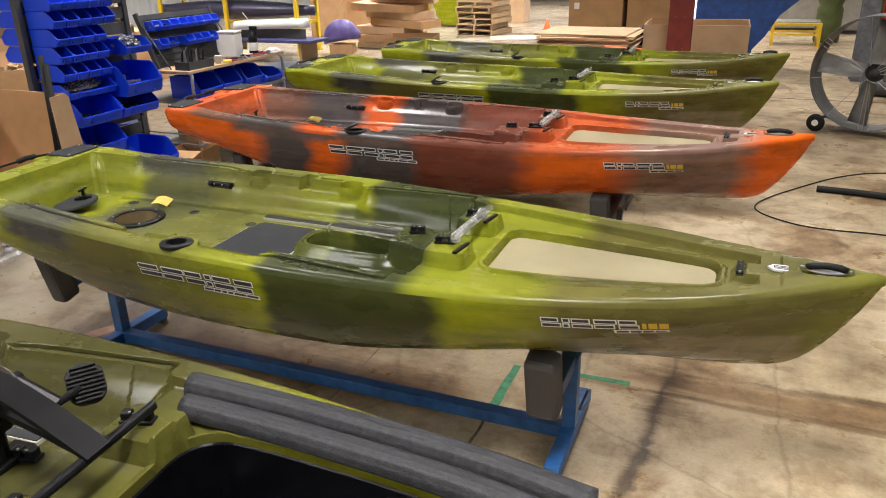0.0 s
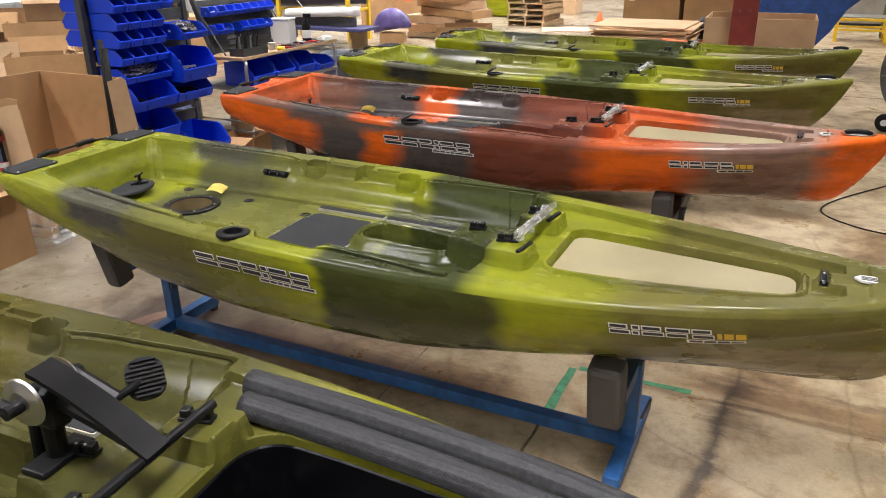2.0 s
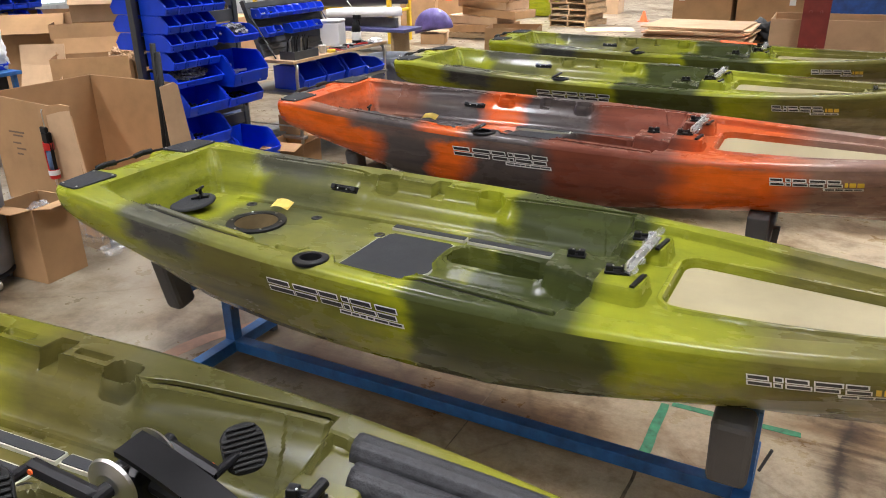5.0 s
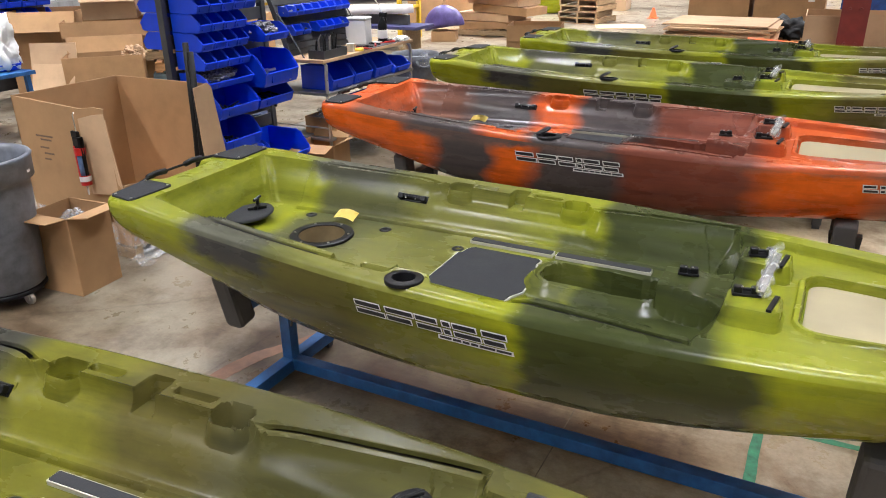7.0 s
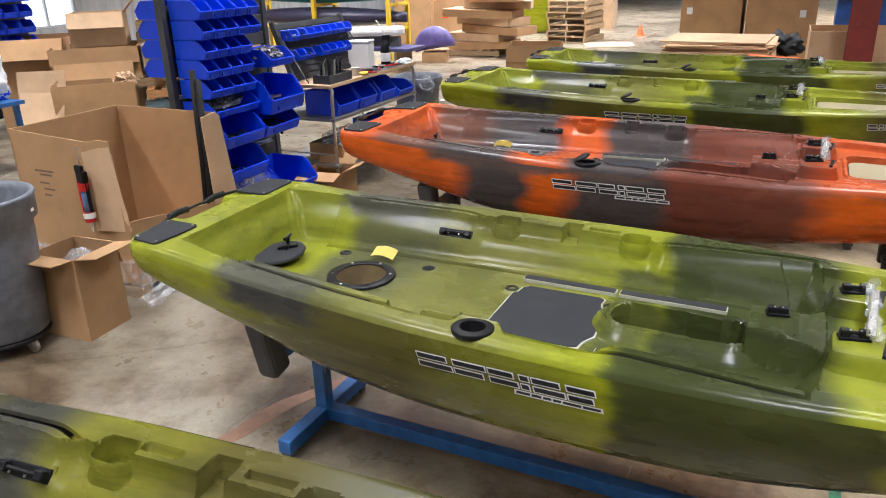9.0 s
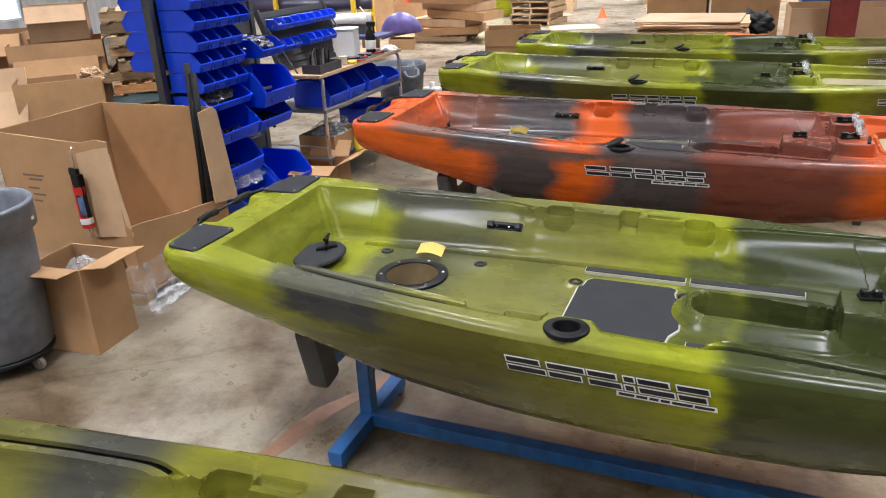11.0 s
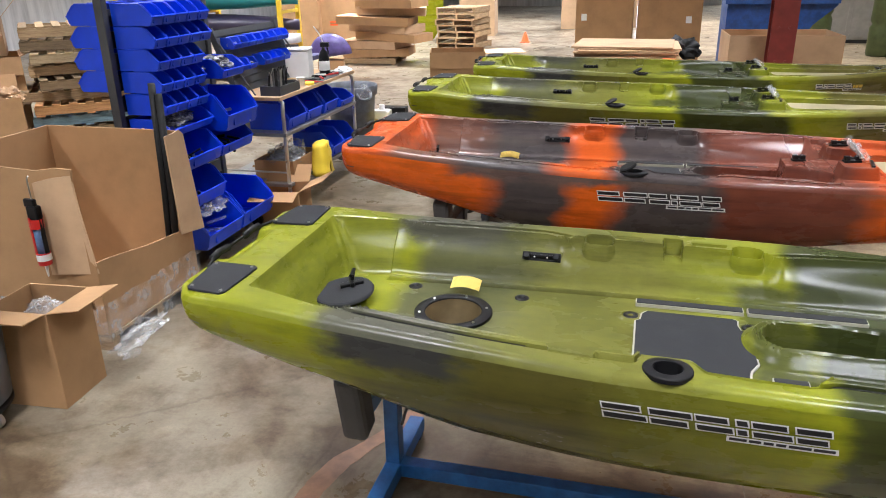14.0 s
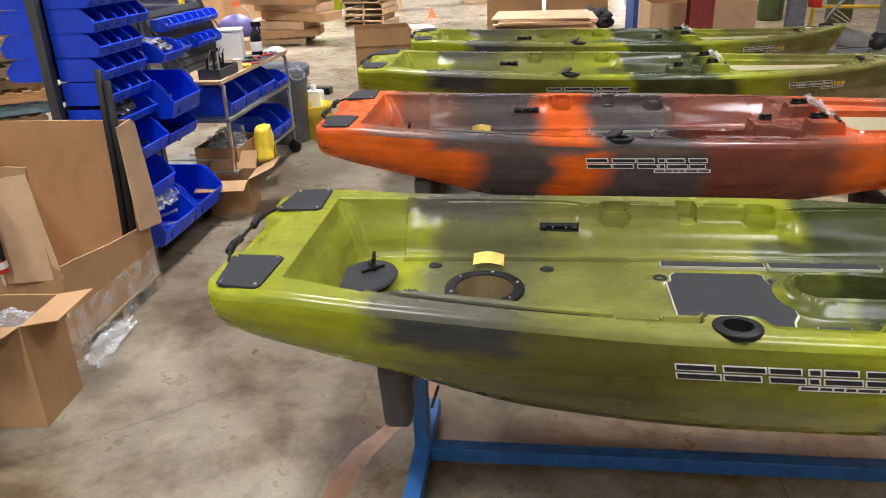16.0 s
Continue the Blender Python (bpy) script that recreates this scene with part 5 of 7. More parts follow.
# drive unit
hub = (2.345, 0.0, 0.515)
drive = e_part("drive_housing", merged([
    tubed([(2.345, 0.0, 0.26), (2.345, 0.0, 0.44)], 0.024, 14), shift(boxed((-0.045, -0.032, -0.05), (0.05, 0.032, 0.05), 0.02), 2.345, 0, 0.48),
    tubed([(2.28, 0.0, 0.30), (2.30, 0.0, 0.48)], 0.016, 10), shift(boxed((-0.05, -0.075, 0), (0.02, 0.075, 0.018), 0.006), 2.36, 0, 0.333)]), BLACK, "black pedal drive housing")
e_part("hub_disc", shift(turned([(0, 0.012), (0.030, 0.012), (0.055, 0.006), (0.058, 0.0), (0.0, 0.0)], 32), 2.345, -0.05, 0.515, 90), STEEL, "bright metal hub disc")
e_part("hub_disc", shift(turned([(0, 0.012), (0.030, 0.012), (0.055, 0.006), (0.058, 0.0), (0.0, 0.0)], 32), 2.345, 0.05, 0.515, -90), STEEL, "bright metal hub disc")
e_part("axle", tubed([(2.345, -0.10, 0.515), (2.345, 0.10, 0.515)], 0.016, 14), BLACK)
plate = bmesh.new()
rows = []
for i in range(41):
    u = i / 40
    x = 2.345 + 0.302 * u
    z = 0.580 + 0.004 * math.sin(u * 3) - 0.143 * u ** 1.2
    rows.append([plate.verts.new((x, y, z + dz)) for y, dz in ((-0.035, 0.0), (0.035, 0.0), (0.035, -0.012), (-0.035, -0.012))])
for a, b in zip(rows, rows[1:]):
    for j in range(4):
        plate.faces.new((a[j], a[(j + 1) % 4], b[(j + 1) % 4], b[j]))
plate.faces.new(rows[0])
plate.faces.new(rows[-1][::-1])
e_part("mount_arm", plate, BLACK, "flat black arm down to the cross rod", False)
e_part("arm_strut", tubed([(2.38, 0.0, 0.50), (2.52, 0.0, 0.46), (2.62, 0.0, 0.425)], 0.018, 10), BLACK)
e_part("cross_rod", tubed([(2.630, -0.25, 0.425), (2.630, 0.20, 0.425)], 0.0125, 12), BLACK, "black rod across the bracket blocks")
for sgn, cx, pz in ((1, 2.440, 0.455), (-1, 2.215, 0.560)):
    crank = e_part("crank", tubed([(2.345, sgn * 0.085, 0.515), ((2.345 + cx) / 2, sgn * 0.095, (0.515 + pz) / 2), (cx, sgn * 0.105, pz)], 0.016, 8), BLACK, "black crank arm")
    part("reflector", shift(turned([(0, 0.003), (0.006, 0.003), (0.006, 0)], 10), cx - sgn * 0.02, sgn * 0.121, pz + 0.004, -sgn * 90), CONE, crank)
    part("crank_axle", tubed([(cx, sgn * 0.10, pz), (cx, sgn * 0.18, pz)], 0.010, 10), BLACK, crank)
    base = shift(slab(rounded(-0.052, -0.045, 0.052, 0.045, 0.035), -0.010, 0.010, 0.004), cx, sgn * 0.195, pz, 0, 52, -40)
    ped = e_part("pedal", base, RUBBER, "ribbed black rubber pedal")
    for i in range(9):
        y = -0.038 + 0.0095 * i
        half = 0.048 if abs(y) < 0.025 else 0.034
        part("rib", shift(boxed((y * 1.12 - 0.0028, -half * 0.88, 0.008), (y * 1.12 + 0.0028, half * 0.88, 0.020), 0.001), cx, sgn * 0.195, pz, 0, 52, -40), RUBBER, ped)


# ---- storage rack with blue bins ----
RX, RY0, RY1 = -1.79, 1.70, 2.80
rack = root("bin_rack", RX, RY0, 0, "grey steel louvered rack on castors holding blue bins", "storage rack")
for y in (0.0, RY1 - RY0):
    part("post", boxed((-0.03, y - 0.025, 0.16), (0.03, y + 0.025, 1.80), 0.004), DARK_STEEL, rack)
part("top_rail", boxed((-0.035, -0.025, 1.801), (0.035, RY1 - RY0 + 0.025, 1.835), 0.003), DARK_STEEL, rack)
for i in range(11):
    z = 0.30 + i * 0.132
    part("louvre_rail", boxed((-0.012, 0.026, z), (0.012, RY1 - RY0 - 0.026, z + 0.10), 0.002), DARK_STEEL, rack)
part("base", boxed((-0.30, 0.0, 0.11), (0.34, RY1 - RY0, 0.155), 0.004), DARK_STEEL, rack)
for x in (-0.26, 0.30):
    for y in (0.06, RY1 - RY0 - 0.06):
        w = part("castor", merged([shift(turned([(0.0, -0.016), (0.048, -0.016), (0.05, -0.01), (0.05, 0.01), (0.048, 0.016), (0.0, 0.016)], 20), x, y, 0.05, 90), shift(boxed((-0.02, -0.024, 0.05), (0.02, 0.024, 0.11), 0.003), x, y, 0)]), BLACK, rack)

fx = RX + 0.034
rnd = random.Random(5)
SMALL = [1.075, 1.215, 1.352, 1.488, 1.624]
for r, z in enumerate(SMALL):
    for j in range(4 if r != 4 and r != 3 else 5):
        if r == 0 and j > 3:
            continue
        add_bin(fx, 1.745 + j * 0.128, z, 0.122, 0.285, 0.128, 0, rnd.choice((0, 0, 1, 2, 1)), "small blue plastic open-front storage bin")
    for j in range(5 if r > 0 else 0):
        add_bin(RX - 0.034, 1.745 + 0.122 + j * 0.15, z, 0.122, 0.26, 0.128, 180, 0, "small blue plastic open-front storage bin")
for z in (1.215,):
    add_bin(fx, 2.40, z, 0.30, 0.33, 0.13, 0, 3, "wide blue storage bin full of bagged rods")
add_bin(fx, 2.275, 0.870, 0.42, 0.40, 0.255, 0, 2, "large blue plastic open-front storage bin")
add_bin(fx, 1.745, 0.930, 0.50, 0.30, 0.115, 0, 3, "long blue bin heaped with bagged fittings")
add_bin(fx, 1.765, 0.705, 0.43, 0.37, 0.195, 0, 1, "large blue plastic open-front storage bin")
add_bin(fx, 2.215, 0.705, 0.42, 0.37, 0.170, 0, 1, "large blue plastic open-front storage bin")
add_bin(fx, 1.765, 0.440, 0.42, 0.37, 0.215, 0, 1, "large blue plastic open-front storage bin")
add_bin(fx, 2.235, 0.165, 0.45, 0.46, 0.270, 0, 0, "large blue plastic open-front storage bin")
add_bin(fx, 1.765, 0.165, 0.45, 0.46, 0.250, 0, 3, "large blue bin heaped with clear bags")
for c, r, sd in (((-1.49, 1.93, 0.40), (0.11, 0.13, 0.05), 3.1), ((-1.44, 2.08, 0.39), (0.08, 0.08, 0.045), 7.7)):
    tagged(part("plastic_bag", crumple(c, r, sd), FILM, None, "crumpled clear plastic bag in a blue bin"), "", "plastic bag")

for c, r, sd in (((-1.60, 2.55, 1.305), (0.11, 0.12, 0.045), 5.3), ((-1.62, 1.99, 1.005), (0.10, 0.20, 0.04), 8.4)):
    tagged(part("plastic_bag", crumple(c, r, sd), BAG_PARTS, None, "clear bag of dark rods heaped in a blue bin"), "", "plastic bag")

# ---- work cart with shelves ----
cart = root("work_cart", -1.68, 3.82, 0, "steel shelf cart with a wooden top, on castors", "work cart")
CW, CD = 1.62, 0.66
part("top_board", boxed((-CD / 2, -CW / 2, 0.955), (CD / 2 + 0.02, CW / 2, 0.985), 0.004), CARD_PALE, cart, "worn pale wooden top board")
for z, name in ((0.66, "middle_shelf"), (0.24, "lower_shelf")):
    sh = part(name, boxed((-CD / 2, -CW / 2 + 0.03, z), (CD / 2 + 0.03, CW / 2 - 0.03, z + 0.028), 0.003), GALV, cart)
for x in (-CD / 2 + 0.02, CD / 2 + 0.01):
    for y in (-CW / 2 + 0.05, CW / 2 - 0.05):
        sgn = -1 if y < 0 else 1
        part("leg", tubed([(x, y, 0.13), (x, y, 0.88), (x, y - sgn * 0.01, 0.93), (x - 0.03, y - sgn * 0.02, 0.955)], 0.016, 12), STEEL, cart, smooth=True)
        wl = part("castor", merged([shift(turned([(0.0, -0.018), (0.060, -0.018), (0.064, -0.01), (0.064, 0.01), (0.060, 0.018), (0.0, 0.018)], 22), x, y, 0.064, 90), shift(boxed((-0.022, -0.026, 0.064), (0.022, 0.026, 0.135), 0.003), x, y, 0)]), RUBBER, cart, "rubber castor")
for y in (-CW / 2 + 0.05, CW / 2 - 0.05):
    part("rail", tubed([(-CD / 2 + 0.02, y, 0.36), (CD / 2 + 0.01, y, 0.36)], 0.008, 8), STEEL, cart)
# sloped louvre panel with small bins
panel = root("louvre_panel", -1.72, 3.58, 0.985, "dark grey sloped louvre panel with small blue bins on a cart", "louvre panel")
tilt = pose(0, 0, 0, 0, -20, 0)
for i in range(9):
    part("louvre", boxed((-0.006, -0.52, 0.01 + i * 0.058), (0.008, 0.52, 0.056 + i * 0.058), 0.002, tilt), DARK_STEEL, panel)
part("back_plate", boxed((-0.014, -0.52, 0.01), (-0.008, 0.52, 0.53), 0.0, tilt), DARK_STEEL, panel)
for y in (-0.53, 0.53):
    part("side_plate", boxed((-0.02, y - 0.012, 0.0), (0.03, y + 0.012, 0.545), 0.002, tilt), DARK_STEEL, panel)
    part("stay", tubed([(0.16, y, 0.005), (0.02 - 0.13, y, 0.40)], 0.007, 8), DARK_STEEL, panel)
for zz, k0 in ((0.20, 0), (0.375, 1)):
    for j in range(8):
        if (zz < 0.3 and j == 2) or (zz < 0.3 and j == 7):
            continue
        p = tilt @ Vector((0.010, 0, zz))
        add_bin(-1.72 + p.x, 3.085 + j * 0.123, 0.985 + p.z, 0.112, 0.12, 0.085, 0, rnd.choice((0, 1, 2)), "tiny blue plastic open-front storage bin")
# things on the cart top
tagged(part("cutting_mat", slab(rounded(-1.60, 3.66, -1.34, 4.56, 0.02), 0.9865, 0.9900, 0.001), DARK_STEEL, None, "dark grey rubber mat on the cart top"), "", "mat")
tray = tagged(part("tool_tray", merged([boxed((-1.52, 3.06, 0.986), (-1.345, 3.42, 0.994)), boxed((-1.52, 3.06, 0.994), (-1.51, 3.42, 1.060)), boxed((-1.355, 3.06, 0.994), (-1.345, 3.42, 1.060)), boxed((-1.51, 3.06, 0.994), (-1.355, 3.07, 1.060)), boxed((-1.51, 3.41, 0.994), (-1.355, 3.42, 1.060))]), DARK_STEEL, None, "open dark tool tray on the cart top"), "", "tray")
for i in range(7):
    y = 3.09 + i * 0.05
    tagged(part("hand_tool", merged([tubed([(-1.46 + 0.01 * (i % 3), y, 1.0), (-1.45 - 0.02 * (i % 2), y + 0.015, 1.14 + 0.02 * (i % 3))], 0.009, 8), tubed([(-1.45 - 0.02 * (i % 2), y + 0.015, 1.13), (-1.44, y + 0.02, 1.17 + 0.02 * (i % 2))], 0.004, 6)]), (BLACK, STEEL, RUBBER)[i % 3], None, "dark hand tool standing in the tray"), "", "hand tool", "hand tools")
tagged(part("cup", shift(turned([(0, 0.002), (0.032, 0.002), (0.036, 0.075), (0.039, 0.078), (0.034, 0.078), (0.030, 0.006), (0, 0.006)], 24), -1.40, 3.56, 0.986), WHITE, None, "small white plastic cup on the cart top", True), "", "cup")
tagged(part("tape_roll", shift(turned([(0.022, 0), (0.042, 0), (0.042, 0.025), (0.022, 0.025), (0.022, 0)], 24), -1.37, 3.66, 0.986), YELLOW_BAG, None, "roll of yellow tape on the cart top", True), "", "tape roll")
wb = root("foam_box", -1.66, 4.10, 0.986, "white foam box standing on the cart top", "foam box", "", 12)
part("body", boxed((-0.11, -0.09, 0), (0.11, 0.09, 0.24), 0.012), WHITE, wb)
part("lid", boxed((-0.115, -0.095, 0.24), (0.115, 0.095, 0.265), 0.010), WHITE, wb)
bt = root("spray_bottle", -1.50, 4.30, 0.986, "black spray bottle with a white label on the cart", "spray bottle")
part("bottle", turned([(0, 0), (0.046, 0.0), (0.050, 0.01), (0.050, 0.16), (0.034, 0.21), (0.016, 0.23), (0.016, 0.25), (0, 0.25)], 20), BLACK, bt, smooth=True)
part("label", turned([(0.0505, 0.04), (0.0515, 0.045), (0.0515, 0.12), (0.0505, 0.125)], 20), WHITE, bt, "white paper label", True)
part("trigger", merged([boxed((-0.025, -0.018, 0.25), (0.06, 0.018, 0.295), 0.006), tubed([(0.04, 0, 0.25), (0.05, 0, 0.19)], 0.008, 8)]), BLACK, bt)
part("nozzle_straw", tubed([(0.0, 0, 0.295), (-0.02, -0.02, 0.37), (-0.06, -0.05, 0.44)], 0.006, 8), WHITE, bt)
for i in range(9):
    y = 3.75 + i * 0.085
    x = -1.40 - 0.05 * (i % 3)
    tagged(part("loose_tool", shift(merged([tubed([(-0.06, 0, 0.012), (0.06, 0.01, 0.012)], 0.010, 8), tubed([(0.06, 0.01, 0.012), (0.11, 0.015, 0.010)], 0.005, 6)]), x, y, 0.986, 0, 0, 40 * i), (RED, BLACK, STEEL)[i % 3], None, "hand tool lying on the cart top"), "", "hand tool", "hand tools")
tagged(part("paper_scraps", merged([shift(boxed((-0.08, -0.06, 0), (0.08, 0.06, 0.003)), -1.42, 4.30, 0.987, 0, 0, 20), crumple((-1.40, 4.50, 1.002), (0.07, 0.09, 0.025), 4.4)]), WHITE, None, "white paper scraps on the cart top"), "", "paper")
# bins and boxes on the shelves
for j, w in enumerate((0.34, 0.30, 0.30)):
    add_bin(-1.70, 3.16 + j * 0.37, 0.689, w, 0.36, 0.215, 0, rnd.choice((0, 1, 3)), "large blue storage bin on the cart shelf")
add_bin(-1.70, 4.24, 0.689, 0.30, 0.38, 0.13, 0, 3, "blue storage bin with clear bags on the cart shelf")
for j in range(2):
    add_bin(-1.72, 3.95 + j * 0.30, 0.269, 0.28, 0.40, 0.23, 0, 1, "large blue storage bin on the cart's lower shelf")
carton("carton", -1.52, 3.42, 0.269, 0.36, 0.52, 0.16, "low open carton of bagged parts on the cart", 0, CARD)
for c, r, sd in (((-1.50, 3.30, 0.44), (0.15, 0.14, 0.07), 1.3), ((-1.54, 3.52, 0.44), (0.14, 0.13, 0.08), 2.9)):
    tagged(part("plastic_bag", crumple(c, r, sd), FILM, None, "clear bag of grey parts in a carton"), "", "plastic bag")
tagged(part("grey_fittings", crumple((-1.53, 3.42, 0.40), (0.12, 0.20, 0.05), 8.2), BIN_DARK, None, "heap of grey plastic fittings in a carton"), "", "fittings")
sack = bmesh.new()
rows = []
for i in range(17):
    a = 2 * math.pi * i / 16
    rows.append([sack.verts.new((-1.27 + (0.060 + 0.03 * j / 8) * math.cos(a) + 0.018 * noise.noise(Vector((i * 0.6, j * 0.5, 1))), 3.58 + (0.115 + 0.03 * j / 8) * math.sin(a) + 0.02 * noise.noise(Vector((i * 0.6, j * 0.5, 7))), 0.50 - 0.27 * j / 8 + 0.012 * noise.noise(Vector((i * 0.9, j, 4))))) for j in range(9)])
for p, q in zip(rows, rows[1:]):
    for j in range(8):
        sack.faces.new((p[j], q[j], q[j + 1], p[j + 1]))
bmesh.ops.remove_doubles(sack, verts=sack.verts, dist=0.0005)
sack.faces.new([r[0] for r in rows[:-1] if r[0].is_valid])
sack.faces.new([r[8] for r in rows[:-1] if r[8].is_valid])
tagged(part("yellow_sack", sack, YELLOW_BAG, None, "yellow plastic sack hanging from the cart", True), "", "sack")
carton("carton", -1.36, 2.96, 0.0, 0.38, 0.32, 0.27, "small open carton on the floor by the cart", 8, CARD, (("e", 0.22, 62), ("s", 0.16, 100), ("n", 0.16, 40)))
carton("carton", -1.76, 3.30, 0.0, 0.32, 0.30, 0.20, "low carton on the floor under the cart", 0, CARD, (("n", 0.1, 30),))
tagged(part("dark_blue_bin", merged([shift(turned([(0.0, 0.0), (0.13, 0.0), (0.16, 0.46), (0.165, 0.47), (0.15, 0.47), (0.12, 0.02), (0, 0.02)], 24), -2.15, 3.0, 0)]), surface("navy_plastic", (0.03, 0.05, 0.14), 0.5), None, "dark blue plastic bin on the floor by the cart", True), "", "waste bin")
# waste bin behind the cart
gb2 = root("waste_bin", -1.55, 5.05, 0, "grey tapered plastic waste bin behind the cart", "waste bin")
part("body", turned([(0, 0.0), (0.20, 0.0), (0.21, 0.01), (0.248, 0.66), (0.275, 0.675), (0.282, 0.765), (0.275, 0.775), (0.262, 0.77), (0.255, 0.70), (0.20, 0.03), (0, 0.03)], 44), BIN_DARK, gb2, smooth=True)
for a in (-40, 140):
    part("handle", shift(tubed([(0.27, -0.08, 0.72), (0.30, -0.07, 0.67), (0.302, 0.0, 0.65), (0.30, 0.07, 0.67), (0.27, 0.08, 0.72)], 0.014, 8), 0, 0, 0, 0, 0, a), BIN_DARK, gb2, smooth=True)
part("bag", crumple((0.20, -0.16, 0.70), (0.06, 0.06, 0.09), 3.7), FILM, gb2, "clear bin bag turned over the rim")
jug = root("plastic_jug", -1.36, 5.46, 0, "white plastic jug standing by the waste bin", "jug")
part("body", slab(rounded(-0.10, -0.07, 0.10, 0.07, 0.03), 0.0, 0.44, 0.02), WHITE, jug)
part("neck", turned([(0.035, 0.43), (0.03, 0.47), (0.03, 0.50), (0, 0.50)], 20), WHITE, jug, smooth=True)
tagged(part("yellow_tub", shift(turned([(0, 0), (0.16, 0), (0.185, 0.33), (0.19, 0.345), (0.175, 0.345), (0.15, 0.02), (0, 0.02)], 28), -1.30, 5.24, 0), YELLOW_BAG, None, "yellow plastic tub on the floor", True), "", "tub")


# ---- foreground left: round waste bin, cartons, caulking gun ----
bin1 = root("waste_bin", -1.505, -0.085, 0, "round grey plastic waste bin on a castor dolly", "waste bin")
part("body", turned([(0, 0.10), (0.215, 0.10), (0.228, 0.112), (0.262, 0.66), (0.262, 0.74), (0.292, 0.75), (0.296, 0.86), (0.302, 0.875), (0.296, 0.885), (0.276, 0.885), (0.268, 0.84), (0.245, 0.60), (0.205, 0.13), (0, 0.12)], 56), BIN_DARK, bin1, smooth=True)
for a in (115, 295):
    part("handle", shift(tubed([(0.285, -0.09, 0.82), (0.315, -0.08, 0.76), (0.318, 0.0, 0.735), (0.315, 0.08, 0.76), (0.285, 0.09, 0.82)], 0.016, 8), 0, 0, 0, 0, 0, a), BIN_DARK, bin1, smooth=True)
lab = bmesh.new()
cols = []
for i in range(9):
    a = radians(-52 + 34 * i / 8)
    cols.append([lab.verts.new(((0.2965 + 0.0035 * k) * math.cos(a), (0.2965 + 0.0035 * k) * math.sin(a), 0.785 + 0.045 * k)) for k in (0, 1)])
for p, q in zip(cols, cols[1:]):
    lab.faces.new((p[0], q[0], q[1], p[1]))
bmesh.ops.solidify(lab, geom=list(lab.faces), thickness=0.0012)
stk = part("sticker", lab, DECAL_YELLOW, bin1, "yellow sticker with dark bars")
for a in (-46, -40, -34, -28):
    part("print_bar", shift(boxed((0.0, -0.009, -0.011), (0.002, 0.009, 0.011)), 0.2995 * math.cos(radians(a)), 0.2995 * math.sin(radians(a)), 0.808, 0, 0, a), DECAL_BLACK, stk)
part("sticker", shift(boxed((-0.003, -0.016, -0.024), (0.0015, 0.016, 0.024)), 0.250, 0.150, 0.81, 0, -3, 30), DECAL_WHITE, bin1, "pale worn sticker")
part("bag", crumple((-0.02, 0.0, 0.70), (0.17, 0.17, 0.09), 5.2), FILM, bin1, "clear crumpled bin bag")
dolly = part("dolly", turned([(0, 0.07), (0.222, 0.07), (0.230, 0.078), (0.230, 0.094), (0.222, 0.099), (0, 0.099)], 40), BLACK, bin1, "black round dolly", True)
for a in (-70, 2, 74, 146, 218):
    cx, cy = 0.20 * math.cos(radians(a)), 0.20 * math.sin(radians(a))
    part("castor", merged([shift(turned([(0, -0.012), (0.036, -0.012), (0.038, -0.006), (0.038, 0.006), (0.036, 0.012), (0, 0.012)], 18), cx, cy, 0.038, 90, 0, a), shift(boxed((-0.016, -0.018, 0.03), (0.016, 0.018, 0.072), 0.003), cx, cy, 0, 0, 0, a)]), STEEL, dolly, "castor")
carton("carton", -1.275, 0.265, 0.0, 0.33, 0.31, 0.50, "tall open brown carton on the floor", 4, CARD, (("e", 0.17, 78), ("s", 0.14, 82), ("n", 0.14, 165)))
tagged(part("packing_film", crumple((-1.27, 0.30, 0.42), (0.10, 0.08, 0.05), 9.1), FILM, None, "crumpled clear film in a carton"), "", "plastic film")

# large pallet carton, its front side cut low
gay = root("pallet_carton", 0, 0, 0, "large brown pallet carton cut open and wrapped in film", "cardboard box")
GX0, GX1, GY0, GY1, GH = -2.20, -1.26, 0.66, 1.53, 1.04
T2 = 0.012
part("end_panel", boxed((GX0, GY0, 0.10), (GX0 + T2, GY1, GH), 0.003), CARD, gay)
part("back_panel", boxed((GX0 + T2, GY1 - T2, 0.10), (GX1 - T2, GY1, GH), 0.003), CARD, gay)


def sheet(points, y0, y1, axis):
    """An upright board with a free outline, thick along one axis."""
    bm = bmesh.new()
    a = [bm.verts.new((p, y0, q) if axis == "y" else (y0, p, q)) for p, q in points]
    b = [bm.verts.new((p, y1, q) if axis == "y" else (y1, p, q)) for p, q in points]
    bm.faces.new(a)
    bm.faces.new(b[::-1])
    n = len(points)
    for i in range(n):
        bm.faces.new((a[i], a[(i + 1) % n], b[(i + 1) % n], b[i]))
    return bm


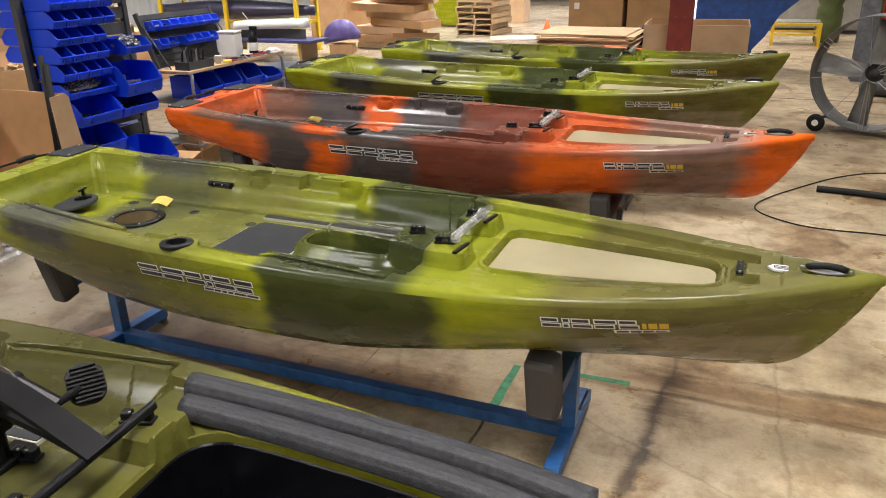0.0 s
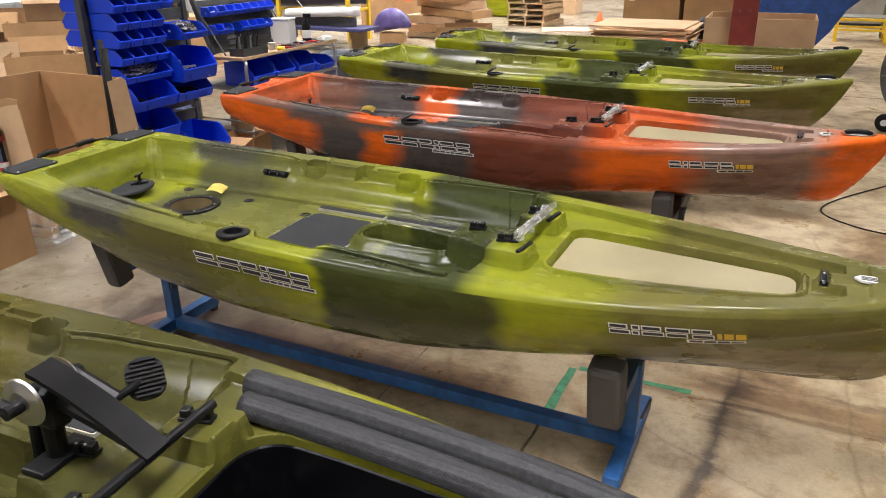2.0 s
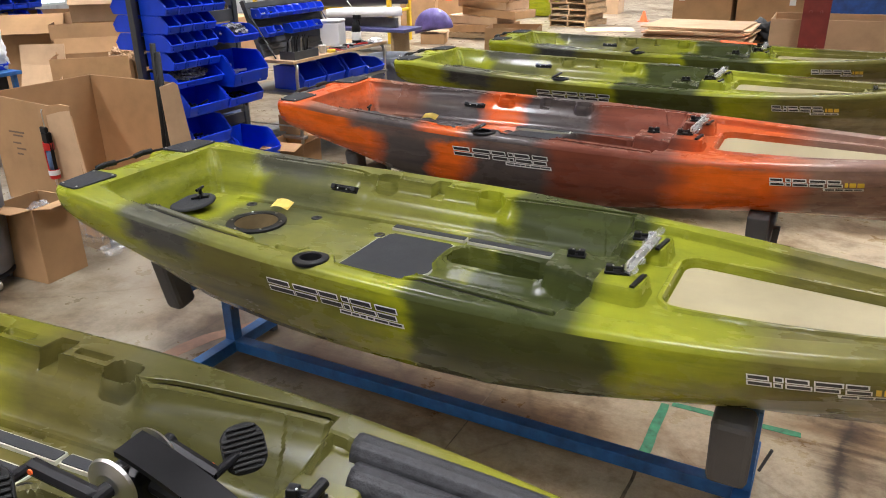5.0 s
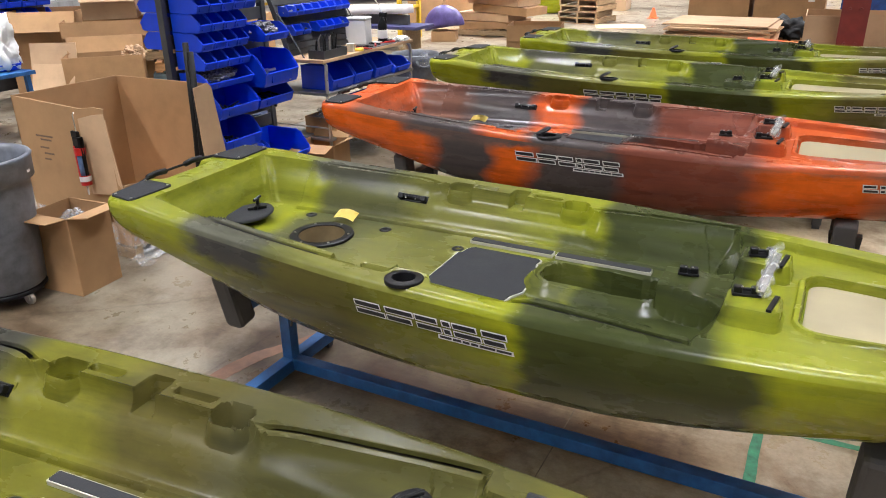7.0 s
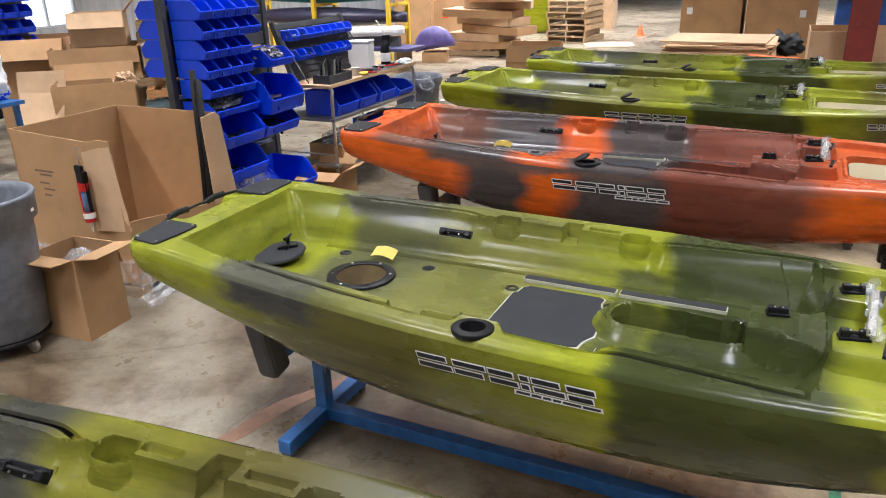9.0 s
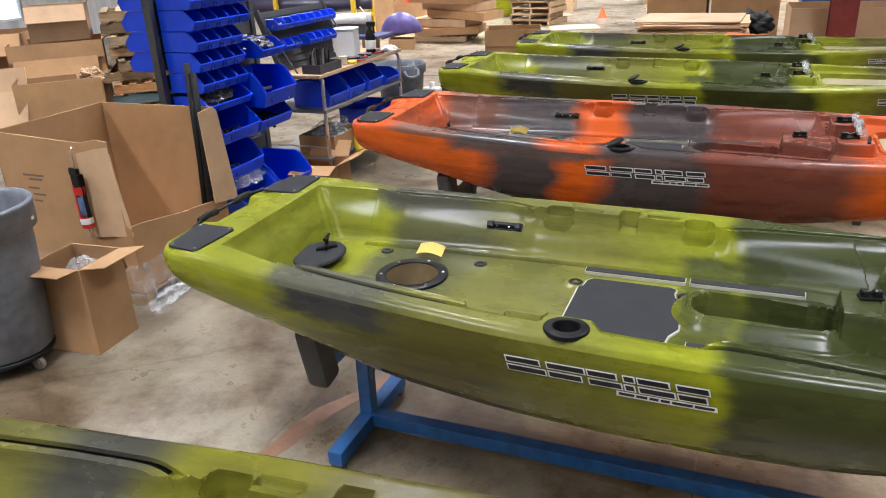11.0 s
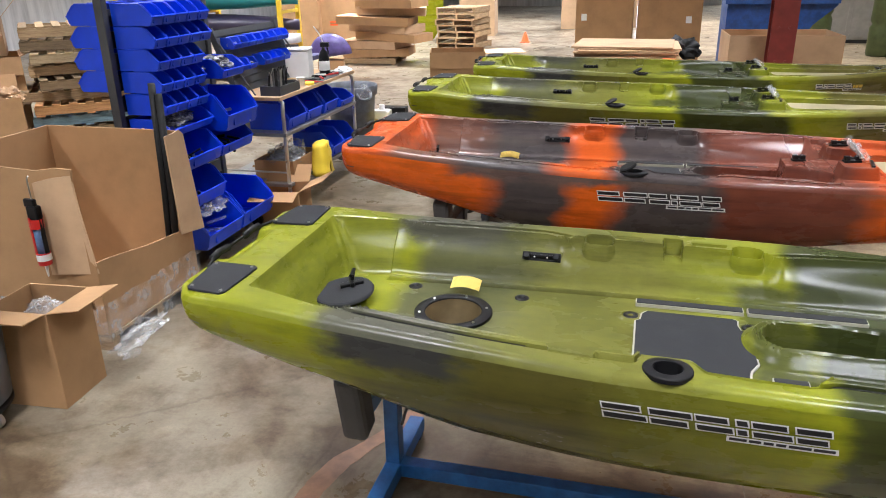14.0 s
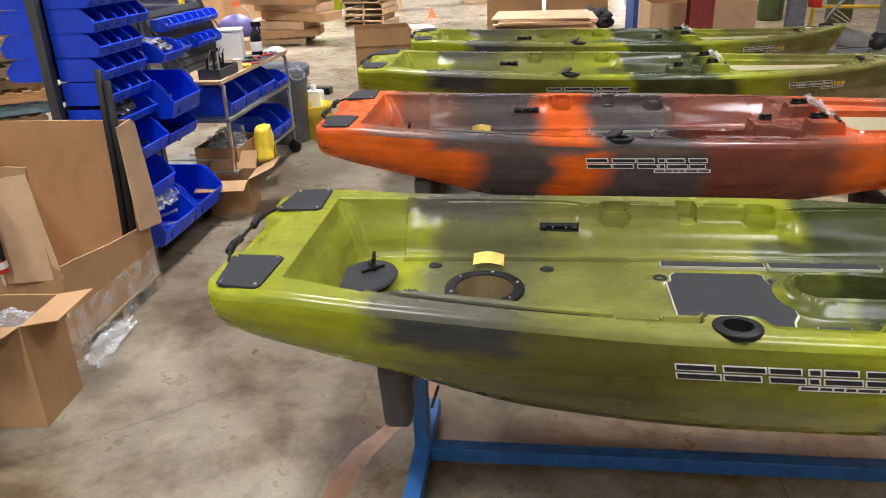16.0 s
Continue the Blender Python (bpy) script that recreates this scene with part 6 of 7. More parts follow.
part("front_panel", sheet([(GX0, 0.10), (GX1, 0.10), (GX1, 0.50), (GX1 - 0.03, 0.53), (GX1 - 0.055, 0.80), (GX1 - 0.04, 1.02), (GX1 - 0.14, 1.025), (GX1 - 0.26, 1.005), (GX0, GH)], GY0, GY0 + T2, "y"), CARD, gay, "torn front panel")
part("torn_flap", shift(sheet([(0.0, 0.44), (0.275, 0.46), (0.255, 0.62), (0.235, 0.80), (0.225, 0.99), (0.12, 0.975), (0.0, 0.945)], 0, 0.010, "y"), GX1 - 0.27, GY0 - 0.020, 0, 0, 0, 5), CARD_PALE, gay, "torn paler flap")
part("side_panel", sheet([(GY0 + T2, 0.10), (GY1, 0.10), (GY1, 0.42), (GY1 - 0.07, 0.43), (GY0 + 0.45, 0.46), (GY0 + 0.12, 0.51), (GY0 + T2, 0.52)], GX1 - T2, GX1, "x"), CARD, gay, "side panel cut low")
part("corner_flap", shift(sheet([(0.0, 0.42), (0.20, 0.40), (0.13, 1.02), (0.10, 1.05), (-0.02, 1.03)], 0, T2, "x"), GX1 + 0.006, GY1 - 0.13, 0, 0, 0, -8), CARD_PALE, gay, "bent upright corner flap")
for bx, bz, bw in ((-2.02, 0.78, 0.17), (-1.98, 0.755, 0.11), (-2.00, 0.70, 0.09), (-1.97, 0.66, 0.10), (-1.98, 0.62, 0.07)):
    part("print_bar", boxed((bx, GY0 - 0.0016, bz), (bx + bw, GY0 - 0.0004, bz + 0.012)), DARK_PRINT, gay, "faint dark printed bar")
part("bottom_panel", boxed((GX0 + T2, GY0 + T2, 0.10), (GX1 - T2, GY1 - T2, 0.115)), CARD, gay)
film = bmesh.new()
rows = []
path = [(GX0, GY0 - 0.02), (-1.7, GY0 - 0.025), (GX1 + 0.015, GY0 - 0.02), (GX1 + 0.022, GY0 + 0.3), (GX1 + 0.02, GY0 + 0.6), (GX1 + 0.015, GY1 + 0.01)]
for i in range(60):
    u = i / 59 * (len(path) - 1)
    k = min(int(u), len(path) - 2)
    a, b = Vector((*path[k], 0)), Vector((*path[k + 1], 0))
    p = a.lerp(b, u - k)
    rows.append([film.verts.new(p + Vector((0.012 * noise.noise(Vector((i * 0.7, j * 0.9, 0))), 0.012 * noise.noise(Vector((i * 0.8, j, 5))), 0.015 + 0.045 * j + 0.01 * noise.noise(Vector((i * 0.5, j, 9)))))) for j in range(7)])
for a, b in zip(rows, rows[1:]):
    for j in range(6):
        film.faces.new((a[j], b[j], b[j + 1], a[j + 1]))
part("film_wrap", film, FILM, gay, "clear stretch film round the carton's foot", True)
pl = root("pallet", -1.73, 1.095, 0, "wooden pallet under the large carton", "pallet")
for y in (-0.40, 0.0, 0.40):
    part("stringer", boxed((-0.48, y - 0.03, 0.0), (0.48, y + 0.03, 0.078), 0.003), WOOD, pl)
for i in range(6):
    part("board", boxed((-0.48 + i * 0.172, -0.43, 0.078), (-0.38 + i * 0.172, 0.43, 0.097), 0.003), WOOD, pl)
tagged(part("plastic_film", merged([crumple((-1.20, 0.82, 0.030), (0.055, 0.22, 0.035), 2.2), crumple((-1.13, 0.655, 0.010), (0.035, 0.055, 0.012), 6.1)]), FILM, None, "crumpled clear film on the floor"), "", "plastic film")
for i, (dx, top) in enumerate(((0.0, 1.33), (0.045, 1.27))):
    tagged(part("black_tube", tubed([(-1.355 + dx, 1.40, 0.118), (-1.34 + dx, 1.43, 0.7), (-1.325 + dx * 0.8, 1.44, top)], 0.021, 14), RUBBER, None, "long black foam tube standing in the carton", True), "", "tube", "black tubes")
gun = root("caulking_gun", -1.515, 0.600, 0.42, "red caulking gun with a blue cartridge against the carton", "caulking gun", "", -4)
part("cartridge", tubed([(0, 0, 0.12), (0, 0, 0.345)], 0.026, 16), surface("blue_grey_label", (0.10, 0.16, 0.30), 0.5, vary=0.3, scale=30), gun, smooth=True)
part("nozzle", tubed([(0, 0, 0.12), (0, 0, 0.03)], 0.012, 10, 0.004), WHITE, gun)
part("frame_cap", turned([(0, 0.10), (0.034, 0.10), (0.036, 0.165), (0, 0.165)], 18), RED, gun)
part("frame_ring", turned([(0.027, 0.30), (0.034, 0.30), (0.035, 0.35), (0.027, 0.35)], 18), RED, gun)
part("frame_rail", merged([boxed((-0.036, -0.012, 0.12), (-0.024, 0.012, 0.42), 0.003), boxed((-0.024, -0.028, 0.12), (-0.010, -0.022, 0.36), 0.002)]), RED, gun)
part("frame_rail", boxed((0.024, -0.012, 0.12), (0.034, 0.012, 0.42), 0.003), BLACK, gun)
part("cartridge_label", turned([(0.0362, 0.125), (0.0368, 0.13), (0.0368, 0.155), (0.0362, 0.16)], 18), WHITE, gun, "white label")
part("body", merged([boxed((-0.034, -0.02, 0.345), (0.034, 0.02, 0.42), 0.008), boxed((-0.05, -0.012, 0.41), (0.02, 0.012, 0.455), 0.008)]), BLACK, gun)
part("rod", tubed([(0, 0, 0.42), (0, 0, 0.56), (0.012, 0, 0.575)], 0.004, 8), STEEL, gun)


# ---- background ----
def pallet_stack(x, y, n, label, turn=0.0, w=1.15, d=1.0, wood=WOOD, jitter=0.04):
    rn = random.Random(int(abs(x * 13 + y * 7)))
    woods = wood if isinstance(wood, tuple) else (wood,)
    for i in range(n):
        wood = woods[i % len(woods)]
        p = root("pallet", x + rn.uniform(-jitter, jitter), y + rn.uniform(-jitter, jitter), i * 0.138, label, "pallet", "stacked pallets", turn + rn.uniform(-4, 4))
        for yy in (-d / 2 + 0.03, 0.0, d / 2 - 0.03):
            part("stringer", boxed((-w / 2, yy - 0.022, 0.018), (w / 2, yy + 0.022, 0.115), 0.003), wood, p)
        for j in range(7):
            xx = -w / 2 + 0.01 + j * (w - 0.11) / 6
            part("board", boxed((xx, -d / 2, 0.1155), (xx + 0.085, d / 2, 0.134), 0.003), wood, p)
        for j in (0, 3, 6):
            xx = -w / 2 + 0.01 + j * (w - 0.11) / 6
            part("board", boxed((xx, -d / 2, 0.0), (xx + 0.085, d / 2, 0.0175), 0.003), wood, p)


pallet_stack(-2.95, 16.1, 7, "weathered wooden pallet in a stack", 84)
pallet_stack(-5.05, 5.30, 10, "worn wooden pallet in a mixed stack by the cartons", 42, wood=(OLD_WOOD, WOOD, PAINTED_WOOD, RUSTY_WOOD, WOOD, OLD_WOOD, WOOD, GREY_WOOD, OLD_WOOD, WOOD), jitter=0.10)
pallet_stack(-4.2, 13.1, 1, "wooden pallet under flat cartons", 3)
# heap of long flat cartons
rn = random.Random(3)
for i in range(7):
    fc = carton("flat_carton", -3.90 + rn.uniform(-0.28, 0.28), 12.95 + rn.uniform(-0.15, 0.2), 0.14 + i * 0.165, 1.45 + rn.uniform(-0.15, 0.15), 0.7, 0.155, "long flat brown carton in a leaning heap", rn.uniform(-24, 24), CARD_PALE if i % 2 else CARD, (), 0.006, True, "heap of flat cartons")
    fc.matrix_world = fc.matrix_world @ pose(0, 0, 0, rn.uniform(-1.5, 1.5), rn.uniform(-2.5, 2.5), 0)
# pair of tall cartons, sheet stack, long open carton, red column
carton("tall_carton", 0.62, 12.95, 0, 1.05, 0.9, 1.75, "tall closed brown carton with a white label", 0, CARD, (), 0.01, True)
carton("tall_carton", 1.80, 13.0, 0, 1.15, 0.9, 1.75, "tall closed brown carton with a white label", 0, CARD, (), 0.01, True)
for x, z in ((0.25, 0.95), (2.15, 0.90)):
    tagged(part("paper_label", boxed((x - 0.05, 12.485 if x < 1 else 12.535, z - 0.06), (x + 0.05, 12.499 if x < 1 else 12.549, z + 0.06)), DECAL_WHITE, None, "white paper label stuck on a carton"), "", "label")
for i in range(9):
    tagged(part("cardboard_sheet", shift(boxed((-0.72, -0.62, 0), (0.72, 0.62, 0.022), 0.003), 1.15 + 0.05 * math.sin(i * 2.1), 9.6 + 0.04 * math.cos(i * 1.7), 0.56 + i * 0.024, 0, 0, 3 * math.sin(i * 1.3)), CARD_PALE, None, "flat cardboard sheet in a stack"), "", "cardboard sheet", "stacked cardboard sheets")
tb = root("low_bench", 1.15, 9.6, 0, "low wooden bench under cardboard sheets", "bench")
part("top", boxed((-0.7, -0.6, 0.52), (0.7, 0.6, 0.556), 0.004), WOOD, tb)
for sx in (-0.62, 0.62):
    for sy in (-0.52, 0.52):
        part("leg", boxed((sx - 0.04, sy - 0.04, 0), (sx + 0.04, sy + 0.04, 0.52), 0.004), WOOD, tb)
carton("long_carton", 2.92, 7.30, 0, 1.20, 0.85, 1.13, "long open brown carton behind the kayaks", 2, CARD_PALE, (), 0.010)
carton("carton", 1.72, 10.35, 0.0, 0.50, 0.42, 0.50, "low carton with one raised flap", 8, CARD, (("w", 0.36, 40),))
tagged(part("black_sack", crumple((1.98, 10.25, 0.60), (0.26, 0.20, 0.17), 4.9), RUBBER, None, "black plastic sack lying on a carton", True), "", "sack")
ok = root("spare_kayak", 0.75, 8.05, 0.50, "orange plastic kayak lying upside down on a trestle", "kayak", "", 4)
bm = bmesh.new()
rows = []
for i in range(25):
    u = i / 24
    x = 0.9 + 1.75 * u
    w = 0.34 * math.sin(math.pi * min(1, 0.25 + 0.75 * (1 - u))) ** 0.6 + 0.01
    rows.append([bm.verts.new((x, w * math.cos(a), 0.02 + (0.21 - 0.13 * u) * math.sin(a))) for a in (math.pi * j / 12 for j in range(13))])
for p, q in zip(rows, rows[1:]):
    for j in range(12):
        bm.faces.new((p[j], p[j + 1], q[j + 1], q[j]))
    bm.faces.new((p[12], p[0], q[0], q[12]))
bm.faces.new(rows[0])
bm.faces.new(rows[-1])
part("hull", bm, CONE, ok, smooth=True)
st = root("trestle", 1.9, 8.15, 0, "low wooden trestle under an orange kayak", "trestle")
part("beam", boxed((-0.75, -0.05, 0.42), (0.75, 0.05, 0.51), 0.004), WOOD, st)
for sx in (-0.7, 0.7):
    part("leg", boxed((sx - 0.04, -0.3, 0), (sx + 0.04, 0.3, 0.42), 0.004), WOOD, st)
col = root("steel_column", 2.80, 6.42, 0, "red-oxide painted steel building column", "column", "", 0, "structure")
part("flange", boxed((-0.125, -0.12, 0.0), (0.125, -0.105, HIGH)), RED_PAINT, col)
part("flange", boxed((-0.125, 0.105, 0.0), (0.125, 0.12, HIGH)), RED_PAINT, col)
part("web", boxed((-0.006, -0.105, 0.0), (0.006, 0.105, HIGH)), RED_PAINT, col)
for z in (0.92, 1.26):
    for sx in (-0.05, 0.05):
        part("bolt", shift(turned([(0, 0.010), (0.012, 0.010), (0.014, 0)], 6), sx, -0.12, z, 90), RED_PAINT, col)
carton("carton", -0.93, 7.25, 0, 0.70, 0.60, 0.90, "open brown carton behind the kayak's stern", 14, CARD, (("s", 0.2, 172),))
cone = root("traffic_cone", -1.62, 17.4, 0, "small orange traffic cone on the floor", "traffic cone")
part("base", boxed((-0.12, -0.12, 0), (0.12, 0.12, 0.02), 0.008), CONE, cone)
part("cone", turned([(0.10, 0.02), (0.025, 0.25), (0.018, 0.26), (0, 0.26)], 24), CONE, cone, smooth=True)
tagged(part("cardboard_sheet", shift(boxed((-0.55, -0.45, 0.0), (0.55, 0.45, 0.012), 0.003), -1.9, 15.3, 0.0, 0, 0, 20), CARD_PALE, None, "flat cardboard sheet lying on the floor"), "", "cardboard sheet")
# purple shell on a small carton
pk = bmesh.new()
bmesh.ops.create_uvsphere(pk, u_segments=28, v_segments=16, radius=1.0)
for v in pk.verts:
    v.co = Vector((v.co.x * 0.46, v.co.y * 0.20, v.co.z * (0.44 if v.co.z > 0 else 0.07 - 0.10 * (1 - v.co.x * v.co.x)) ))
shift(pk, -4.60, 11.65, 0.27, 0, -10, 0)
tagged(part("purple_shell", pk, PURPLE, None, "purple plastic shell lying on a carton", True), "", "plastic shell")
carton("carton", -4.62, 11.7, 0, 0.5, 0.5, 0.20, "small carton under a purple shell", 20, CARD, (), 0.006, True)
# white foam-wrapped long parcel and shelving behind the cart
tagged(part("wrapped_parcel", shift(slab(rounded(-0.80, -0.2, 0.80, 0.2, 0.12), 0.0, 0.15, 0.05), -5.40, 10.25, 0.64, 0, -2, 4), WHITE, None, "long parcel wrapped in white foam on a trolley", True), "", "parcel")
tr = root("flat_trolley", -5.40, 10.2, 0, "low flat trolley under a wrapped parcel", "trolley")
part("deck", boxed((-0.95, -0.35, 0.40), (1.15, 0.35, 0.46), 0.01), surface("navy_paint", (0.04, 0.04, 0.12), 0.5), tr)
part("crossbar", boxed((-0.8, -0.05, 0.46), (0.8, 0.05, 0.64), 0.01), DARK_STEEL, tr)
for sx in (-0.85, 0.85):
    part("leg", boxed((sx - 0.03, -0.3, 0.0), (sx + 0.03, 0.3, 0.40), 0.004), WOOD, tr)
# two-tier rack of covered boats behind the cart
br = root("boat_rack", -7.2, 11.6, 0, "yellow steel rack holding wrapped boats", "storage rack")
for sx in (-1.8, 0.0, 1.8):
    for sy in (-0.4, 0.4):
        part("post", boxed((sx - 0.04, sy - 0.04, 0.0), (sx + 0.04, sy + 0.04, 2.2), 0.004), YELLOW_PAINT, br)
    for z in (0.62, 1.10, 1.60):
        part("arm", boxed((sx - 0.03, -0.36, z), (sx + 0.03, 0.36, z + 0.06), 0.004), YELLOW_PAINT, br)
for z, mat, lab in ((0.68, surface("dark_plum_plastic", (0.035, 0.03, 0.06), 0.4), "dark plum plastic boat on a rack"), (1.16, surface("teal_plastic", (0.02, 0.20, 0.22), 0.4), "teal plastic boat on a rack"), (1.66, TARP, "boat under a dark blue cover")):
    bm = bmesh.new()
    rows = []
    for i in range(25):
        u = i / 24
        w = 0.34 * max(0.02, math.sin(math.pi * u)) ** 0.55
        rows.append([bm.verts.new((-9.3 + 4.1 * u, 11.6 + w * math.cos(a), z + 0.20 + 0.20 * math.sin(a) * max(0.2, math.sin(math.pi * u)) ** 0.4)) for a in (2 * math.pi * j / 16 for j in range(16))])
    for p, q in zip(rows, rows[1:]):
        for j in range(16):
            bm.faces.new((p[j], p[(j + 1) % 16], q[(j + 1) % 16], q[j]))
    bm.faces.new(rows[0])
    bm.faces.new(rows[-1])
    tagged(part("wrapped_boat", bm, mat, None, lab, True), "", "boat", "boats on the rack")
# standing camouflage hull and yellow post behind the pallets
hm = bmesh.new()
rows = []
for i in range(21):
    u = i / 20
    w = 0.62 * max(0.06, math.sin(math.pi * (0.12 + 0.76 * u))) ** 0.6
    rows.append([hm.verts.new((-4.55 + w * math.cos(a), 17.9 + 0.22 * math.sin(a), 0.02 + 1.9 * u)) for a in (2 * math.pi * j / 20 for j in range(20))])
for p, q in zip(rows, rows[1:]):
    for j in range(20):
        hm.faces.new((p[j], p[(j + 1) % 20], q[(j + 1) % 20], q[j]))
hm.faces.new(rows[0])
hm.faces.new(rows[-1])
tagged(part("upright_hull", hm, GREEN, None, "green camouflage plastic hull standing on end", True), "", "kayak hull")
tagged(part("bollard", shift(turned([(0, 0), (0.11, 0), (0.11, 1.15), (0.08, 1.21), (0, 1.23)], 24), -4.95, 17.0, 0), YELLOW_PAINT, None, "yellow painted steel bollard", True), "", "bollard")
for x, y, sx, sy, sz in ((-3.3, 19.5, 1.0, 0.9, 1.3), (-0.6, 22.0, 1.2, 1.0, 1.2), (0.6, 22.4, 0.9, 0.9, 1.0)):
    carton("carton", x, y, 0, sx, sy, sz, "large closed brown carton far across the floor", 5, CARD_PALE, (), 0.01, True)
for px, pw in ((-6.45, 0.95), (-5.40, 1.0)):
    oc = carton("carton", px, 14.6, 0, pw, 0.9, 1.6, "tall brown carton with a faded orange print", 2, CARD, (), 0.01, True)
    for zz, ww in ((0.72, 0.24), (0.66, 0.18)):
        part("print_bar", boxed((-0.25, -0.4535, zz), (-0.25 + ww, -0.451, zz + 0.04)), CONE, oc, "faded orange printed bar")
carton("carton", -6.3, 14.4, 0, 0.9, 0.9, 1.4, "tall brown carton with a stained side", 2, CARD, (), 0.01, True)
# left: stacked cartons, table, far rack
carton("large_carton", -5.98, 4.58, 0, 1.05, 0.8, 1.06, "large brown carton with a torn top", 45, CARD, (("e", 0.26, 62), ("s", 0.20, 168)), 0.01)
carton("carton", -5.92, 4.64, 1.066, 0.66, 0.5, 0.40, "open carton standing on a larger one", 42, CARD_PALE, (("e", 0.24, 40), ("s", 0.20, 150)))
carton("large_carton", -6.95, 4.45, 0, 0.9, 0.9, 1.16, "large brown carton on the floor", 38, CARD, (("s", 0.3, 140),), 0.01)
carton("carton", -8.3, 6.0, 0, 1.3, 1.0, 0.85, "brown carton standing on the floor", 5, CARD, (), 0.01, True)
carton("carton", -6.6, 7.4, 0, 1.3, 1.0, 0.85, "brown carton behind pallets", 2, CARD, (), 0.01, True)
tbl = root("work_table", -5.70, 2.36, 0, "blue steel work table", "table")
part("top", boxed((-0.7, -0.4, 0.68), (0.7, 0.4, 0.72), 0.004), BLUE_STEEL, tbl)
for sx in (-0.62, 0.62):
    for sy in (-0.34, 0.34):
        part("leg", boxed((sx - 0.025, sy - 0.025, 0), (sx + 0.025, sy + 0.025, 0.68), 0.003), BLUE_STEEL, tbl)
add_bin(-5.62, 1.93, 0.721, 0.8, 0.45, 0.16, 0, 0, "wide blue tray on a work table")
tagged(part("white_sack", crumple((-5.33, 2.60, 0.96), (0.19, 0.17, 0.34), 2.7), WHITE, None, "white plastic sack standing on a table", True), "", "sack")
rk2 = root("bin_rack", -7.5, 4.05, 0, "tall dark rack holding small blue bins", "storage rack")
part("panel", boxed((-0.03, -0.7, 0.1), (0.0, 0.7, 2.2), 0.004), DARK_STEEL, rk2)
for sy in (-0.7, 0.7):
    part("post", boxed((-0.06, sy - 0.03, 0), (0.0, sy + 0.03, 2.3), 0.004), DARK_STEEL, rk2)
for r in range(5):
    for j in range(6):
        add_bin(-7.49, 3.40 + j * 0.22, 0.80 + r * 0.2, 0.2, 0.28, 0.16, 0, 1, "blue plastic open-front storage bin on a far rack")
# right: tarpaulin, yellow stand, drum fan, hose and cable
hop = root("tipping_hopper", 3.25, 11.3, 0, "scuffed blue steel tipping hopper with a sloping end", "hopper")
side = [(-0.62, 0.25), (0.18, 0.25), (0.48, 0.62), (0.66, 0.95), (0.98, 1.24), (0.98, 1.30), (-0.62, 1.30)]
for y0, y1 in ((-0.55, -0.53), (0.53, 0.55)):
    bm = bmesh.new()
    a = [bm.verts.new((x, y0, z)) for x, z in side]
    b = [bm.verts.new((x, y1, z)) for x, z in side]
    bm.faces.new(a)
    bm.faces.new(b[::-1])
    for i in range(len(side)):
        k = (i + 1) % len(side)
        bm.faces.new((a[i], a[k], b[k], b[i]))
    part("side_plate", bm, TARP, hop)
for (xa, za), (xb, zb) in list(zip(side, side[1:]))[:4]:
    way = Vector((xb - xa, 0, zb - za))
    bm = bmesh.new()
    q = [(xa, -0.53, za), (xb, -0.53, zb), (xb, 0.53, zb), (xa, 0.53, za)]
    f = bm.faces.new([bm.verts.new(p) for p in q])
    bmesh.ops.solidify(bm, geom=[f], thickness=0.012)
    part("floor_plate", bm, TARP, hop)
part("back_plate", boxed((-0.62, -0.53, 0.25), (-0.60, 0.53, 1.30)), TARP, hop)
for y in (-0.58, 0.58):
    part("rim", boxed((-0.66, y - 0.03, 1.27), (1.0, y + 0.03, 1.33), 0.004), TARP, hop)
    part("skid", boxed((-0.6, y - 0.05, 0.0), (0.5, y + 0.05, 0.12), 0.004), DARK_STEEL, hop)
    part("rocker", boxed((-0.3, y - 0.02, 0.12), (0.3, y + 0.02, 0.30), 0.02), DARK_STEEL, hop)
ys = root("yellow_stand", 4.35, 15.3, 0, "yellow tubular steel stand with a slatted top", "stand")
for sx in (-0.45, 0.45):
    for sy in (-0.35, 0.35):
        part("leg", boxed((sx - 0.03, sy - 0.03, 0), (sx + 0.03, sy + 0.03, 0.42), 0.003), YELLOW_PAINT, ys)
    part("side_rail", boxed((sx - 0.028, -0.32, 0.14), (sx + 0.028, 0.32, 0.19), 0.003), YELLOW_PAINT, ys)
for sy in (-0.35, 0.35):
    part("top_rail", boxed((-0.48, sy - 0.03, 0.42), (0.48, sy + 0.03, 0.47), 0.003), YELLOW_PAINT, ys)
    part("low_rail", boxed((-0.45, sy - 0.02, 0.22), (0.45, sy + 0.02, 0.26), 0.003), YELLOW_PAINT, ys)
for i in range(5):
    part("slat", boxed((-0.46, -0.32 + i * 0.14, 0.472), (0.46, -0.23 + i * 0.14, 0.49), 0.003), GALV, ys)
fan = root("drum_fan", 4.86, 6.76, 0, "large grey drum fan on wheels", "fan", "", -20)
fm = pose(0, 0, 0.665, 90, 0, 0)
part("drum", turned([(0.606, -0.22), (0.612, -0.225), (0.618, -0.215), (0.612, -0.20), (0.612, 0.15), (0.618, 0.165), (0.612, 0.175), (0.606, 0.17), (0.606, -0.22)], 64, fm), FAN_GREY, fan, smooth=True)
part("motor", turned([(0, -0.20), (0.09, -0.20), (0.10, -0.18), (0.10, -0.03), (0.045, -0.02), (0.040, 0.09), (0, 0.10)], 28, fm), DARK_STEEL, fan, smooth=True)
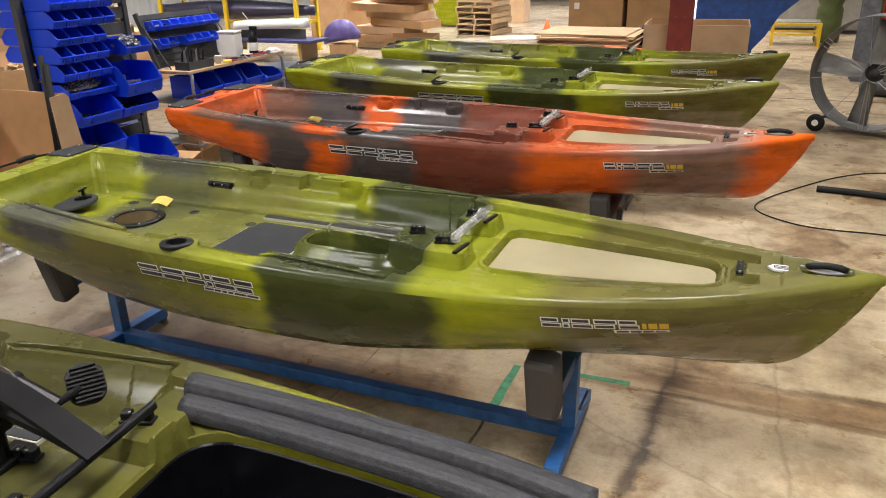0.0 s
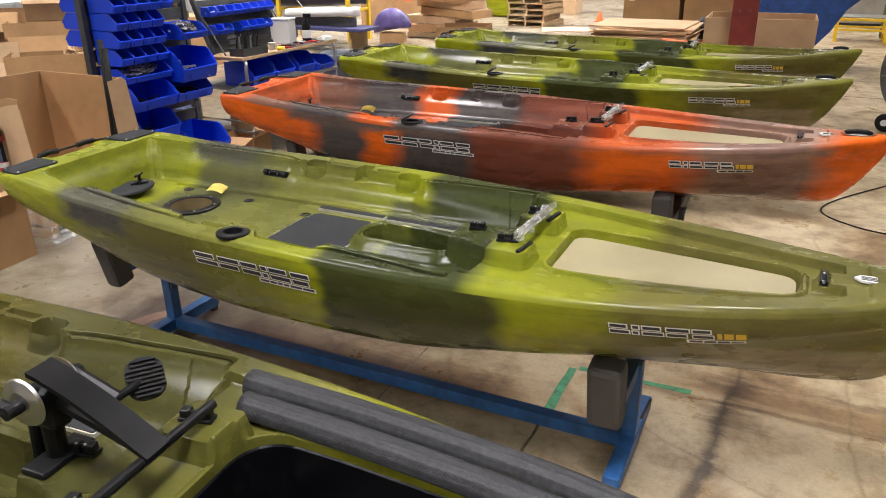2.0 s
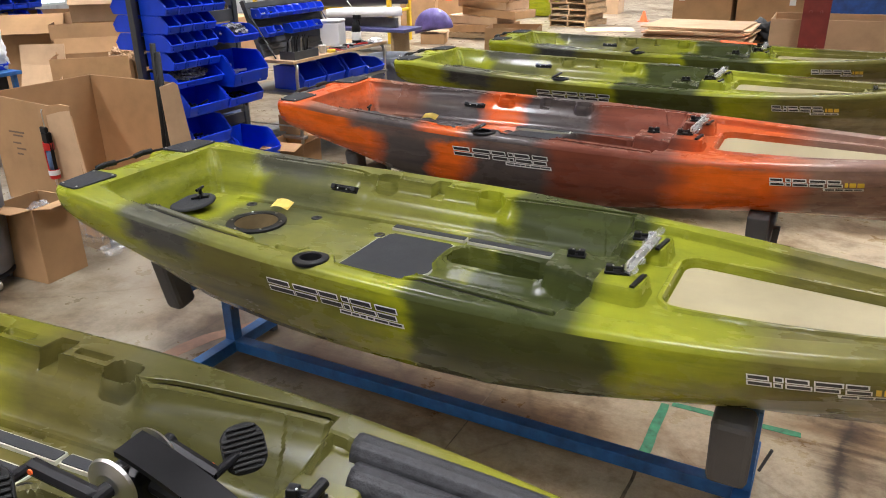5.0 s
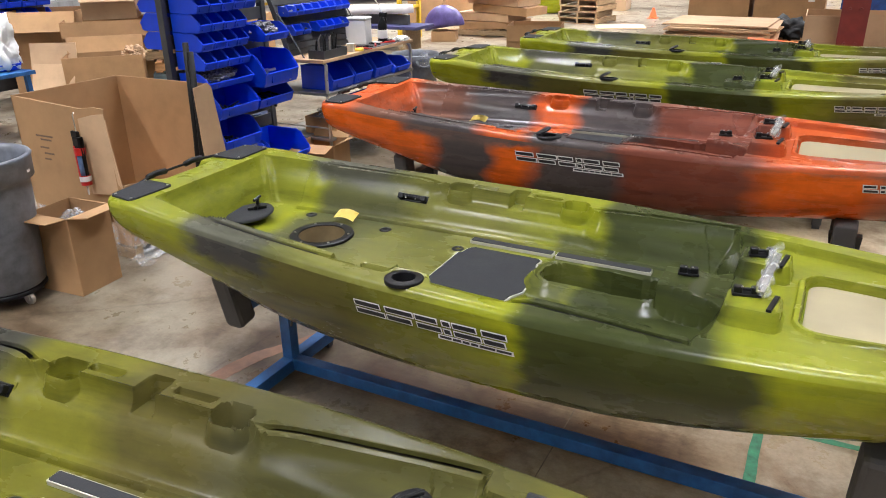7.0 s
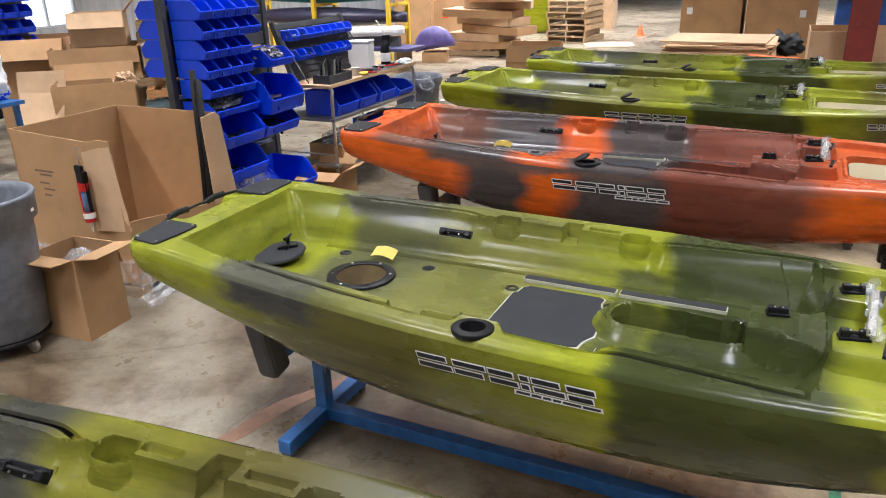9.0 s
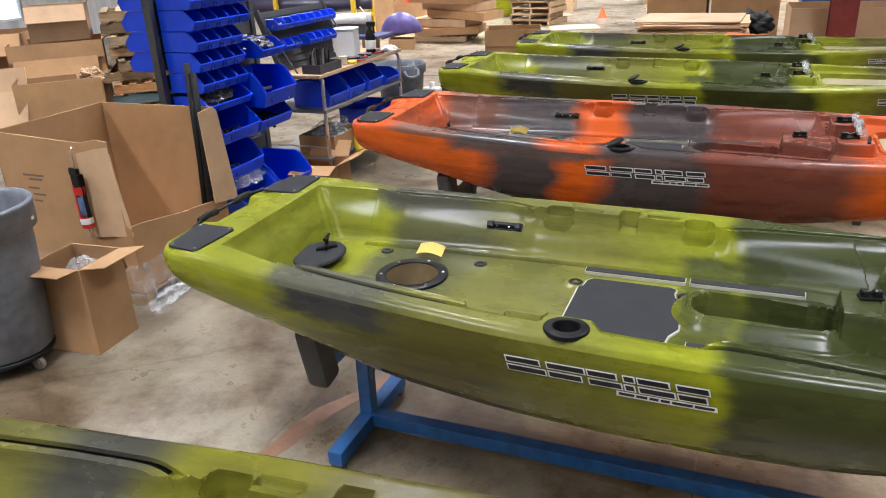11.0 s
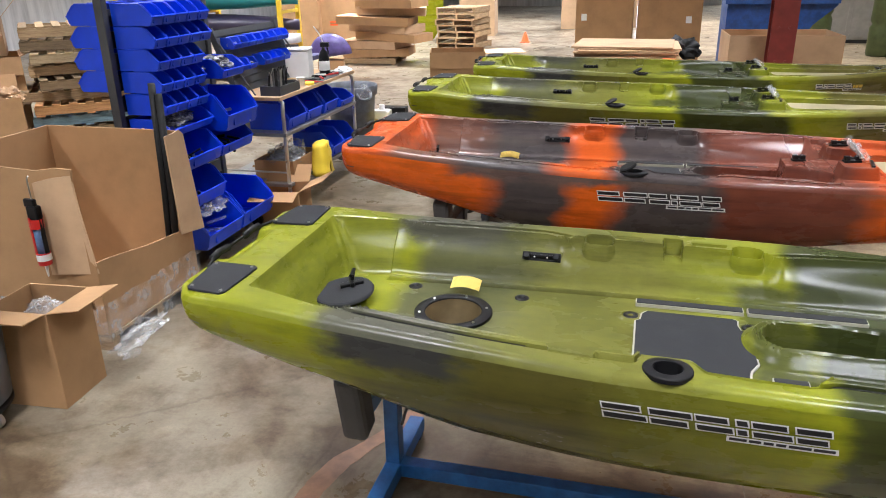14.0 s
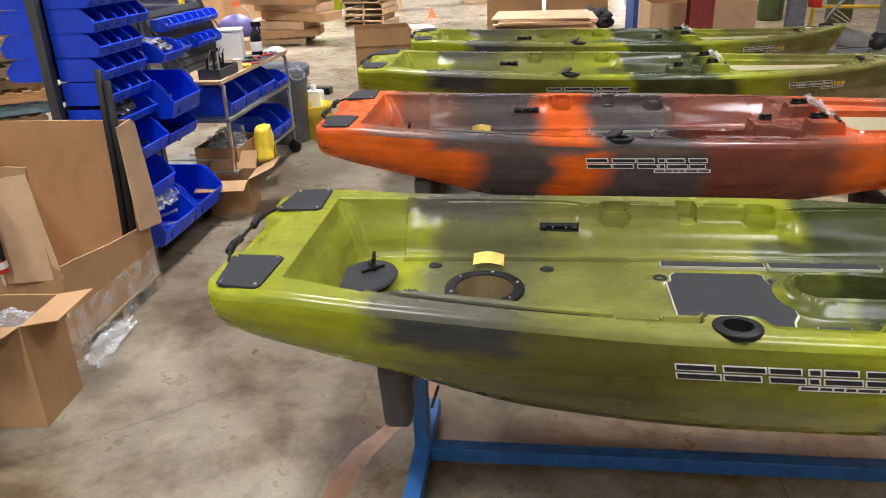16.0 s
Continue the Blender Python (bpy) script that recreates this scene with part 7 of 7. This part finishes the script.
for i in range(4):
    a = 90 * i - 8
    bl = bmesh.new()
    rows = []
    for j in range(7):
        r = 0.10 + 0.47 * j / 6
        w = 0.075 + 0.035 * j / 6
        rows.append([bl.verts.new((r, s * w, s * 0.040 * (1.2 - 0.08 * j))) for s in (-1, -0.33, 0.33, 1)])
    for p, q in zip(rows, rows[1:]):
        for j in range(3):
            bl.faces.new((p[j], q[j], q[j + 1], p[j + 1]))
    bmesh.ops.solidify(bl, geom=list(bl.faces), thickness=0.004)
    bmesh.ops.transform(bl, matrix=fm @ pose(0, 0, 0.02, 0, 0, a), verts=bl.verts)
    part("blade", bl, BLADE_GREY, fan, smooth=True)
for i in range(3):
    a = radians(30 + 120 * i)
    for k in (-0.04, 0.04):
        part("stay", tubed([fm @ Vector((0.09 * math.cos(a + k * 3), 0.09 * math.sin(a + k * 3), 0.16)), fm @ Vector((0.60 * math.cos(a + k), 0.60 * math.sin(a + k), 0.165))], 0.0045, 8), STEEL, fan)
for sx in (-0.42, 0.42):
    part("stand_leg", tubed([(sx * 1.18, -0.22, 0.10), (sx, 0.0, 0.14), (sx, 0.22, 0.075)], 0.018, 10), DARK_STEEL, fan, smooth=True)
    part("wheel", shift(turned([(0, -0.02), (0.05, -0.02), (0.09, -0.016), (0.1, 0.0), (0.09, 0.016), (0.05, 0.02), (0, 0.02)], 28), sx * 1.07, -0.24, 0.10, 90, 0, 0), RUBBER, fan, "black rubber wheel", True)
    part("wheel_hub", shift(turned([(0, 0.026), (0.035, 0.026), (0.04, -0.026), (0, -0.026)], 18), sx * 1.07, -0.24, 0.10, 90, 0, 0), WHITE, fan)
cord("hose", [(4.26, 4.23, 0.028), (4.45, 4.22, 0.028), (4.65, 4.20, 0.028), (5.1, 4.10, 0.028), (5.8, 4.3, 0.028)], 0.028, RUBBER, "short black rubber hose on the floor", "hose")
cord("power_cable", [(6.4, 5.3, 0.008), (4.90, 5.09, 0.008), (4.45, 4.75, 0.008), (4.10, 4.25, 0.008), (3.90, 3.95, 0.008), (3.76, 3.66, 0.008), (3.80, 3.46, 0.008), (4.05, 3.26, 0.008), (4.30, 3.21, 0.008), (4.70, 3.25, 0.008), (5.6, 3.1, 0.008)], 0.0055, RUBBER, "thin black power cable curling on the floor", "cable")

# right background: guard rail, grey column, olive drums, heap of grey hulls, white partition
gr = root("guard_rail", 6.4, 11.2, 0, "yellow tubular guard rail", "guard rail", "", -20)
for sx in (-0.75, 0.75):
    part("post", tubed([(sx, 0, 0), (sx, 0, 1.15)], 0.035, 12), YELLOW_PAINT, gr, smooth=True)
for z in (0.62, 1.08):
    part("rail", tubed([(-0.75, 0, z), (0.75, 0, z)], 0.03, 12), YELLOW_PAINT, gr, smooth=True)
gc = root("grey_column", 5.15, 10.6, 0, "grey painted steel building column", "column", "", 0, "structure")
part("flange", boxed((-0.12, -0.12, 0), (0.12, -0.10, HIGH)), BIN_DARK, gc)
part("web", boxed((-0.008, -0.10, 0), (0.008, 0.10, HIGH)), BIN_DARK, gc)
part("flange", boxed((-0.12, 0.10, 0), (0.12, 0.12, HIGH)), BIN_DARK, gc)
part("red_box", boxed((0.16, -0.2, 0.70), (0.32, -0.02, 1.2), 0.01), RED, gc, "red box on the column")
for i, (x, y, tn) in enumerate(((6.6, 9.6, 14), (7.3, 10.4, 8), (7.0, 8.7, 24))):
    bm = bmesh.new()
    rows = []
    for k in range(21):
        u = k / 20
        w = 0.36 * max(0.03, math.sin(math.pi * u)) ** 0.55
        rows.append([bm.verts.new((-1.6 + 3.2 * u, w * math.cos(a), 0.10 + (0.10 + 0.015 * math.cos(6 * u)) * math.sin(a))) for a in (2 * math.pi * j / 16 for j in range(16))])
    for p, q in zip(rows, rows[1:]):
        for j in range(16):
            bm.faces.new((p[j], p[(j + 1) % 16], q[(j + 1) % 16], q[j]))
    bm.faces.new(rows[0])
    bm.faces.new(rows[-1])
    shift(bm, x, y, 0.002, 0, 0, tn)
    tagged(part("grey_hull", bm, DARK_STEEL, None, "grey plastic kayak hull lying in a heap", True), "", "kayak hull", "heap of hulls")
OLIVE_PAINT = surface("olive_paint", (0.075, 0.095, 0.03), 0.45, vary=0.3)
for x, y, h in ((5.0, 15.9, 1.7), (6.1, 15.2, 1.4), (7.3, 14.6, 1.5)):
    tagged(part("olive_mould", shift(turned([(0, 0.0), (0.24, 0.0), (0.26, 0.05), (0.26, h * 0.4), (0.22, h * 0.45), (0.26, h * 0.5), (0.26, h - 0.05), (0.2, h), (0, h)], 24), x, y, 0), OLIVE_PAINT, None, "olive green metal mould standing on end", True), "", "mould", "metal moulds")
for x, y, w in ((4.2, 18.6, 1.6), (6.0, 18.2, 1.5)):
    mc = root("machine_cabinet", x, y, 0, "pale grey machine cabinet with panels", "machine")
    part("body", boxed((-w / 2, -0.5, 0.08), (w / 2, 0.5, 1.9), 0.02), PALE_GREY, mc)
    for k in (-1, 1):
        part("door_panel", boxed((k * w / 4 - w / 4 + 0.04, -0.52, 0.15), (k * w / 4 + w / 4 - 0.04, -0.5, 1.8), 0.008), PALE_GREY, mc)
    part("plinth", boxed((-w / 2 + 0.05, -0.45, 0.0), (w / 2 - 0.05, 0.45, 0.08)), DARK_STEEL, mc)

# open carton of crumpled paper and loose flaps beside the large carton
carton("carton", -5.45, 4.02, 0, 0.92, 0.5, 0.70, "dark brown open carton with crumpled paper", 45, CARD, (("n", 0.2, 20),), 0.008)
tagged(part("packing_paper", crumple((-5.22, 4.30, 0.68), (0.15, 0.12, 0.09), 6.6), CARD_PALE, None, "crumpled pale packing paper in a carton"), "", "packing paper")
for px, py, tn, ln, h in ((-5.98, 3.62, 34, 74, 0.86), (-5.72, 3.34, 20, 70, 0.66)):
    tagged(part("cardboard_sheet", shift(boxed((-0.28, -0.006, 0), (0.28, 0.006, h), 0.002), px, py, 0.0, ln - 90, 0, tn), CARD_PALE, None, "torn cardboard sheet leaning on a carton"), "", "cardboard sheet", "leaning cardboard sheets")
for a in range(8, 360, 45):
    part("guard_wire", tubed([fm @ Vector((0.10 * math.cos(radians(a)), 0.10 * math.sin(radians(a)), 0.172)), fm @ Vector((0.60 * math.cos(radians(a)), 0.60 * math.sin(radians(a)), 0.170))], 0.0035, 6), STEEL, fan)
tagged(part("floor_box", boxed((-2.08, 7.45, 0.0), (-1.74, 7.62, 0.09), 0.01), BLACK, None, "flat black plastic box on the floor"), "", "box")
